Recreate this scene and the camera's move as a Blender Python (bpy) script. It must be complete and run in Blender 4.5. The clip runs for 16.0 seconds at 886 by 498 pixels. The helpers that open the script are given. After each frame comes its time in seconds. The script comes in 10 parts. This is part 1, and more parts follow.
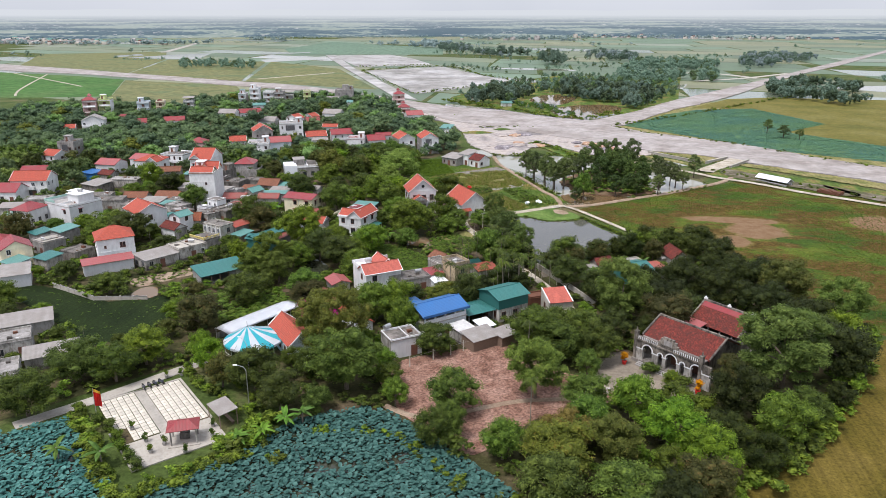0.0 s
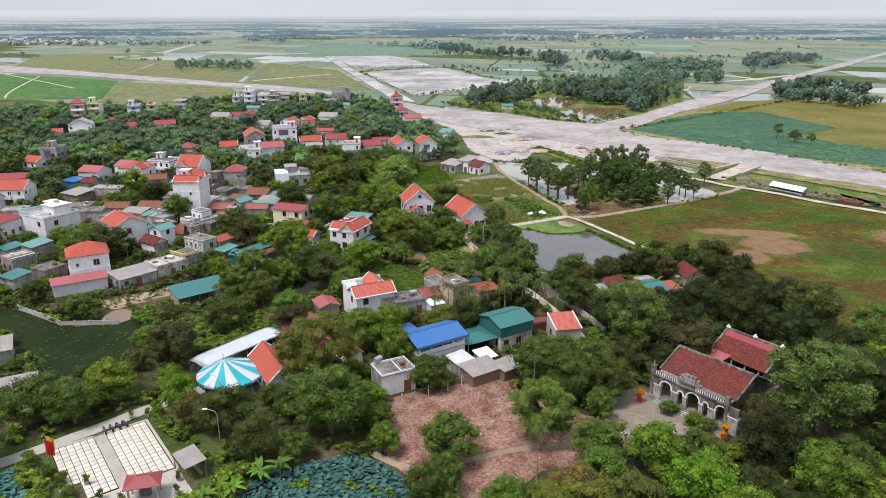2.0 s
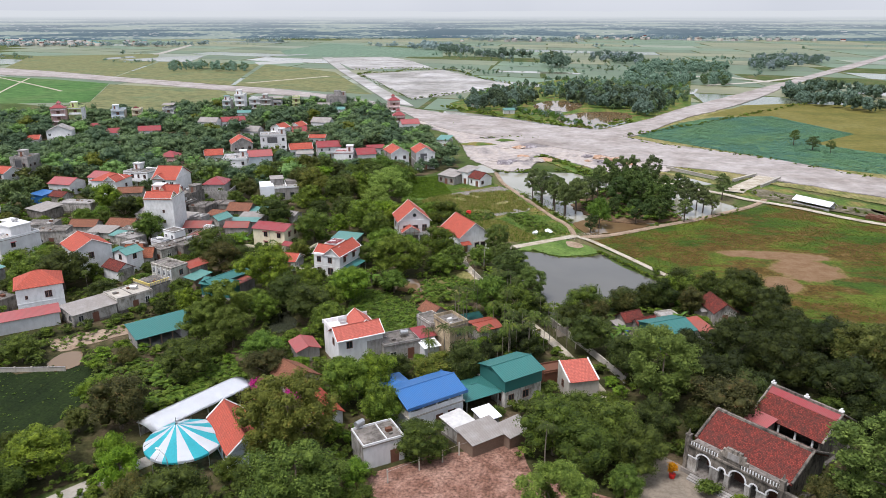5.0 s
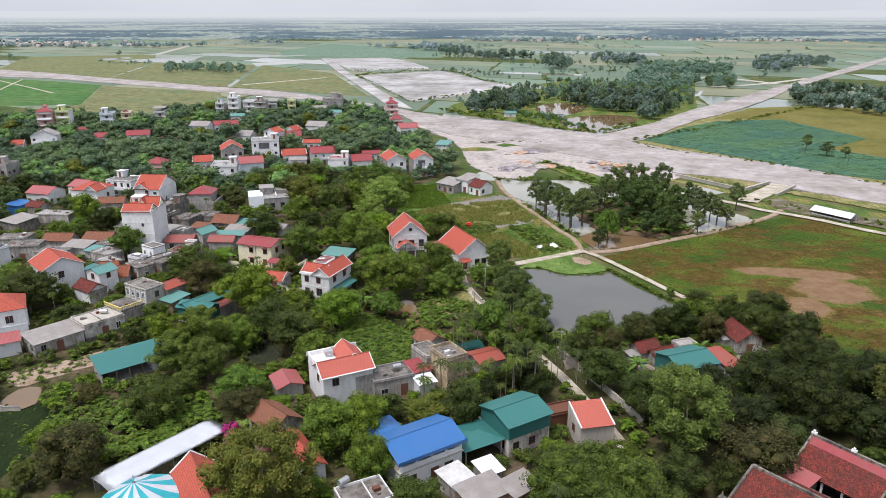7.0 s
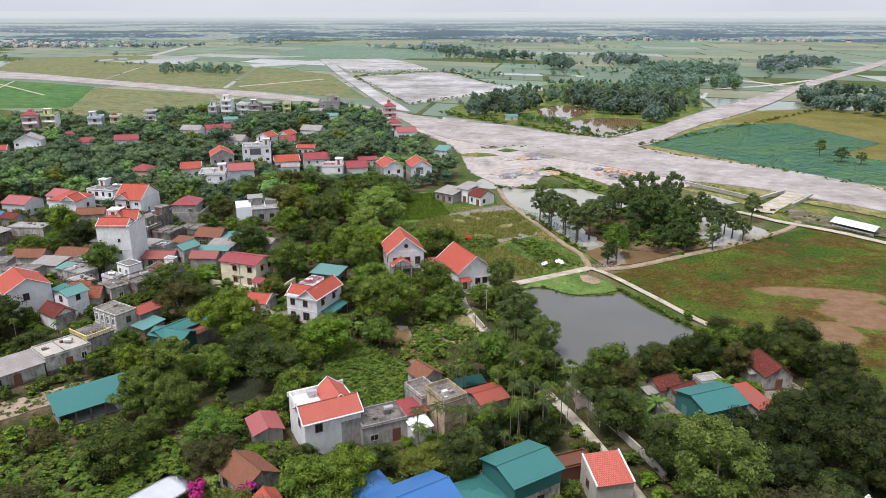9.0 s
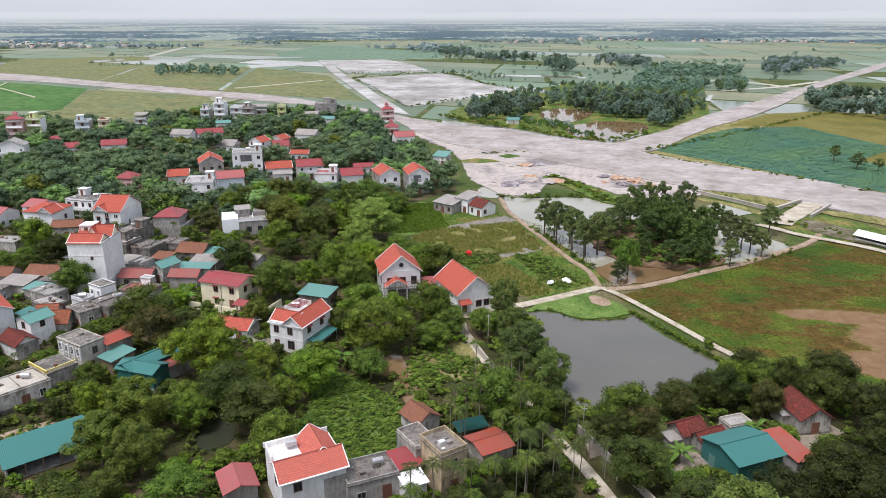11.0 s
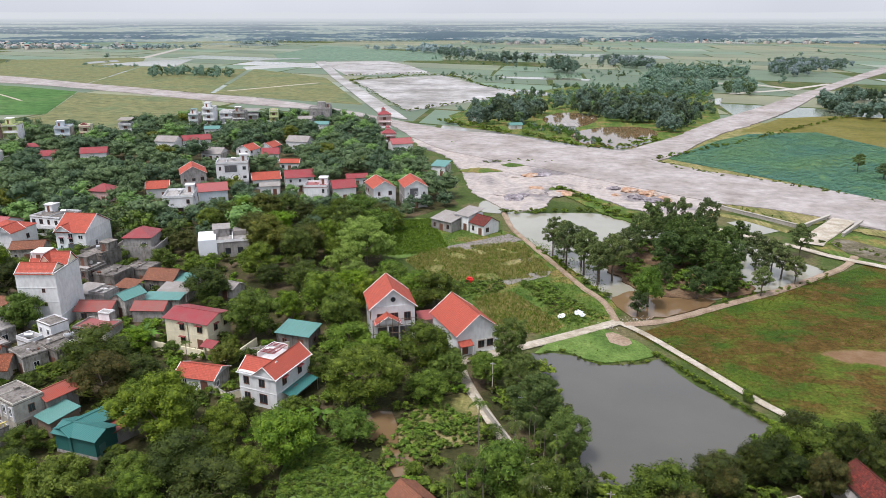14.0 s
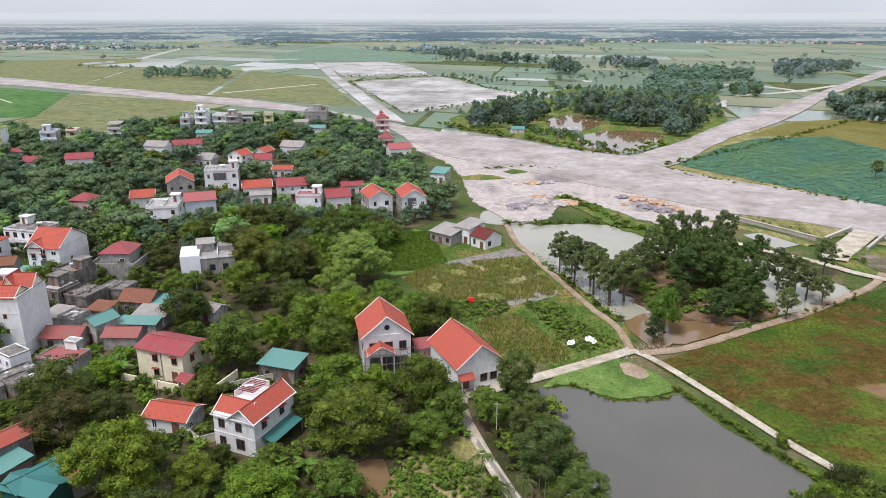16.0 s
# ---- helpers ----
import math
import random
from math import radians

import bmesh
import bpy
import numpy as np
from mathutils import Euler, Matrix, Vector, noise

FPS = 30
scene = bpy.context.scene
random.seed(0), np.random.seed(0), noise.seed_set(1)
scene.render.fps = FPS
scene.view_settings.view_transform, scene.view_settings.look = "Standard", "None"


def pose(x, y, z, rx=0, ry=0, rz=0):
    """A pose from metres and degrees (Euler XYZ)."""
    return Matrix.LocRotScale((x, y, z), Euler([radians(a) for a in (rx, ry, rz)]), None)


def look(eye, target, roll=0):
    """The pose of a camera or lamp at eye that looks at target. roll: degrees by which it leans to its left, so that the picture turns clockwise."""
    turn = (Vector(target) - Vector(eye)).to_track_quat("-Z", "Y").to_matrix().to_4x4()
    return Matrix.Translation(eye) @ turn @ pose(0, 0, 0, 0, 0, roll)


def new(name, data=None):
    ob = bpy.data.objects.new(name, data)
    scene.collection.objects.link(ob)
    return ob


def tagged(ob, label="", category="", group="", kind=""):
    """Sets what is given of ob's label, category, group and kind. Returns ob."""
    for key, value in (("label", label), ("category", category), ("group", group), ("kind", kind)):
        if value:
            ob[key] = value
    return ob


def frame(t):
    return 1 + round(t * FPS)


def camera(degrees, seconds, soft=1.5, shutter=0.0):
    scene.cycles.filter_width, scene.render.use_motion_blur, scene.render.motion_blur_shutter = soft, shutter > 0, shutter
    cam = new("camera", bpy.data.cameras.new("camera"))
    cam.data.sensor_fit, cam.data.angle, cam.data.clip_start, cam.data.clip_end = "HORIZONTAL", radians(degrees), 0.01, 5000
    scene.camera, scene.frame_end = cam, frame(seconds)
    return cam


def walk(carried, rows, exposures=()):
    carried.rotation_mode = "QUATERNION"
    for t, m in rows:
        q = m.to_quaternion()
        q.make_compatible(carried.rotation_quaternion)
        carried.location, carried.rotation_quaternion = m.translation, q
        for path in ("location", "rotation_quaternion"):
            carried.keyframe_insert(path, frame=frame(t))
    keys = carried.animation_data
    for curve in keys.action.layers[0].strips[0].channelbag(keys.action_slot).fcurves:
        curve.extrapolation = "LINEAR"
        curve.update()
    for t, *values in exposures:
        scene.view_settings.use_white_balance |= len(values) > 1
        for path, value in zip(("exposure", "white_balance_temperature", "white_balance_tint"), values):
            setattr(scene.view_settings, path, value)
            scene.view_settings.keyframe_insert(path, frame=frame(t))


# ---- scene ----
# camera: a drone that glides forward at about 60 m
PATH = [
    (0, (7.837, -2.374, 61.272), (-8.79, 91.15, 30.02), 0.0),
    (1, (7.001, 4.267, 61.282), (-9.64, 97.80, 30.06), 0.0),
    (2, (6.152, 10.943, 61.292), (-10.51, 104.48, 30.09), 0.0),
    (3, (5.289, 17.648, 61.302), (-11.39, 111.19, 30.13), 0.0),
    (4, (4.413, 24.373, 61.313), (-12.28, 117.92, 30.16), 0.0),
    (5, (3.523, 31.112, 61.323), (-13.19, 124.66, 30.20), 0.0),
    (6, (2.620, 37.859, 61.333), (-14.11, 131.42, 30.23), 0.0),
    (7, (1.704, 44.605, 61.343), (-15.05, 138.17, 30.27), 0.0),
    (8, (0.774, 51.344, 61.353), (-15.99, 144.91, 30.31), 0.0),
    (9, (-0.170, 58.068, 61.364), (-16.96, 151.64, 30.34), 0.0),
    (10, (-1.127, 64.771, 61.374), (-17.93, 158.35, 30.38), 0.0),
    (11, (-2.098, 71.445, 61.384), (-18.92, 165.03, 30.41), 0.0),
    (12, (-3.082, 78.084, 61.394), (-19.92, 171.67, 30.45), 0.0),
    (13, (-4.079, 84.680, 61.404), (-20.94, 178.27, 30.48), 0.0),
    (14, (-5.090, 91.226, 61.414), (-21.96, 184.82, 30.52), 0.0),
    (15, (-6.114, 97.716, 61.425), (-23.01, 191.32, 30.55), 0.0),
    (16, (-7.152, 104.141, 61.435), (-24.06, 197.75, 30.59), 0.0),
]
cam = camera(64.03, 16.0, soft=0.7)
walk(cam, [(t, look(eye, target, roll)) for t, eye, target, roll in PATH], [(0.0, 0.44, 6340, 14.0), (16.0, 0.44, 6340, 14.0)])

# ---- light: bright overcast sky, a weak wide sun ----
world = bpy.data.worlds.new("overcast")
scene.world = world
world.use_nodes = True
wn, wl = world.node_tree.nodes, world.node_tree.links
wn.clear()
SUN_EL, SUN_AZ = 66.0, 215.0
sky = wn.new("ShaderNodeTexSky")
sky.sky_type, sky.sun_disc = "NISHITA", False
sky.sun_elevation, sky.sun_rotation = radians(SUN_EL), radians(SUN_AZ)
sky.dust_density, sky.air_density = 4.0, 1.0
bg_sky = wn.new("ShaderNodeBackground")
bg_sky.inputs["Strength"].default_value = 0.05
bg_cloud = wn.new("ShaderNodeBackground")
cl_map = wn.new("ShaderNodeTexCoord")
cl_noise = wn.new("ShaderNodeTexNoise")
cl_noise.inputs["Scale"].default_value, cl_noise.inputs["Detail"].default_value = 3.0, 4.0
cl_ramp = wn.new("ShaderNodeValToRGB")
cl_ramp.color_ramp.elements[0].position, cl_ramp.color_ramp.elements[0].color = 0.3, (0.66, 0.705, 0.765, 1)
cl_ramp.color_ramp.elements[1].position, cl_ramp.color_ramp.elements[1].color = 0.7, (0.78, 0.82, 0.87, 1)
wl.new(cl_map.outputs["Generated"], cl_noise.inputs["Vector"])
wl.new(cl_noise.outputs["Fac"], cl_ramp.inputs["Fac"])
cl_z = wn.new("ShaderNodeSeparateXYZ")
wl.new(cl_map.outputs["Generated"], cl_z.inputs[0])
cl_rise = wn.new("ShaderNodeValToRGB")
cl_rise.color_ramp.elements[0].position, cl_rise.color_ramp.elements[0].color = 0.3, (1.08, 1.08, 1.08, 1)
cl_rise.color_ramp.elements[1].position, cl_rise.color_ramp.elements[1].color = 0.9, (1.12, 1.12, 1.12, 1)
wl.new(cl_z.outputs["Z"], cl_rise.inputs["Fac"])
cl_mix = wn.new("ShaderNodeMix")
cl_mix.data_type, cl_mix.blend_type = "RGBA", "MULTIPLY"
cl_mix.inputs[0].default_value = 1.0
wl.new(cl_ramp.outputs["Color"], cl_mix.inputs[6])
wl.new(cl_rise.outputs["Color"], cl_mix.inputs[7])
wl.new(cl_mix.outputs[2], bg_cloud.inputs["Color"])
bg_cloud.inputs["Strength"].default_value = 0.60
w_add = wn.new("ShaderNodeAddShader")
w_out = wn.new("ShaderNodeOutputWorld")
wl.new(sky.outputs["Color"], bg_sky.inputs["Color"])
wl.new(bg_sky.outputs[0], w_add.inputs[0])
wl.new(bg_cloud.outputs[0], w_add.inputs[1])
wl.new(w_add.outputs[0], w_out.inputs["Surface"])
sun = new("sun", bpy.data.lights.new("sun", "SUN"))
sun.data.energy, sun.data.angle, sun.data.color = 2.3, radians(15), (1.0, 0.985, 0.97)
az, el = radians(SUN_AZ), radians(SUN_EL)
sun.matrix_world = look((math.sin(az) * math.cos(el) * 100, math.cos(az) * math.cos(el) * 100, math.sin(el) * 100), (0, 0, 0))
scene.view_settings.exposure = 0.44

# ---- materials ----
def nodes_of(name):
    m = bpy.data.materials.new(name)
    m.use_nodes = True
    nt = m.node_tree
    return m, nt.nodes, nt.links, nt.nodes["Principled BSDF"]


def noise_node(n, l, scale, detail=4.0, coord=None, rough=0.55):
    t = n.new("ShaderNodeTexNoise")
    t.inputs["Scale"].default_value, t.inputs["Detail"].default_value, t.inputs["Roughness"].default_value = scale, detail, rough
    if coord is not None:
        l.new(coord, t.inputs["Vector"])
    return t


def ramp_node(n, l, fac, stops):
    r = n.new("ShaderNodeValToRGB")
    e = r.color_ramp.elements
    while len(e) < len(stops):
        e.new(0.5)
    for el_, (pos, col) in zip(e, stops):
        el_.position, el_.color = pos, (*col, 1)
    l.new(fac, r.inputs["Fac"])
    return r


def mix_node(n, l, fac, a, b, mode="MIX"):
    x = n.new("ShaderNodeMix")
    x.data_type, x.blend_type = "RGBA", mode
    for key, v in ((0, fac), (6, a), (7, b)):
        if isinstance(v, (int, float)):
            x.inputs[key].default_value = v
        elif isinstance(v, tuple):
            x.inputs[key].default_value = (*v, 1)
        else:
            l.new(v, x.inputs[key])
    return x.outputs[2]


def bump_node(n, l, height, bsdf, strength=0.3, distance=0.05):
    b = n.new("ShaderNodeBump")
    b.inputs["Strength"].default_value, b.inputs["Distance"].default_value = strength, distance
    l.new(height, b.inputs["Height"])
    l.new(b.outputs["Normal"], bsdf.inputs["Normal"])


def shade(c, k):
    return tuple(min(1.0, v * k) for v in c)


def earth_mat(name, cols, scale=0.05, fine=1.5, rough=0.9, bump=0.4, streak=None, fine_amt=0.5):
    """Ground: large patches from cols (dark to light), fine grain, relief; streak = (angle, scale) for drilled rows."""
    m, n, l, b = nodes_of(name)
    co = n.new("ShaderNodeTexCoord").outputs["Object"]
    big = noise_node(n, l, scale, 5.0, co, 0.6)
    k = len(cols)
    r = ramp_node(n, l, big.outputs["Fac"], [(0.36 + 0.28 * i / max(1, k - 1), c) for i, c in enumerate(cols)])
    f1 = noise_node(n, l, fine, 6.0, co, 0.7)
    f1r = ramp_node(n, l, f1.outputs["Fac"], [(0.3, (1 - fine_amt,) * 3), (0.7, (1 + fine_amt * 0.6,) * 3)])
    col = mix_node(n, l, 1.0, r.outputs["Color"], f1r.outputs["Color"], "MULTIPLY")
    if streak:
        mp = n.new("ShaderNodeMapping")
        mp.inputs["Rotation"].default_value = (0, 0, radians(streak[0]))
        mp.inputs["Scale"].default_value = (streak[1], streak[1] * 0.04, 1)
        l.new(co, mp.inputs["Vector"])
        s = noise_node(n, l, 1.0, 3.0, mp.outputs["Vector"], 0.6)
        sr = ramp_node(n, l, s.outputs["Fac"], [(0.35, (0.72,) * 3), (0.65, (1.2,) * 3)])
        col = mix_node(n, l, 0.8, col, sr.outputs["Color"], "MULTIPLY")
    l.new(col, b.inputs["Base Color"])
    b.inputs["Roughness"].default_value = rough
    b.inputs["Specular IOR Level"].default_value = 0.12
    bump_node(n, l, f1.outputs["Fac"], b, bump, 0.25)
    return m


def leaf_mat(name, dark, light, trans=0.13, dry=None, patch=None):
    """Leaves that vary leaf by leaf, tree by tree and, with patch, in broad drifts of a second colour."""
    m, n, l, b = nodes_of(name)
    isl = n.new("ShaderNodeNewGeometry").outputs["Random Per Island"]
    obj = n.new("ShaderNodeObjectInfo").outputs["Random"]
    nz = noise_node(n, l, 0.95, 3.0, n.new("ShaderNodeTexCoord").outputs["Object"], 0.6)
    nr = n.new("ShaderNodeMapRange")
    nr.inputs["From Min"].default_value, nr.inputs["From Max"].default_value = 0.39, 0.63
    l.new(nz.outputs["Fac"], nr.inputs["Value"])
    isl = mix_node(n, l, 0.7, isl, nr.outputs["Result"])
    stops = [(0.0, dark), (0.6, tuple((p + q) / 2 for p, q in zip(dark, light))), (1.0, light)]
    if dry:
        stops = [(0.0, dark), (0.5, tuple((p + q) / 2 for p, q in zip(dark, light))), (0.8, light), (1.0, dry)]
    r = ramp_node(n, l, isl, stops)
    hsv = n.new("ShaderNodeHueSaturation")
    for key, lo, hi in (("Hue", 0.488, 0.508), ("Value", 0.74, 1.26), ("Saturation", 0.96, 1.1)):
        mr = n.new("ShaderNodeMapRange")
        mr.inputs["To Min"].default_value, mr.inputs["To Max"].default_value = lo, hi
        if key == "Hue":
            w = n.new("ShaderNodeTexWhiteNoise")
            w.noise_dimensions = "1D"
            l.new(obj, w.inputs["W"])
            l.new(w.outputs["Value"], mr.inputs["Value"])
        else:
            l.new(obj, mr.inputs["Value"])
        l.new(mr.outputs["Result"], hsv.inputs[key])
    tint = r.outputs["Color"]
    if patch:
        drift = noise_node(n, l, 0.022, 4.0, n.new("ShaderNodeTexCoord").outputs["Object"], 0.6)
        dr = ramp_node(n, l, drift.outputs["Fac"], [(0.42, (0, 0, 0)), (0.62, (0.6,) * 3)])
        tint = mix_node(n, l, dr.outputs["Color"], tint, patch)
    l.new(tint, hsv.inputs["Color"])
    l.new(hsv.outputs["Color"], b.inputs["Base Color"])
    b.inputs["Roughness"].default_value = 0.6
    b.inputs["Specular IOR Level"].default_value = 0.13
    tr = n.new("ShaderNodeBsdfTranslucent")
    l.new(hsv.outputs["Color"], tr.inputs["Color"])
    mx = n.new("ShaderNodeMixShader")
    mx.inputs["Fac"].default_value = trans
    l.new(b.outputs[0], mx.inputs[1])
    l.new(tr.outputs[0], mx.inputs[2])
    l.new(mx.outputs[0], n["Material Output"].inputs["Surface"])
    return m


def plaster_mat(name, col, stain=0.5, rough=0.85):
    """Painted render or bare cement with rain streaks and blotches."""
    m, n, l, b = nodes_of(name)
    co = n.new("ShaderNodeTexCoord").outputs["Object"]
    mp = n.new("ShaderNodeMapping")
    mp.inputs["Scale"].default_value = (1.7, 1.7, 0.65)
    l.new(co, mp.inputs["Vector"])
    st = noise_node(n, l, 1.0, 5.0, mp.outputs["Vector"], 0.65)
    bl = noise_node(n, l, 0.35, 4.0, co)
    fine = noise_node(n, l, 6.0, 4.0, co)
    r1 = ramp_node(n, l, st.outputs["Fac"], [(0.34, tuple(max(0.16, 1 - stain * q) for q in (0.5, 0.53, 0.56))), (0.56, (1, 1, 1))])
    r2 = ramp_node(n, l, bl.outputs["Fac"], [(0.32, (max(0.3, 1 - stain * 0.42),) * 3), (0.62, (1.05,) * 3)])
    c = mix_node(n, l, 1.0, r1.outputs["Color"], r2.outputs["Color"], "MULTIPLY")
    hsv = n.new("ShaderNodeHueSaturation")
    mr = n.new("ShaderNodeMapRange")
    mr.inputs["To Min"].default_value, mr.inputs["To Max"].default_value = 0.85, 1.1
    l.new(n.new("ShaderNodeObjectInfo").outputs["Random"], mr.inputs["Value"])
    l.new(mr.outputs["Result"], hsv.inputs["Value"])
    hsv.inputs["Color"].default_value = (*col, 1)
    l.new(mix_node(n, l, 1.0, hsv.outputs["Color"], c, "MULTIPLY"), b.inputs["Base Color"])
    b.inputs["Roughness"].default_value = rough
    bump_node(n, l, fine.outputs["Fac"], b, 0.25, 0.02)
    return m


def tile_mat(name, col, dirt=0.4, course=0.33, pan=0.25, weather=(0.12, 0.09, 0.07), spread=0.13):
    """Clay tiles in courses, laid out in metres on the roof's UV map."""
    m, n, l, b = nodes_of(name)
    uv = n.new("ShaderNodeTexCoord").outputs["UV"]
    co = n.new("ShaderNodeTexCoord").outputs["Object"]
    br = n.new("ShaderNodeTexBrick")
    br.offset = 0.5
    br.inputs["Scale"].default_value = 1.0
    br.inputs["Brick Width"].default_value, br.inputs["Row Height"].default_value = pan, course
    br.inputs["Mortar Size"].default_value, br.inputs["Mortar Smooth"].default_value = 0.035, 0.6
    br.inputs["Color1"].default_value = (*shade(col, 1 - spread), 1)
    br.inputs["Color2"].default_value = (*shade(col, 1 + spread), 1)
    br.inputs["Mortar"].default_value = (*shade(col, 0.5), 1)
    l.new(uv, br.inputs["Vector"])
    d = noise_node(n, l, 0.9, 8.0, co, 0.78)
    dr = ramp_node(n, l, d.outputs["Fac"], [(0.35, (dirt,) * 3), (0.68, (0, 0, 0))])
    l.new(mix_node(n, l, dr.outputs["Color"], br.outputs["Color"], weather), b.inputs["Base Color"])
    b.inputs["Roughness"].default_value = 0.75
    b.inputs["Specular IOR Level"].default_value = 0.2
    wv = n.new("ShaderNodeTexWave")
    wv.wave_type, wv.bands_direction, wv.wave_profile = "BANDS", "Y", "SAW"
    wv.inputs["Scale"].default_value = 1.0 / course / 20.0 * 6.2832 / 2
    l.new(uv, wv.inputs["Vector"])
    bump_node(n, l, br.outputs["Fac"], b, 0.7, -0.04)
    return m


def sheet_mat(name, col, pitch=0.2, rough=0.4, rust=0.15):
    """Profiled steel sheet: ribs down the slope."""
    m, n, l, b = nodes_of(name)
    uv = n.new("ShaderNodeTexCoord").outputs["UV"]
    co = n.new("ShaderNodeTexCoord").outputs["Object"]
    wv = n.new("ShaderNodeTexWave")
    wv.wave_type, wv.bands_direction = "BANDS", "X"
    wv.inputs["Scale"].default_value = 0.314 / pitch
    l.new(uv, wv.inputs["Vector"])
    wr = ramp_node(n, l, wv.outputs["Fac"], [(0.1, (0.82,) * 3), (0.6, (1.05,) * 3)])
    d = noise_node(n, l, 0.5, 6.0, co, 0.65)
    dr = ramp_node(n, l, d.outputs["Fac"], [(0.4, (rust,) * 3), (0.7, (0, 0, 0))])
    c = mix_node(n, l, 1.0, col, wr.outputs["Color"], "MULTIPLY")
    l.new(mix_node(n, l, dr.outputs["Color"], c, (0.16, 0.13, 0.11)), b.inputs["Base Color"])
    b.inputs["Roughness"].default_value, b.inputs["Specular IOR Level"].default_value = rough, 0.3
    bump_node(n, l, wv.outputs["Fac"], b, 0.5, 0.03)
    return m


def plain_mat(name, col, rough=0.6, metal=0.0, var=0.15, scale=3.0):
    m, n, l, b = nodes_of(name)
    co = n.new("ShaderNodeTexCoord").outputs["Object"]
    t = noise_node(n, l, scale, 4.0, co)
    r = ramp_node(n, l, t.outputs["Fac"], [(0.3, shade(col, 1 - var)), (0.7, shade(col, 1 + var))])
    l.new(r.outputs["Color"], b.inputs["Base Color"])
    b.inputs["Roughness"].default_value, b.inputs["Metallic"].default_value = rough, metal
    return m


def water_mat(name, col, murk, ripple=0.02):
    m, n, l, b = nodes_of(name)
    co = n.new("ShaderNodeTexCoord").outputs["Object"]
    t = noise_node(n, l, 0.06, 4.0, co)
    r = ramp_node(n, l, t.outputs["Fac"], [(0.35, col), (0.7, murk)])
    l.new(r.outputs["Color"], b.inputs["Base Color"])
    b.inputs["Roughness"].default_value, b.inputs["IOR"].default_value = 0.04, 1.48
    w = noise_node(n, l, 1.2, 3.0, co)
    bump_node(n, l, w.outputs["Fac"], b, ripple, 0.1)
    return m


M_GROUND = earth_mat("grass_and_soil", [(0.045, 0.07, 0.015), (0.07, 0.10, 0.025), (0.14, 0.12, 0.06)], 0.06, 1.2)
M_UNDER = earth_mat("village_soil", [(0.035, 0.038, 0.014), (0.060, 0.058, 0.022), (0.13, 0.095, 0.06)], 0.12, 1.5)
def math_node(n, l, op, a, b):
    q = n.new("ShaderNodeMath")
    q.operation = op
    for i, v in enumerate((a, b)):
        if isinstance(v, (int, float)):
            q.inputs[i].default_value = v
        else:
            l.new(v, q.inputs[i])
    return q.outputs[0]


def spot_mask(n, l, co, spots):
    """1 in the middle of the nearest spot (x, y, half length, half width, turn), 0 on its rim and below 0 outside."""
    best = None
    for x, y, rx, ry, turn in spots:
        mp = n.new("ShaderNodeMapping")
        mp.vector_type = "TEXTURE"
        mp.inputs["Location"].default_value = (x, y, 0)
        mp.inputs["Rotation"].default_value = (0, 0, radians(turn))
        mp.inputs["Scale"].default_value = (rx, ry, 50)
        l.new(co, mp.inputs["Vector"])
        ln = n.new("ShaderNodeVectorMath")
        ln.operation = "LENGTH"
        l.new(mp.outputs["Vector"], ln.inputs[0])
        m = math_node(n, l, "SUBTRACT", 1.0, ln.outputs["Value"])
        best = m if best is None else math_node(n, l, "MAXIMUM", best, m)
    return best


M_MEADOW, mn, ml, mb = nodes_of("meadow_grass")
mco = mn.new("ShaderNodeTexCoord").outputs["Object"]
mg = noise_node(mn, ml, 0.055, 7.0, mco, 0.66)
mgr = ramp_node(mn, ml, mg.outputs["Fac"], [(0.34, (0.026, 0.054, 0.008)), (0.45, (0.046, 0.086, 0.011)), (0.55, (0.080, 0.114, 0.014)), (0.66, (0.128, 0.146, 0.024))])
mmap = mn.new("ShaderNodeMapping")
mmap.inputs["Rotation"].default_value, mmap.inputs["Scale"].default_value = (0, 0, radians(-25)), (0.045, 0.085, 1)
ml.new(mco, mmap.inputs["Vector"])
mp1 = noise_node(mn, ml, 1.0, 9.0, mmap.outputs["Vector"], 0.72)
mpr = ramp_node(mn, ml, mp1.outputs["Fac"], [(0.455, (0, 0, 0)), (0.54, (0.92,) * 3)])
mbr = noise_node(mn, ml, 0.35, 6.0, mco, 0.7)
mbrr = ramp_node(mn, ml, mbr.outputs["Fac"], [(0.35, (0.060, 0.036, 0.008)), (0.55, (0.105, 0.060, 0.016)), (0.7, (0.165, 0.105, 0.045))])
mcol = mix_node(mn, ml, mpr.outputs["Color"], mgr.outputs["Color"], mbrr.outputs["Color"])
# bare mud left by a drained puddle, with a yellowed rim
mud = spot_mask(mn, ml, mco, [(60, 225.5, 17, 4.2, 0), (65, 215, 9.5, 11, -10), (56, 203, 5.5, 6.5, 0), (105, 229, 11, 10, 20)])
mrag = noise_node(mn, ml, 0.22, 8.0, mco, 0.7)
mud = math_node(mn, ml, "ADD", mud, math_node(mn, ml, "MULTIPLY", math_node(mn, ml, "SUBTRACT", mrag.outputs["Fac"], 0.5), 1.1))
mrim = ramp_node(mn, ml, mud, [(0.0, (0, 0, 0)), (0.14, (0.8,) * 3)])
mcol = mix_node(mn, ml, mrim.outputs["Color"], mcol, (0.150, 0.125, 0.034))
mpit = ramp_node(mn, ml, mud, [(0.10, (0, 0, 0)), (0.24, (1, 1, 1))])
mwet = ramp_node(mn, ml, mbr.outputs["Fac"], [(0.38, (0.165, 0.098, 0.050)), (0.68, (0.225, 0.145, 0.085))])
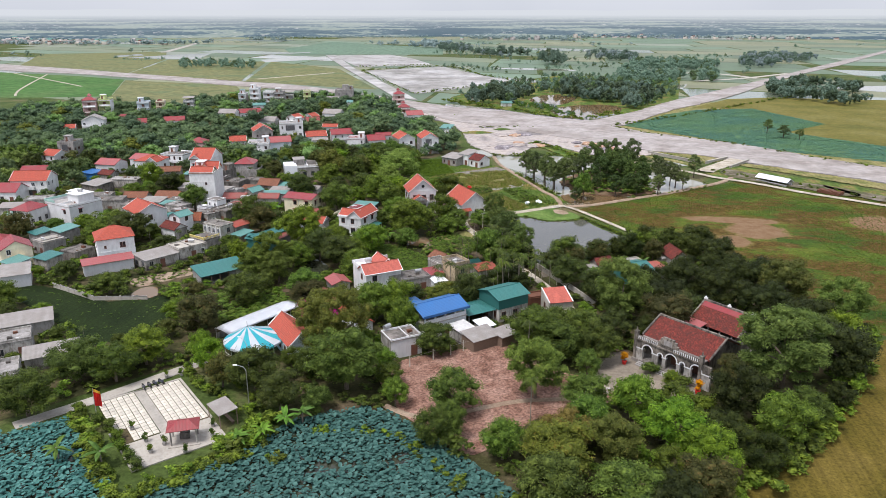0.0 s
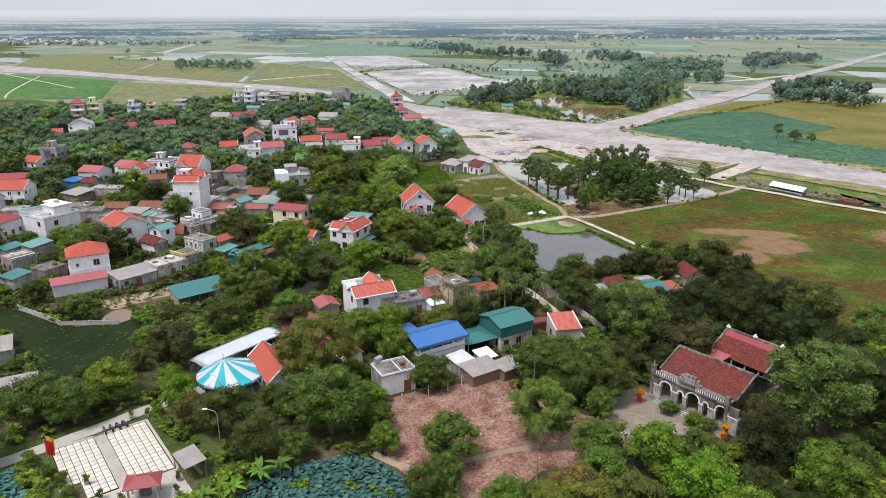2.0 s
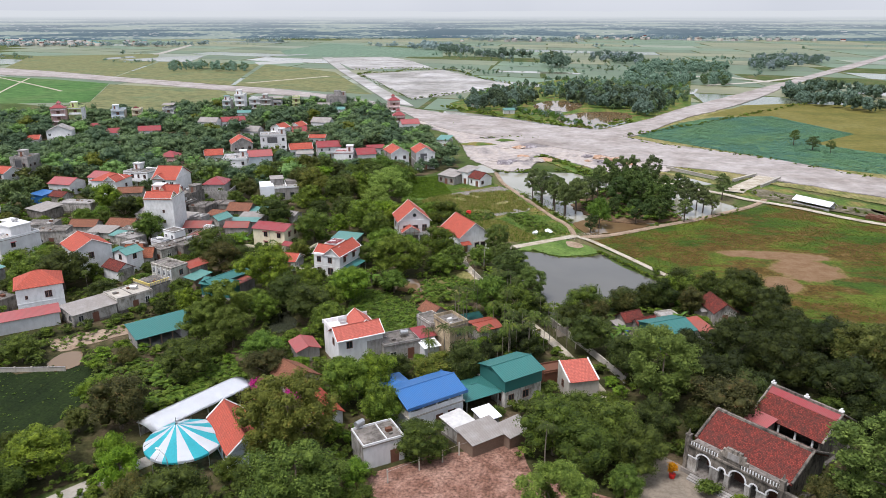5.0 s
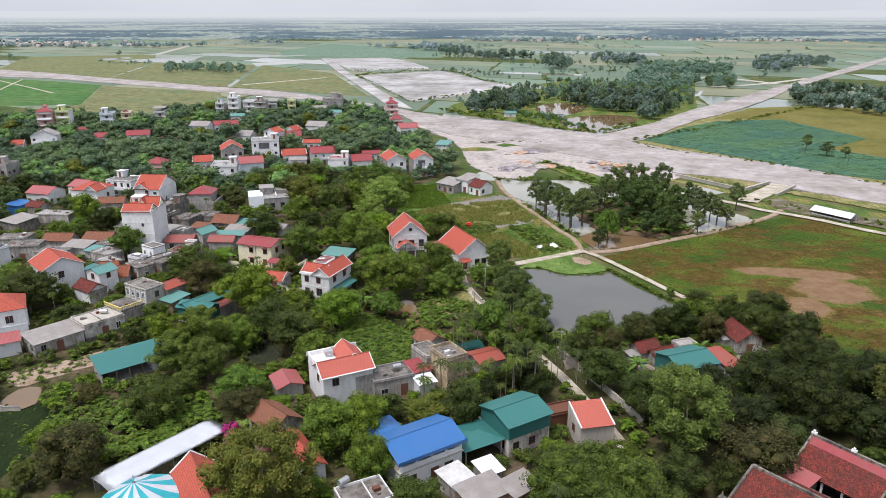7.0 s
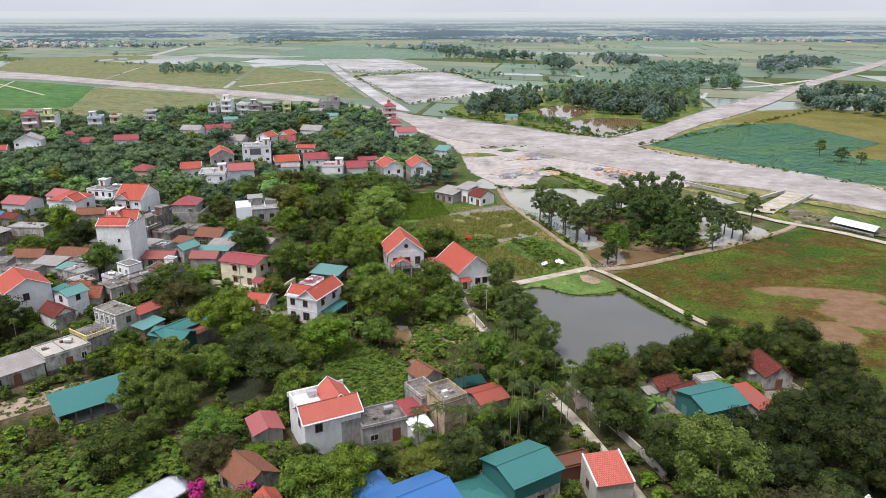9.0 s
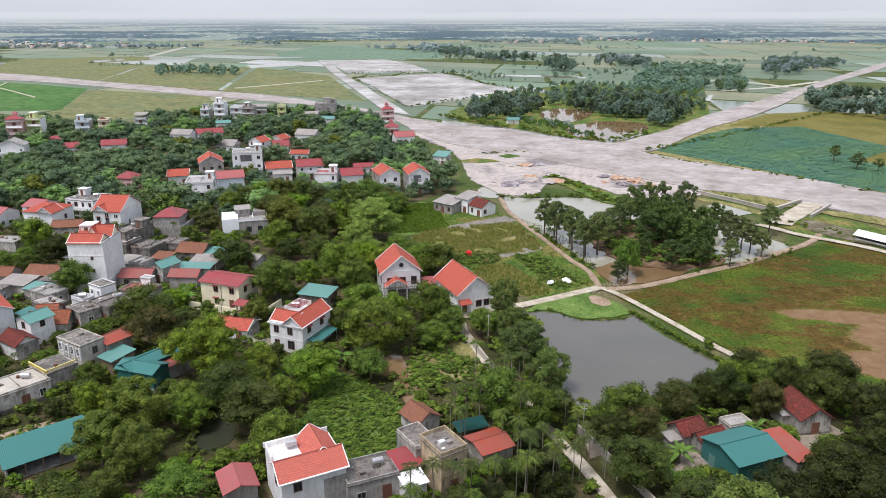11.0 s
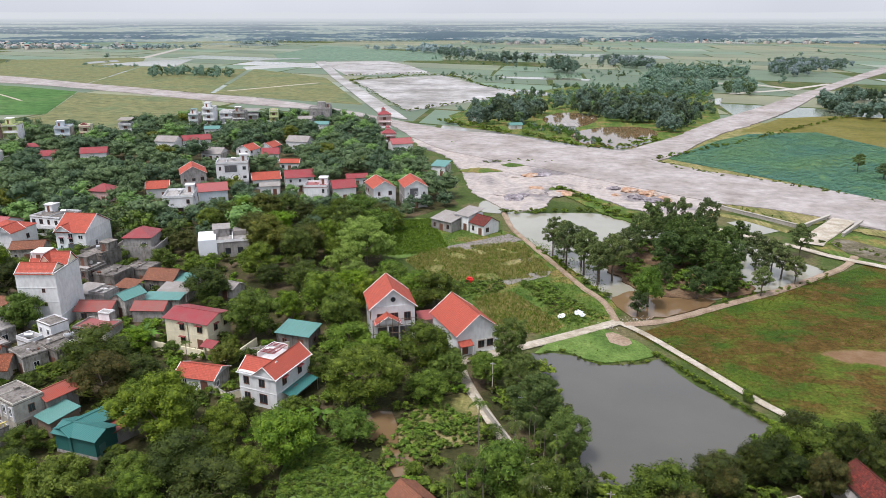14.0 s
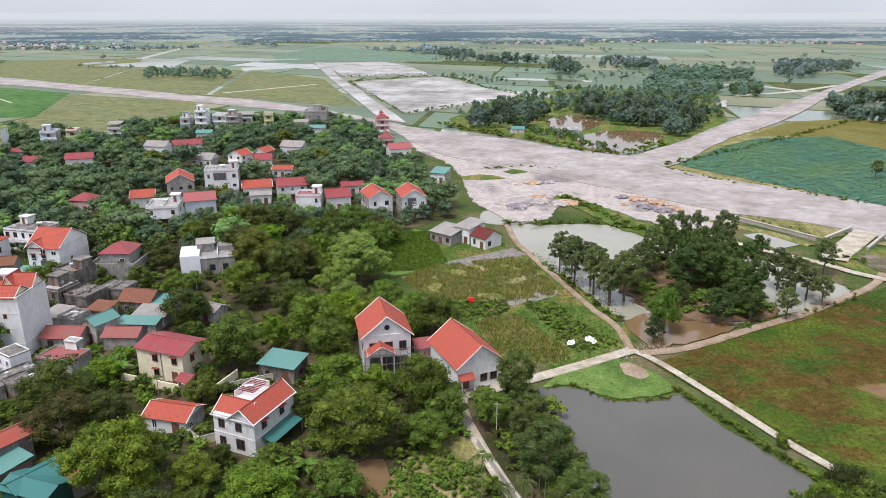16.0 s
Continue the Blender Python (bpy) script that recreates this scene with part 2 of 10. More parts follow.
mf = noise_node(mn, ml, 1.3, 8.0, mco, 0.8)
mfr = ramp_node(mn, ml, mf.outputs["Fac"], [(0.32, (0.36,) * 3), (0.5, (0.92,) * 3), (0.7, (1.55,) * 3)])
mcol = mix_node(mn, ml, 1.0, mcol, mfr.outputs["Color"], "MULTIPLY")
ml.new(mix_node(mn, ml, mpit.outputs["Color"], mcol, mwet.outputs["Color"]), mb.inputs["Base Color"])
mb.inputs["Roughness"].default_value = 0.9
mb.inputs["Specular IOR Level"].default_value = 0.1
bump_node(mn, ml, mf.outputs["Fac"], mb, 0.6, 0.3)
M_MIRE = earth_mat("muddy_brown_ground", [(0.10, 0.062, 0.035), (0.15, 0.095, 0.055), (0.20, 0.14, 0.085)], 0.25, 1.6)
M_LOTUS_MAT = earth_mat("floating_leaf_mat", [(0.060, 0.150, 0.105), (0.085, 0.175, 0.085), (0.120, 0.190, 0.070)], 0.03, 0.5, fine_amt=0.25)
M_GRASS = earth_mat("fresh_grass", [(0.075, 0.132, 0.028), (0.115, 0.185, 0.042), (0.155, 0.225, 0.060)], 0.12, 1.6)
M_RICE_DRY = earth_mat("ripe_rice", [(0.082, 0.067, 0.010), (0.12, 0.091, 0.016), (0.15, 0.111, 0.025)], 0.08, 2.0, streak=(-35, 1.0))
M_RICE_GREEN = earth_mat("young_rice", [(0.013, 0.024, 0.006), (0.023, 0.039, 0.009)], 0.1, 2.2, bump=0.9, streak=(40, 1.6), fine_amt=0.75)
# olive crop with extra blue, the haze over the plain put into its colour
M_FIELD_OLIVE = earth_mat("haze_blued_olive_field", [(0.135, 0.150, 0.066), (0.178, 0.178, 0.078), (0.126, 0.158, 0.074)], 0.02, 0.15)
M_MARSH = earth_mat("golden_marsh_grass", [(0.105, 0.105, 0.024), (0.145, 0.128, 0.030), (0.165, 0.150, 0.045)], 0.03, 0.3, fine_amt=0.3)
M_FIELD_GREEN = earth_mat("green_field", [(0.055, 0.13, 0.032), (0.07, 0.155, 0.04), (0.09, 0.15, 0.048)], 0.015, 0.12)
# teal crop paled and greyed, haze included in the base colour
M_FIELD_TEAL = earth_mat("haze_paled_teal_field", [(0.125, 0.195, 0.135), (0.15, 0.215, 0.15)], 0.008, 0.1)
M_SALT = earth_mat("drained_pond_bed", [(0.205, 0.190, 0.165), (0.36, 0.34, 0.315), (0.47, 0.455, 0.44)], 0.02, 0.09, rough=0.5)
M_ROAD = earth_mat("crushed_stone_road", [(0.262, 0.228, 0.205), (0.335, 0.302, 0.280), (0.392, 0.358, 0.338)], 0.05, 0.22, fine_amt=0.3)
M_SPOIL_GREY = earth_mat("mauve_grey_rubble", [(0.17, 0.15, 0.16), (0.27, 0.24, 0.25), (0.38, 0.35, 0.36)], 0.12, 1.0, fine_amt=0.5, bump=0.8)
M_SPOIL_RED = earth_mat("orange_clay_spoil", [(0.34, 0.20, 0.13), (0.46, 0.30, 0.20), (0.40, 0.33, 0.28)], 0.2, 1.0, fine_amt=0.5, bump=0.8)
M_SPOIL = earth_mat("bulldozed_earth", [(0.205, 0.185, 0.180), (0.335, 0.300, 0.280), (0.43, 0.375, 0.335), (0.37, 0.335, 0.315), (0.45, 0.395, 0.35)], 0.05, 0.5, fine_amt=0.3)
M_DIRT = earth_mat("bare_reddish_soil", [(0.190, 0.098, 0.068), (0.285, 0.160, 0.118), (0.365, 0.222, 0.170)], 0.3, 2.2, bump=0.8, fine_amt=0.75)
M_TRACK = earth_mat("dirt_track", [(0.255, 0.185, 0.128), (0.360, 0.275, 0.200)], 0.3, 2.0, fine_amt=0.35)
M_YARD_MUD = earth_mat("weedy_trodden_mud", [(0.075, 0.085, 0.030), (0.130, 0.112, 0.070), (0.215, 0.190, 0.150)], 0.16, 0.9, fine_amt=0.5)
M_WET = earth_mat("wet_pale_silt", [(0.20, 0.18, 0.15), (0.30, 0.275, 0.245)], 0.3, 2.0, rough=0.35, fine_amt=0.35)
M_GARDEN = earth_mat("vegetable_garden", [(0.06, 0.11, 0.02), (0.10, 0.15, 0.03), (0.22, 0.17, 0.06)], 0.12, 1.2, streak=(40, 0.9))
M_STRAW = earth_mat("straw_and_weeds", [(0.125, 0.140, 0.042), (0.215, 0.200, 0.072), (0.290, 0.245, 0.115)], 0.15, 1.1, streak=(20, 1.2))
M_TEMPLE = plaster_mat("black_stained_old_limewash", (0.27, 0.235, 0.195), 1.75)
M_COURT = plaster_mat("mossy_courtyard_concrete", (0.28, 0.235, 0.18), 0.6)
M_CONC = plaster_mat("pale_concrete", (0.43, 0.395, 0.34), 0.35)
M_LANE = earth_mat("dusty_concrete_lane", [(0.33, 0.285, 0.215), (0.43, 0.38, 0.30), (0.50, 0.455, 0.375)], 0.3, 1.6, fine_amt=0.3)
M_CONC_GREY = plaster_mat("grey_cement", (0.375, 0.355, 0.335), 0.75)
M_CONC_DARK = plaster_mat("mossy_cement", (0.235, 0.212, 0.188), 1.2)
M_YARD = earth_mat("worn_grey_yard", [(0.20, 0.175, 0.16), (0.28, 0.25, 0.23)], 0.4, 2.0, fine_amt=0.4)
M_WHITE = plaster_mat("white_paint", (0.80, 0.80, 0.79), 0.28)
M_GREYW = plaster_mat("pale_grey_paint", (0.70, 0.70, 0.70), 0.22)
M_CREAM = plaster_mat("cream_paint", (0.80, 0.73, 0.53), 0.25)
M_CREAM_OLD = plaster_mat("stained_old_limewash", (0.56, 0.53, 0.46), 0.6)
M_TAN = plaster_mat("stained_tan_paint", (0.46, 0.365, 0.235), 1.0)
M_PINKW = plaster_mat("pink_paint", (0.62, 0.42, 0.40), 0.35)
M_YELLOWG = plaster_mat("lime_paint", (0.55, 0.62, 0.28), 0.3)
M_BLUEW = plaster_mat("light_blue_paint", (0.60, 0.67, 0.72), 0.25)
M_MINT = plaster_mat("mint_green_paint", (0.42, 0.66, 0.58), 0.3)
M_OLDW = plaster_mat("weathered_limewash", (0.48, 0.455, 0.415), 1.15)
M_TILE_O = tile_mat("orange_roof_tile", (0.50, 0.098, 0.062), 0.28)
M_TILE_P = tile_mat("salmon_roof_tile", (0.56, 0.140, 0.102), 0.2)
M_TILE_OLD = tile_mat("old_red_clay_tile", (0.235, 0.040, 0.028), 0.85, 0.24, 0.2, (0.062, 0.030, 0.024), 0.6)
M_TILE_BR = tile_mat("brown_clay_tile", (0.29, 0.115, 0.066), 0.5, 0.24, 0.2, (0.11, 0.065, 0.045), 0.3)
M_TIN_RED = sheet_mat("crimson_steel_sheet", (0.29, 0.030, 0.038), rust=0.3)
M_TIN_PINK = sheet_mat("faded_pink_steel_sheet", (0.38, 0.088, 0.088), rust=0.3)
M_TIN_TEAL = sheet_mat("teal_steel_sheet", (0.035, 0.16, 0.145), 0.25, rust=0.06)
M_TIN_GREEN = sheet_mat("dull_green_steel_sheet", (0.10, 0.26, 0.23), 0.25)
M_TIN_BLUE = sheet_mat("blue_steel_sheet", (0.036, 0.145, 0.37), 0.25, rust=0.08)
M_TIN_WHITE = sheet_mat("white_steel_sheet", (0.78, 0.80, 0.82), 0.4, rust=0.08)
M_TIN_GREY = sheet_mat("grey_fibre_cement_sheet", (0.33, 0.31, 0.29), 0.2, 0.85, rust=0.45)
M_TIN_RUST = sheet_mat("rusty_orange_steel_sheet", (0.36, 0.052, 0.026), 0.25, rust=0.4)
M_TIN_OLDRED = sheet_mat("weathered_red_steel_sheet", (0.30, 0.055, 0.045), 0.22, 0.55, rust=0.5)
M_TILE_RUST = tile_mat("patched_orange_brown_tile", (0.34, 0.105, 0.05), 0.55, 0.24, 0.2, (0.10, 0.05, 0.035), 0.4)
M_YELLOW = plain_mat("chalky_yellow_paint", (0.62, 0.50, 0.16), 0.8)
M_TARP_BLUE = plain_mat("bright_blue_tarpaulin", (0.03, 0.17, 0.48), 0.5, var=0.12, scale=1.5)
M_GLASS = plain_mat("dark_window_glass", (0.03, 0.035, 0.04), 0.12)
M_FRAME = plain_mat("window_frame_wood", (0.16, 0.07, 0.045), 0.6)
# near black: scooter tyres and seat, and painted shade behind columns
M_DARK = plain_mat("near_black_shade_and_rubber", (0.02, 0.018, 0.016), 0.9)
# dark grey of the wall panels that paint shade in recesses
M_SHADE = plain_mat("painted_recess_shade", (0.085, 0.085, 0.09), 0.6)
M_WOOD = plain_mat("grey_brown_timber", (0.20, 0.14, 0.10), 0.8)
M_BARK = plain_mat("tree_bark", (0.13, 0.10, 0.075), 0.9, var=0.35)
M_BARK_PALE = plain_mat("pale_palm_bark", (0.19, 0.165, 0.13), 0.85, var=0.25)
M_STEEL = plain_mat("galvanised_steel", (0.5, 0.5, 0.5), 0.35, 0.7)
M_RED = plain_mat("bright_red_cloth", (0.62, 0.02, 0.015), 0.7)
M_TARP_W = plain_mat("white_tarpaulin", (0.80, 0.82, 0.85), 0.45, var=0.04, scale=0.6)
M_TARP_G = plain_mat("dusty_pale_tarpaulin", (0.52, 0.51, 0.49), 0.6, var=0.18, scale=1.2)
M_TARP_T = plain_mat("turquoise_tarpaulin", (0.06, 0.58, 0.66), 0.45, var=0.06)
M_WATER = water_mat("pond_water", (0.086, 0.082, 0.069), (0.102, 0.096, 0.080))
M_WATER_PALE = water_mat("silty_pond_water", (0.26, 0.25, 0.19), (0.31, 0.295, 0.23))
M_WATER_BROWN = water_mat("brown_pond_water", (0.16, 0.10, 0.05), (0.20, 0.135, 0.07))
M_WATER_DARK = water_mat("dark_lotus_water", (0.035, 0.04, 0.025), (0.05, 0.05, 0.03))
L_VILLAGE = leaf_mat("blue_green_garden_leaves", (0.050, 0.088, 0.036), (0.178, 0.246, 0.090))
# outer village foliage, paler and bluer: thin haze painted into its colour
L_OUTER = leaf_mat("hazy_village_leaves", (0.054, 0.084, 0.044), (0.138, 0.186, 0.086))
L_DARK = leaf_mat("dark_glossy_leaves", (0.019, 0.033, 0.008), (0.115, 0.150, 0.028))
L_MID = leaf_mat("green_leaves", (0.028, 0.053, 0.009), (0.184, 0.252, 0.040))
L_GARDEN = leaf_mat("village_garden_leaves", (0.046, 0.084, 0.026), (0.196, 0.278, 0.080))
L_LIGHT = leaf_mat("fresh_green_leaves", (0.036, 0.078, 0.010), (0.190, 0.290, 0.042))
L_OLIVE = leaf_mat("olive_leaves", (0.046, 0.060, 0.012), (0.140, 0.156, 0.036), dry=(0.150, 0.108, 0.030))
L_DEEP = leaf_mat("deep_green_longan_leaves", (0.010, 0.018, 0.005), (0.062, 0.078, 0.016))
L_RUST = leaf_mat("rusty_new_leaves", (0.028, 0.034, 0.009), (0.100, 0.096, 0.028), dry=(0.130, 0.078, 0.028))
L_FEATHER = leaf_mat("pale_feathery_leaves", (0.048, 0.080, 0.018), (0.176, 0.236, 0.058))
L_BAMBOO = leaf_mat("yellow_green_bamboo_leaves", (0.105, 0.162, 0.030), (0.285, 0.385, 0.090))
L_CANE = leaf_mat("olive_yellow_cane_leaves", (0.050, 0.076, 0.012), (0.195, 0.240, 0.044))
L_PALM = leaf_mat("palm_fronds", (0.026, 0.044, 0.010), (0.112, 0.150, 0.032), dry=(0.140, 0.105, 0.040))
L_BANANA = leaf_mat("banana_leaves", (0.05, 0.11, 0.015), (0.14, 0.25, 0.05))
L_LOTUS = leaf_mat("lotus_leaves", (0.030, 0.090, 0.076), (0.10, 0.215, 0.185), 0.1)
L_LOTUS_FAR = leaf_mat("sunlit_lotus_leaves", (0.066, 0.145, 0.074), (0.138, 0.232, 0.118), 0.1, patch=(0.056, 0.145, 0.135))
# pale blue-green: haze over far belts is painted into the leaf colour
L_HAZE = leaf_mat("haze_paled_belt_leaves", (0.245, 0.320, 0.325), (0.320, 0.395, 0.380), 0.2)
L_YELLOW = leaf_mat("yellowing_leaves", (0.10, 0.085, 0.02), (0.27, 0.22, 0.05))
# distant leaves, with a lesser haze tint mixed into the base colour
L_FAR = leaf_mat("haze_blued_far_leaves", (0.122, 0.190, 0.142), (0.200, 0.280, 0.200), 0.2)
# darker outer foliage that carries the same painted haze tint
L_OUTER_DARK = leaf_mat("hazy_dark_village_leaves", (0.040, 0.066, 0.040), (0.100, 0.142, 0.074))
L_OUTER_FRESH = leaf_mat("fresh_outer_village_leaves", (0.090, 0.155, 0.055), (0.180, 0.270, 0.092))
L_EUCA = leaf_mat("grey_green_pond_tree_leaves", (0.056, 0.084, 0.026), (0.176, 0.216, 0.078))
L_POND = leaf_mat("deep_green_pond_leaves", (0.026, 0.048, 0.014), (0.108, 0.156, 0.044))
L_STALK = leaf_mat("dry_rice_stalks", (0.175, 0.160, 0.062), (0.340, 0.300, 0.135))
L_TURF = leaf_mat("coarse_meadow_grass", (0.060, 0.108, 0.016), (0.135, 0.195, 0.032))
L_TURF_RUST = leaf_mat("rust_brown_sedge", (0.090, 0.070, 0.020), (0.165, 0.122, 0.038))
L_FLOWER = leaf_mat("magenta_flowers", (0.35, 0.01, 0.16), (0.65, 0.03, 0.30))

RAGGED = {"rubble_patch": 2.2, "weed_patch": 2.0, "orchard_pond": 1.6, "crossroads_patch": 0.8, "rubble_bank": 1.0, "islet": 1.6, "dirt_yard": 1.2, "grass_tongue": 0.6, "verge": 1.5, "weedy_strip": 1.5, "pond": 0.5, "wet_plot": 1.0, "building_ground": 1.8, "road": 1.6, "side_road": 1.4, "dry_yard": 1.0, "weedy_clearing": 1.0, "bare_yard": 0.8, "grass_plot": 1.0}
# ---- building helpers ----
def part(name, bm, mat, parent, label=""):
    me = bpy.data.meshes.new(name)
    bm.to_mesh(me)
    bm.free()
    return part_of(name, me, mat, parent, label)


def part_of(name, me, mat, parent, label=""):
    for k in (mat if isinstance(mat, (list, tuple)) else (mat,)):
        if not me.materials or k.name not in me.materials:
            me.materials.append(k)
    ob = new(name, me)
    ob.parent = parent
    return tagged(ob, label)


def thing(name, m, label, category, group="", kind=""):
    ob = new(name)
    ob.empty_display_size = 0.5
    ob.matrix_world = m
    return tagged(ob, label, category, group, kind)


def mesh_from(name, verts, faces, smooth=False):
    me = bpy.data.meshes.new(name)
    me.from_pydata(verts, [], faces)
    if smooth:
        me.polygons.foreach_set("use_smooth", [True] * len(me.polygons))
    return me


def box(bm, x0, y0, z0, x1, y1, z1):
    v = [bm.verts.new(p) for p in ((x0, y0, z0), (x1, y0, z0), (x1, y1, z0), (x0, y1, z0), (x0, y0, z1), (x1, y0, z1), (x1, y1, z1), (x0, y1, z1))]
    for f in ((3, 2, 1, 0), (4, 5, 6, 7), (0, 1, 5, 4), (1, 2, 6, 5), (2, 3, 7, 6), (3, 0, 4, 7)):
        bm.faces.new([v[i] for i in f])
    return bm


def boxes(*rows):
    bm = bmesh.new()
    for r in rows:
        box(bm, *r)
    return bm


def tube(bm, pts, r0, r1, seg=7):
    """A tapered tube through points."""
    rings = []
    pts = [Vector(p) for p in pts]
    for i, p in enumerate(pts):
        d = (pts[min(i + 1, len(pts) - 1)] - pts[max(i - 1, 0)]).normalized()
        a = d.orthogonal().normalized()
        b2 = d.cross(a)
        r = r0 + (r1 - r0) * i / (len(pts) - 1)
        rings.append([bm.verts.new(p + (a * math.cos(q) + b2 * math.sin(q)) * r) for q in [2 * math.pi * k / seg for k in range(seg)]])
    for p, q in zip(rings, rings[1:]):
        for k in range(seg):
            bm.faces.new((p[k], p[(k + 1) % seg], q[(k + 1) % seg], q[k]))
    bm.faces.new(rings[-1])
    bm.faces.new(rings[0][::-1])
    return bm


def slab(bm, quad, thick):
    """A sloping slab from its top corners (counter-clockwise from above), with UVs in metres: u along the first side, v up it."""
    uvl = bm.loops.layers.uv.verify()
    q = [Vector(p) for p in quad]
    n = (q[1] - q[0]).cross(q[-1] - q[0]).normalized()
    e = (q[1] - q[0]).normalized()
    s = n.cross(e)
    top = [bm.verts.new(p) for p in q]
    low = [bm.verts.new(p - n * thick) for p in q]
    fs = [bm.faces.new(top), bm.faces.new(low[::-1])]
    k = len(q)
    for i in range(k):
        fs.append(bm.faces.new((top[i], low[i], low[(i + 1) % k], top[(i + 1) % k])))
    for f in fs:
        for lp in f.loops:
            d = lp.vert.co - q[0]
            lp[uvl].uv = (d.dot(e), d.dot(s))
    return bm


def soften(pts, rag, step=1.5):
    """Rounds an outline off and makes it ragged."""
    p = [Vector((*q, 0.0)) for q in pts]
    out, k = [], len(p)
    for i in range(k):
        a, b, c, d = p[i - 1], p[i], p[(i + 1) % k], p[(i + 2) % k]
        m = max(1, int((c - b).length / step))
        for j in range(m):
            t = j / m
            q = 0.5 * (2 * b + (c - a) * t + (2 * a - 5 * b + 4 * c - d) * t * t + (3 * b - a - 3 * c + d) * t**3)
            q += Vector((noise.noise(q * 0.35), noise.noise(q * 0.35 + Vector((9, 4, 0))), 0)) * rag
            out.append((q.x, q.y))
    return out


def sheet(name, pts, z, mat, label, category="ground", thick=0.0, kind="structure"):
    """A flat patch of ground or water with an outline; thick > 0 gives it edges down to the ground."""
    rag = RAGGED.get(name, 0)
    if rag:
        pts = soften(pts, rag, 6.0 if name in ("road", "side_road") else 1.5)
    bm = bmesh.new()
    vs = [bm.verts.new((x, y, z)) for x, y in pts]
    f = bm.faces.new(vs)
    if f.normal.z == 0:
        f.normal_update()
    if f.normal.z < 0:
        bmesh.ops.reverse_faces(bm, faces=[f])
    if thick:
        r = bmesh.ops.extrude_face_region(bm, geom=[f])
        bmesh.ops.translate(bm, verts=[g for g in r["geom"] if isinstance(g, bmesh.types.BMVert)], vec=(0, 0, 0))
        for v in vs:
            v.co.z = z - thick
    bmesh.ops.triangulate(bm, faces=bm.faces[:])
    bmesh.ops.recalc_face_normals(bm, faces=bm.faces[:])
    me = bpy.data.meshes.new(name)
    bm.to_mesh(me)
    bm.free()
    me.materials.append(mat)
    return tagged(new(name, me), label, category, kind=kind)


def smooth_line(pts, step):
    """Points along a Catmull-Rom curve through pts, about a step apart."""
    p = [Vector((*q[:2], q[2] if len(q) > 2 else 0.0)) for q in pts]
    out = []
    for i in range(len(p) - 1):
        a, b, c, d = p[max(i - 1, 0)], p[i], p[i + 1], p[min(i + 2, len(p) - 1)]
        k = max(1, int((c - b).length / step))
        for j in range(k):
            t = j / k
            out.append(0.5 * (2 * b + (c - a) * t + (2 * a - 5 * b + 4 * c - d) * t * t + (3 * b - a - 3 * c + d) * t**3))
    return out + [p[-1]]


def ribbon(name, pts, width, z, mat, label, category="path", drop=0.3, rag=0.0, step=2.0, seed=1):
    """A path with sloping shoulders along a line."""
    rng = random.Random(seed)
    line = smooth_line(pts, step)
    bm = bmesh.new()
    rows = []
    for i, p in enumerate(line):
        d = (line[min(i + 1, len(line) - 1)] - line[max(i - 1, 0)]).normalized()
        n = Vector((-d.y, d.x, 0))
        w0, w1 = (width / 2 * (1 + rng.uniform(-rag, rag)) for _ in range(2))
        rows.append([bm.verts.new(p + n * o + Vector((0, 0, h))) for o, h in ((w0 + drop, z - drop), (w0, z), (0, z + 0.02), (-w1, z), (-w1 - drop, z - drop))])
    for a, b2 in zip(rows, rows[1:]):
        for k in range(4):
            bm.faces.new((a[k], a[k + 1], b2[k + 1], b2[k]))
    bmesh.ops.recalc_face_normals(bm, faces=bm.faces[:])
    me = bpy.data.meshes.new(name)
    bm.to_mesh(me)
    bm.free()
    me.materials.append(mat)
    LINES.append((line, width / 2 + 0.4))
    return tagged(new(name, me), label, category, kind="structure")


def inside(x, y, poly):
    c = False
    for (x0, y0), (x1, y1) in zip(poly, poly[1:] + poly[:1]):
        if (y0 > y) != (y1 > y) and x < (x1 - x0) * (y - y0) / (y1 - y0) + x0:
            c = not c
    return c


LINES, CLEAR, BLOCKS = [], [], []

# ---- ground, fields, roads and water ----
bm = bmesh.new()
bmesh.ops.create_grid(bm, x_segments=60, y_segments=60, size=5200)
me = bpy.data.meshes.new("ground")
bm.to_mesh(me)
bm.free()
me.materials.append(M_GROUND)
tagged(new("ground", me), "flat plain of grass, weeds and bare soil", "ground", kind="structure")

VILLAGE = [(-87.6, 70.6), (-162.9, 124.5), (-342.7, 362.6), (-303.7, 490.3), (-255.9, 467.7), (-199.7, 506.7), (-158.5, 530), (-105.5, 464.3), (-76.1, 409), (-59.5, 372.7), (-42.3, 327.4), (-60.2, 298.7), (-53.5, 266.2), (-32.5, 238.1), (-7.4, 185.8), (6.5, 158.9), (25.3, 187), (42.9, 194.3), (49.1, 173.9), (57.6, 159), (68.9, 141.6), (60, 116.7), (43, 91.6), (13.9, 66.1), (-1.8, 82.7), (-18.3, 93.9), (-33.9, 91.3), (-44, 101.7), (-60.7, 105.1), (-71.6, 91.6)]
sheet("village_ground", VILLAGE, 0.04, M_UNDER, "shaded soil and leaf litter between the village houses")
sheet("meadow", [(10.2, 228.8), (32.4, 198.3), (46, 184.1), (60.4, 156.6), (74.3, 139.4), (168.9, 184.1), (226.5, 218.8), (116.9, 267), (72.6, 283), (49.8, 262.6), (22.4, 239.4)], 0.05, M_MEADOW, "rough grazing meadow, green with rust-brown patches", "meadow")
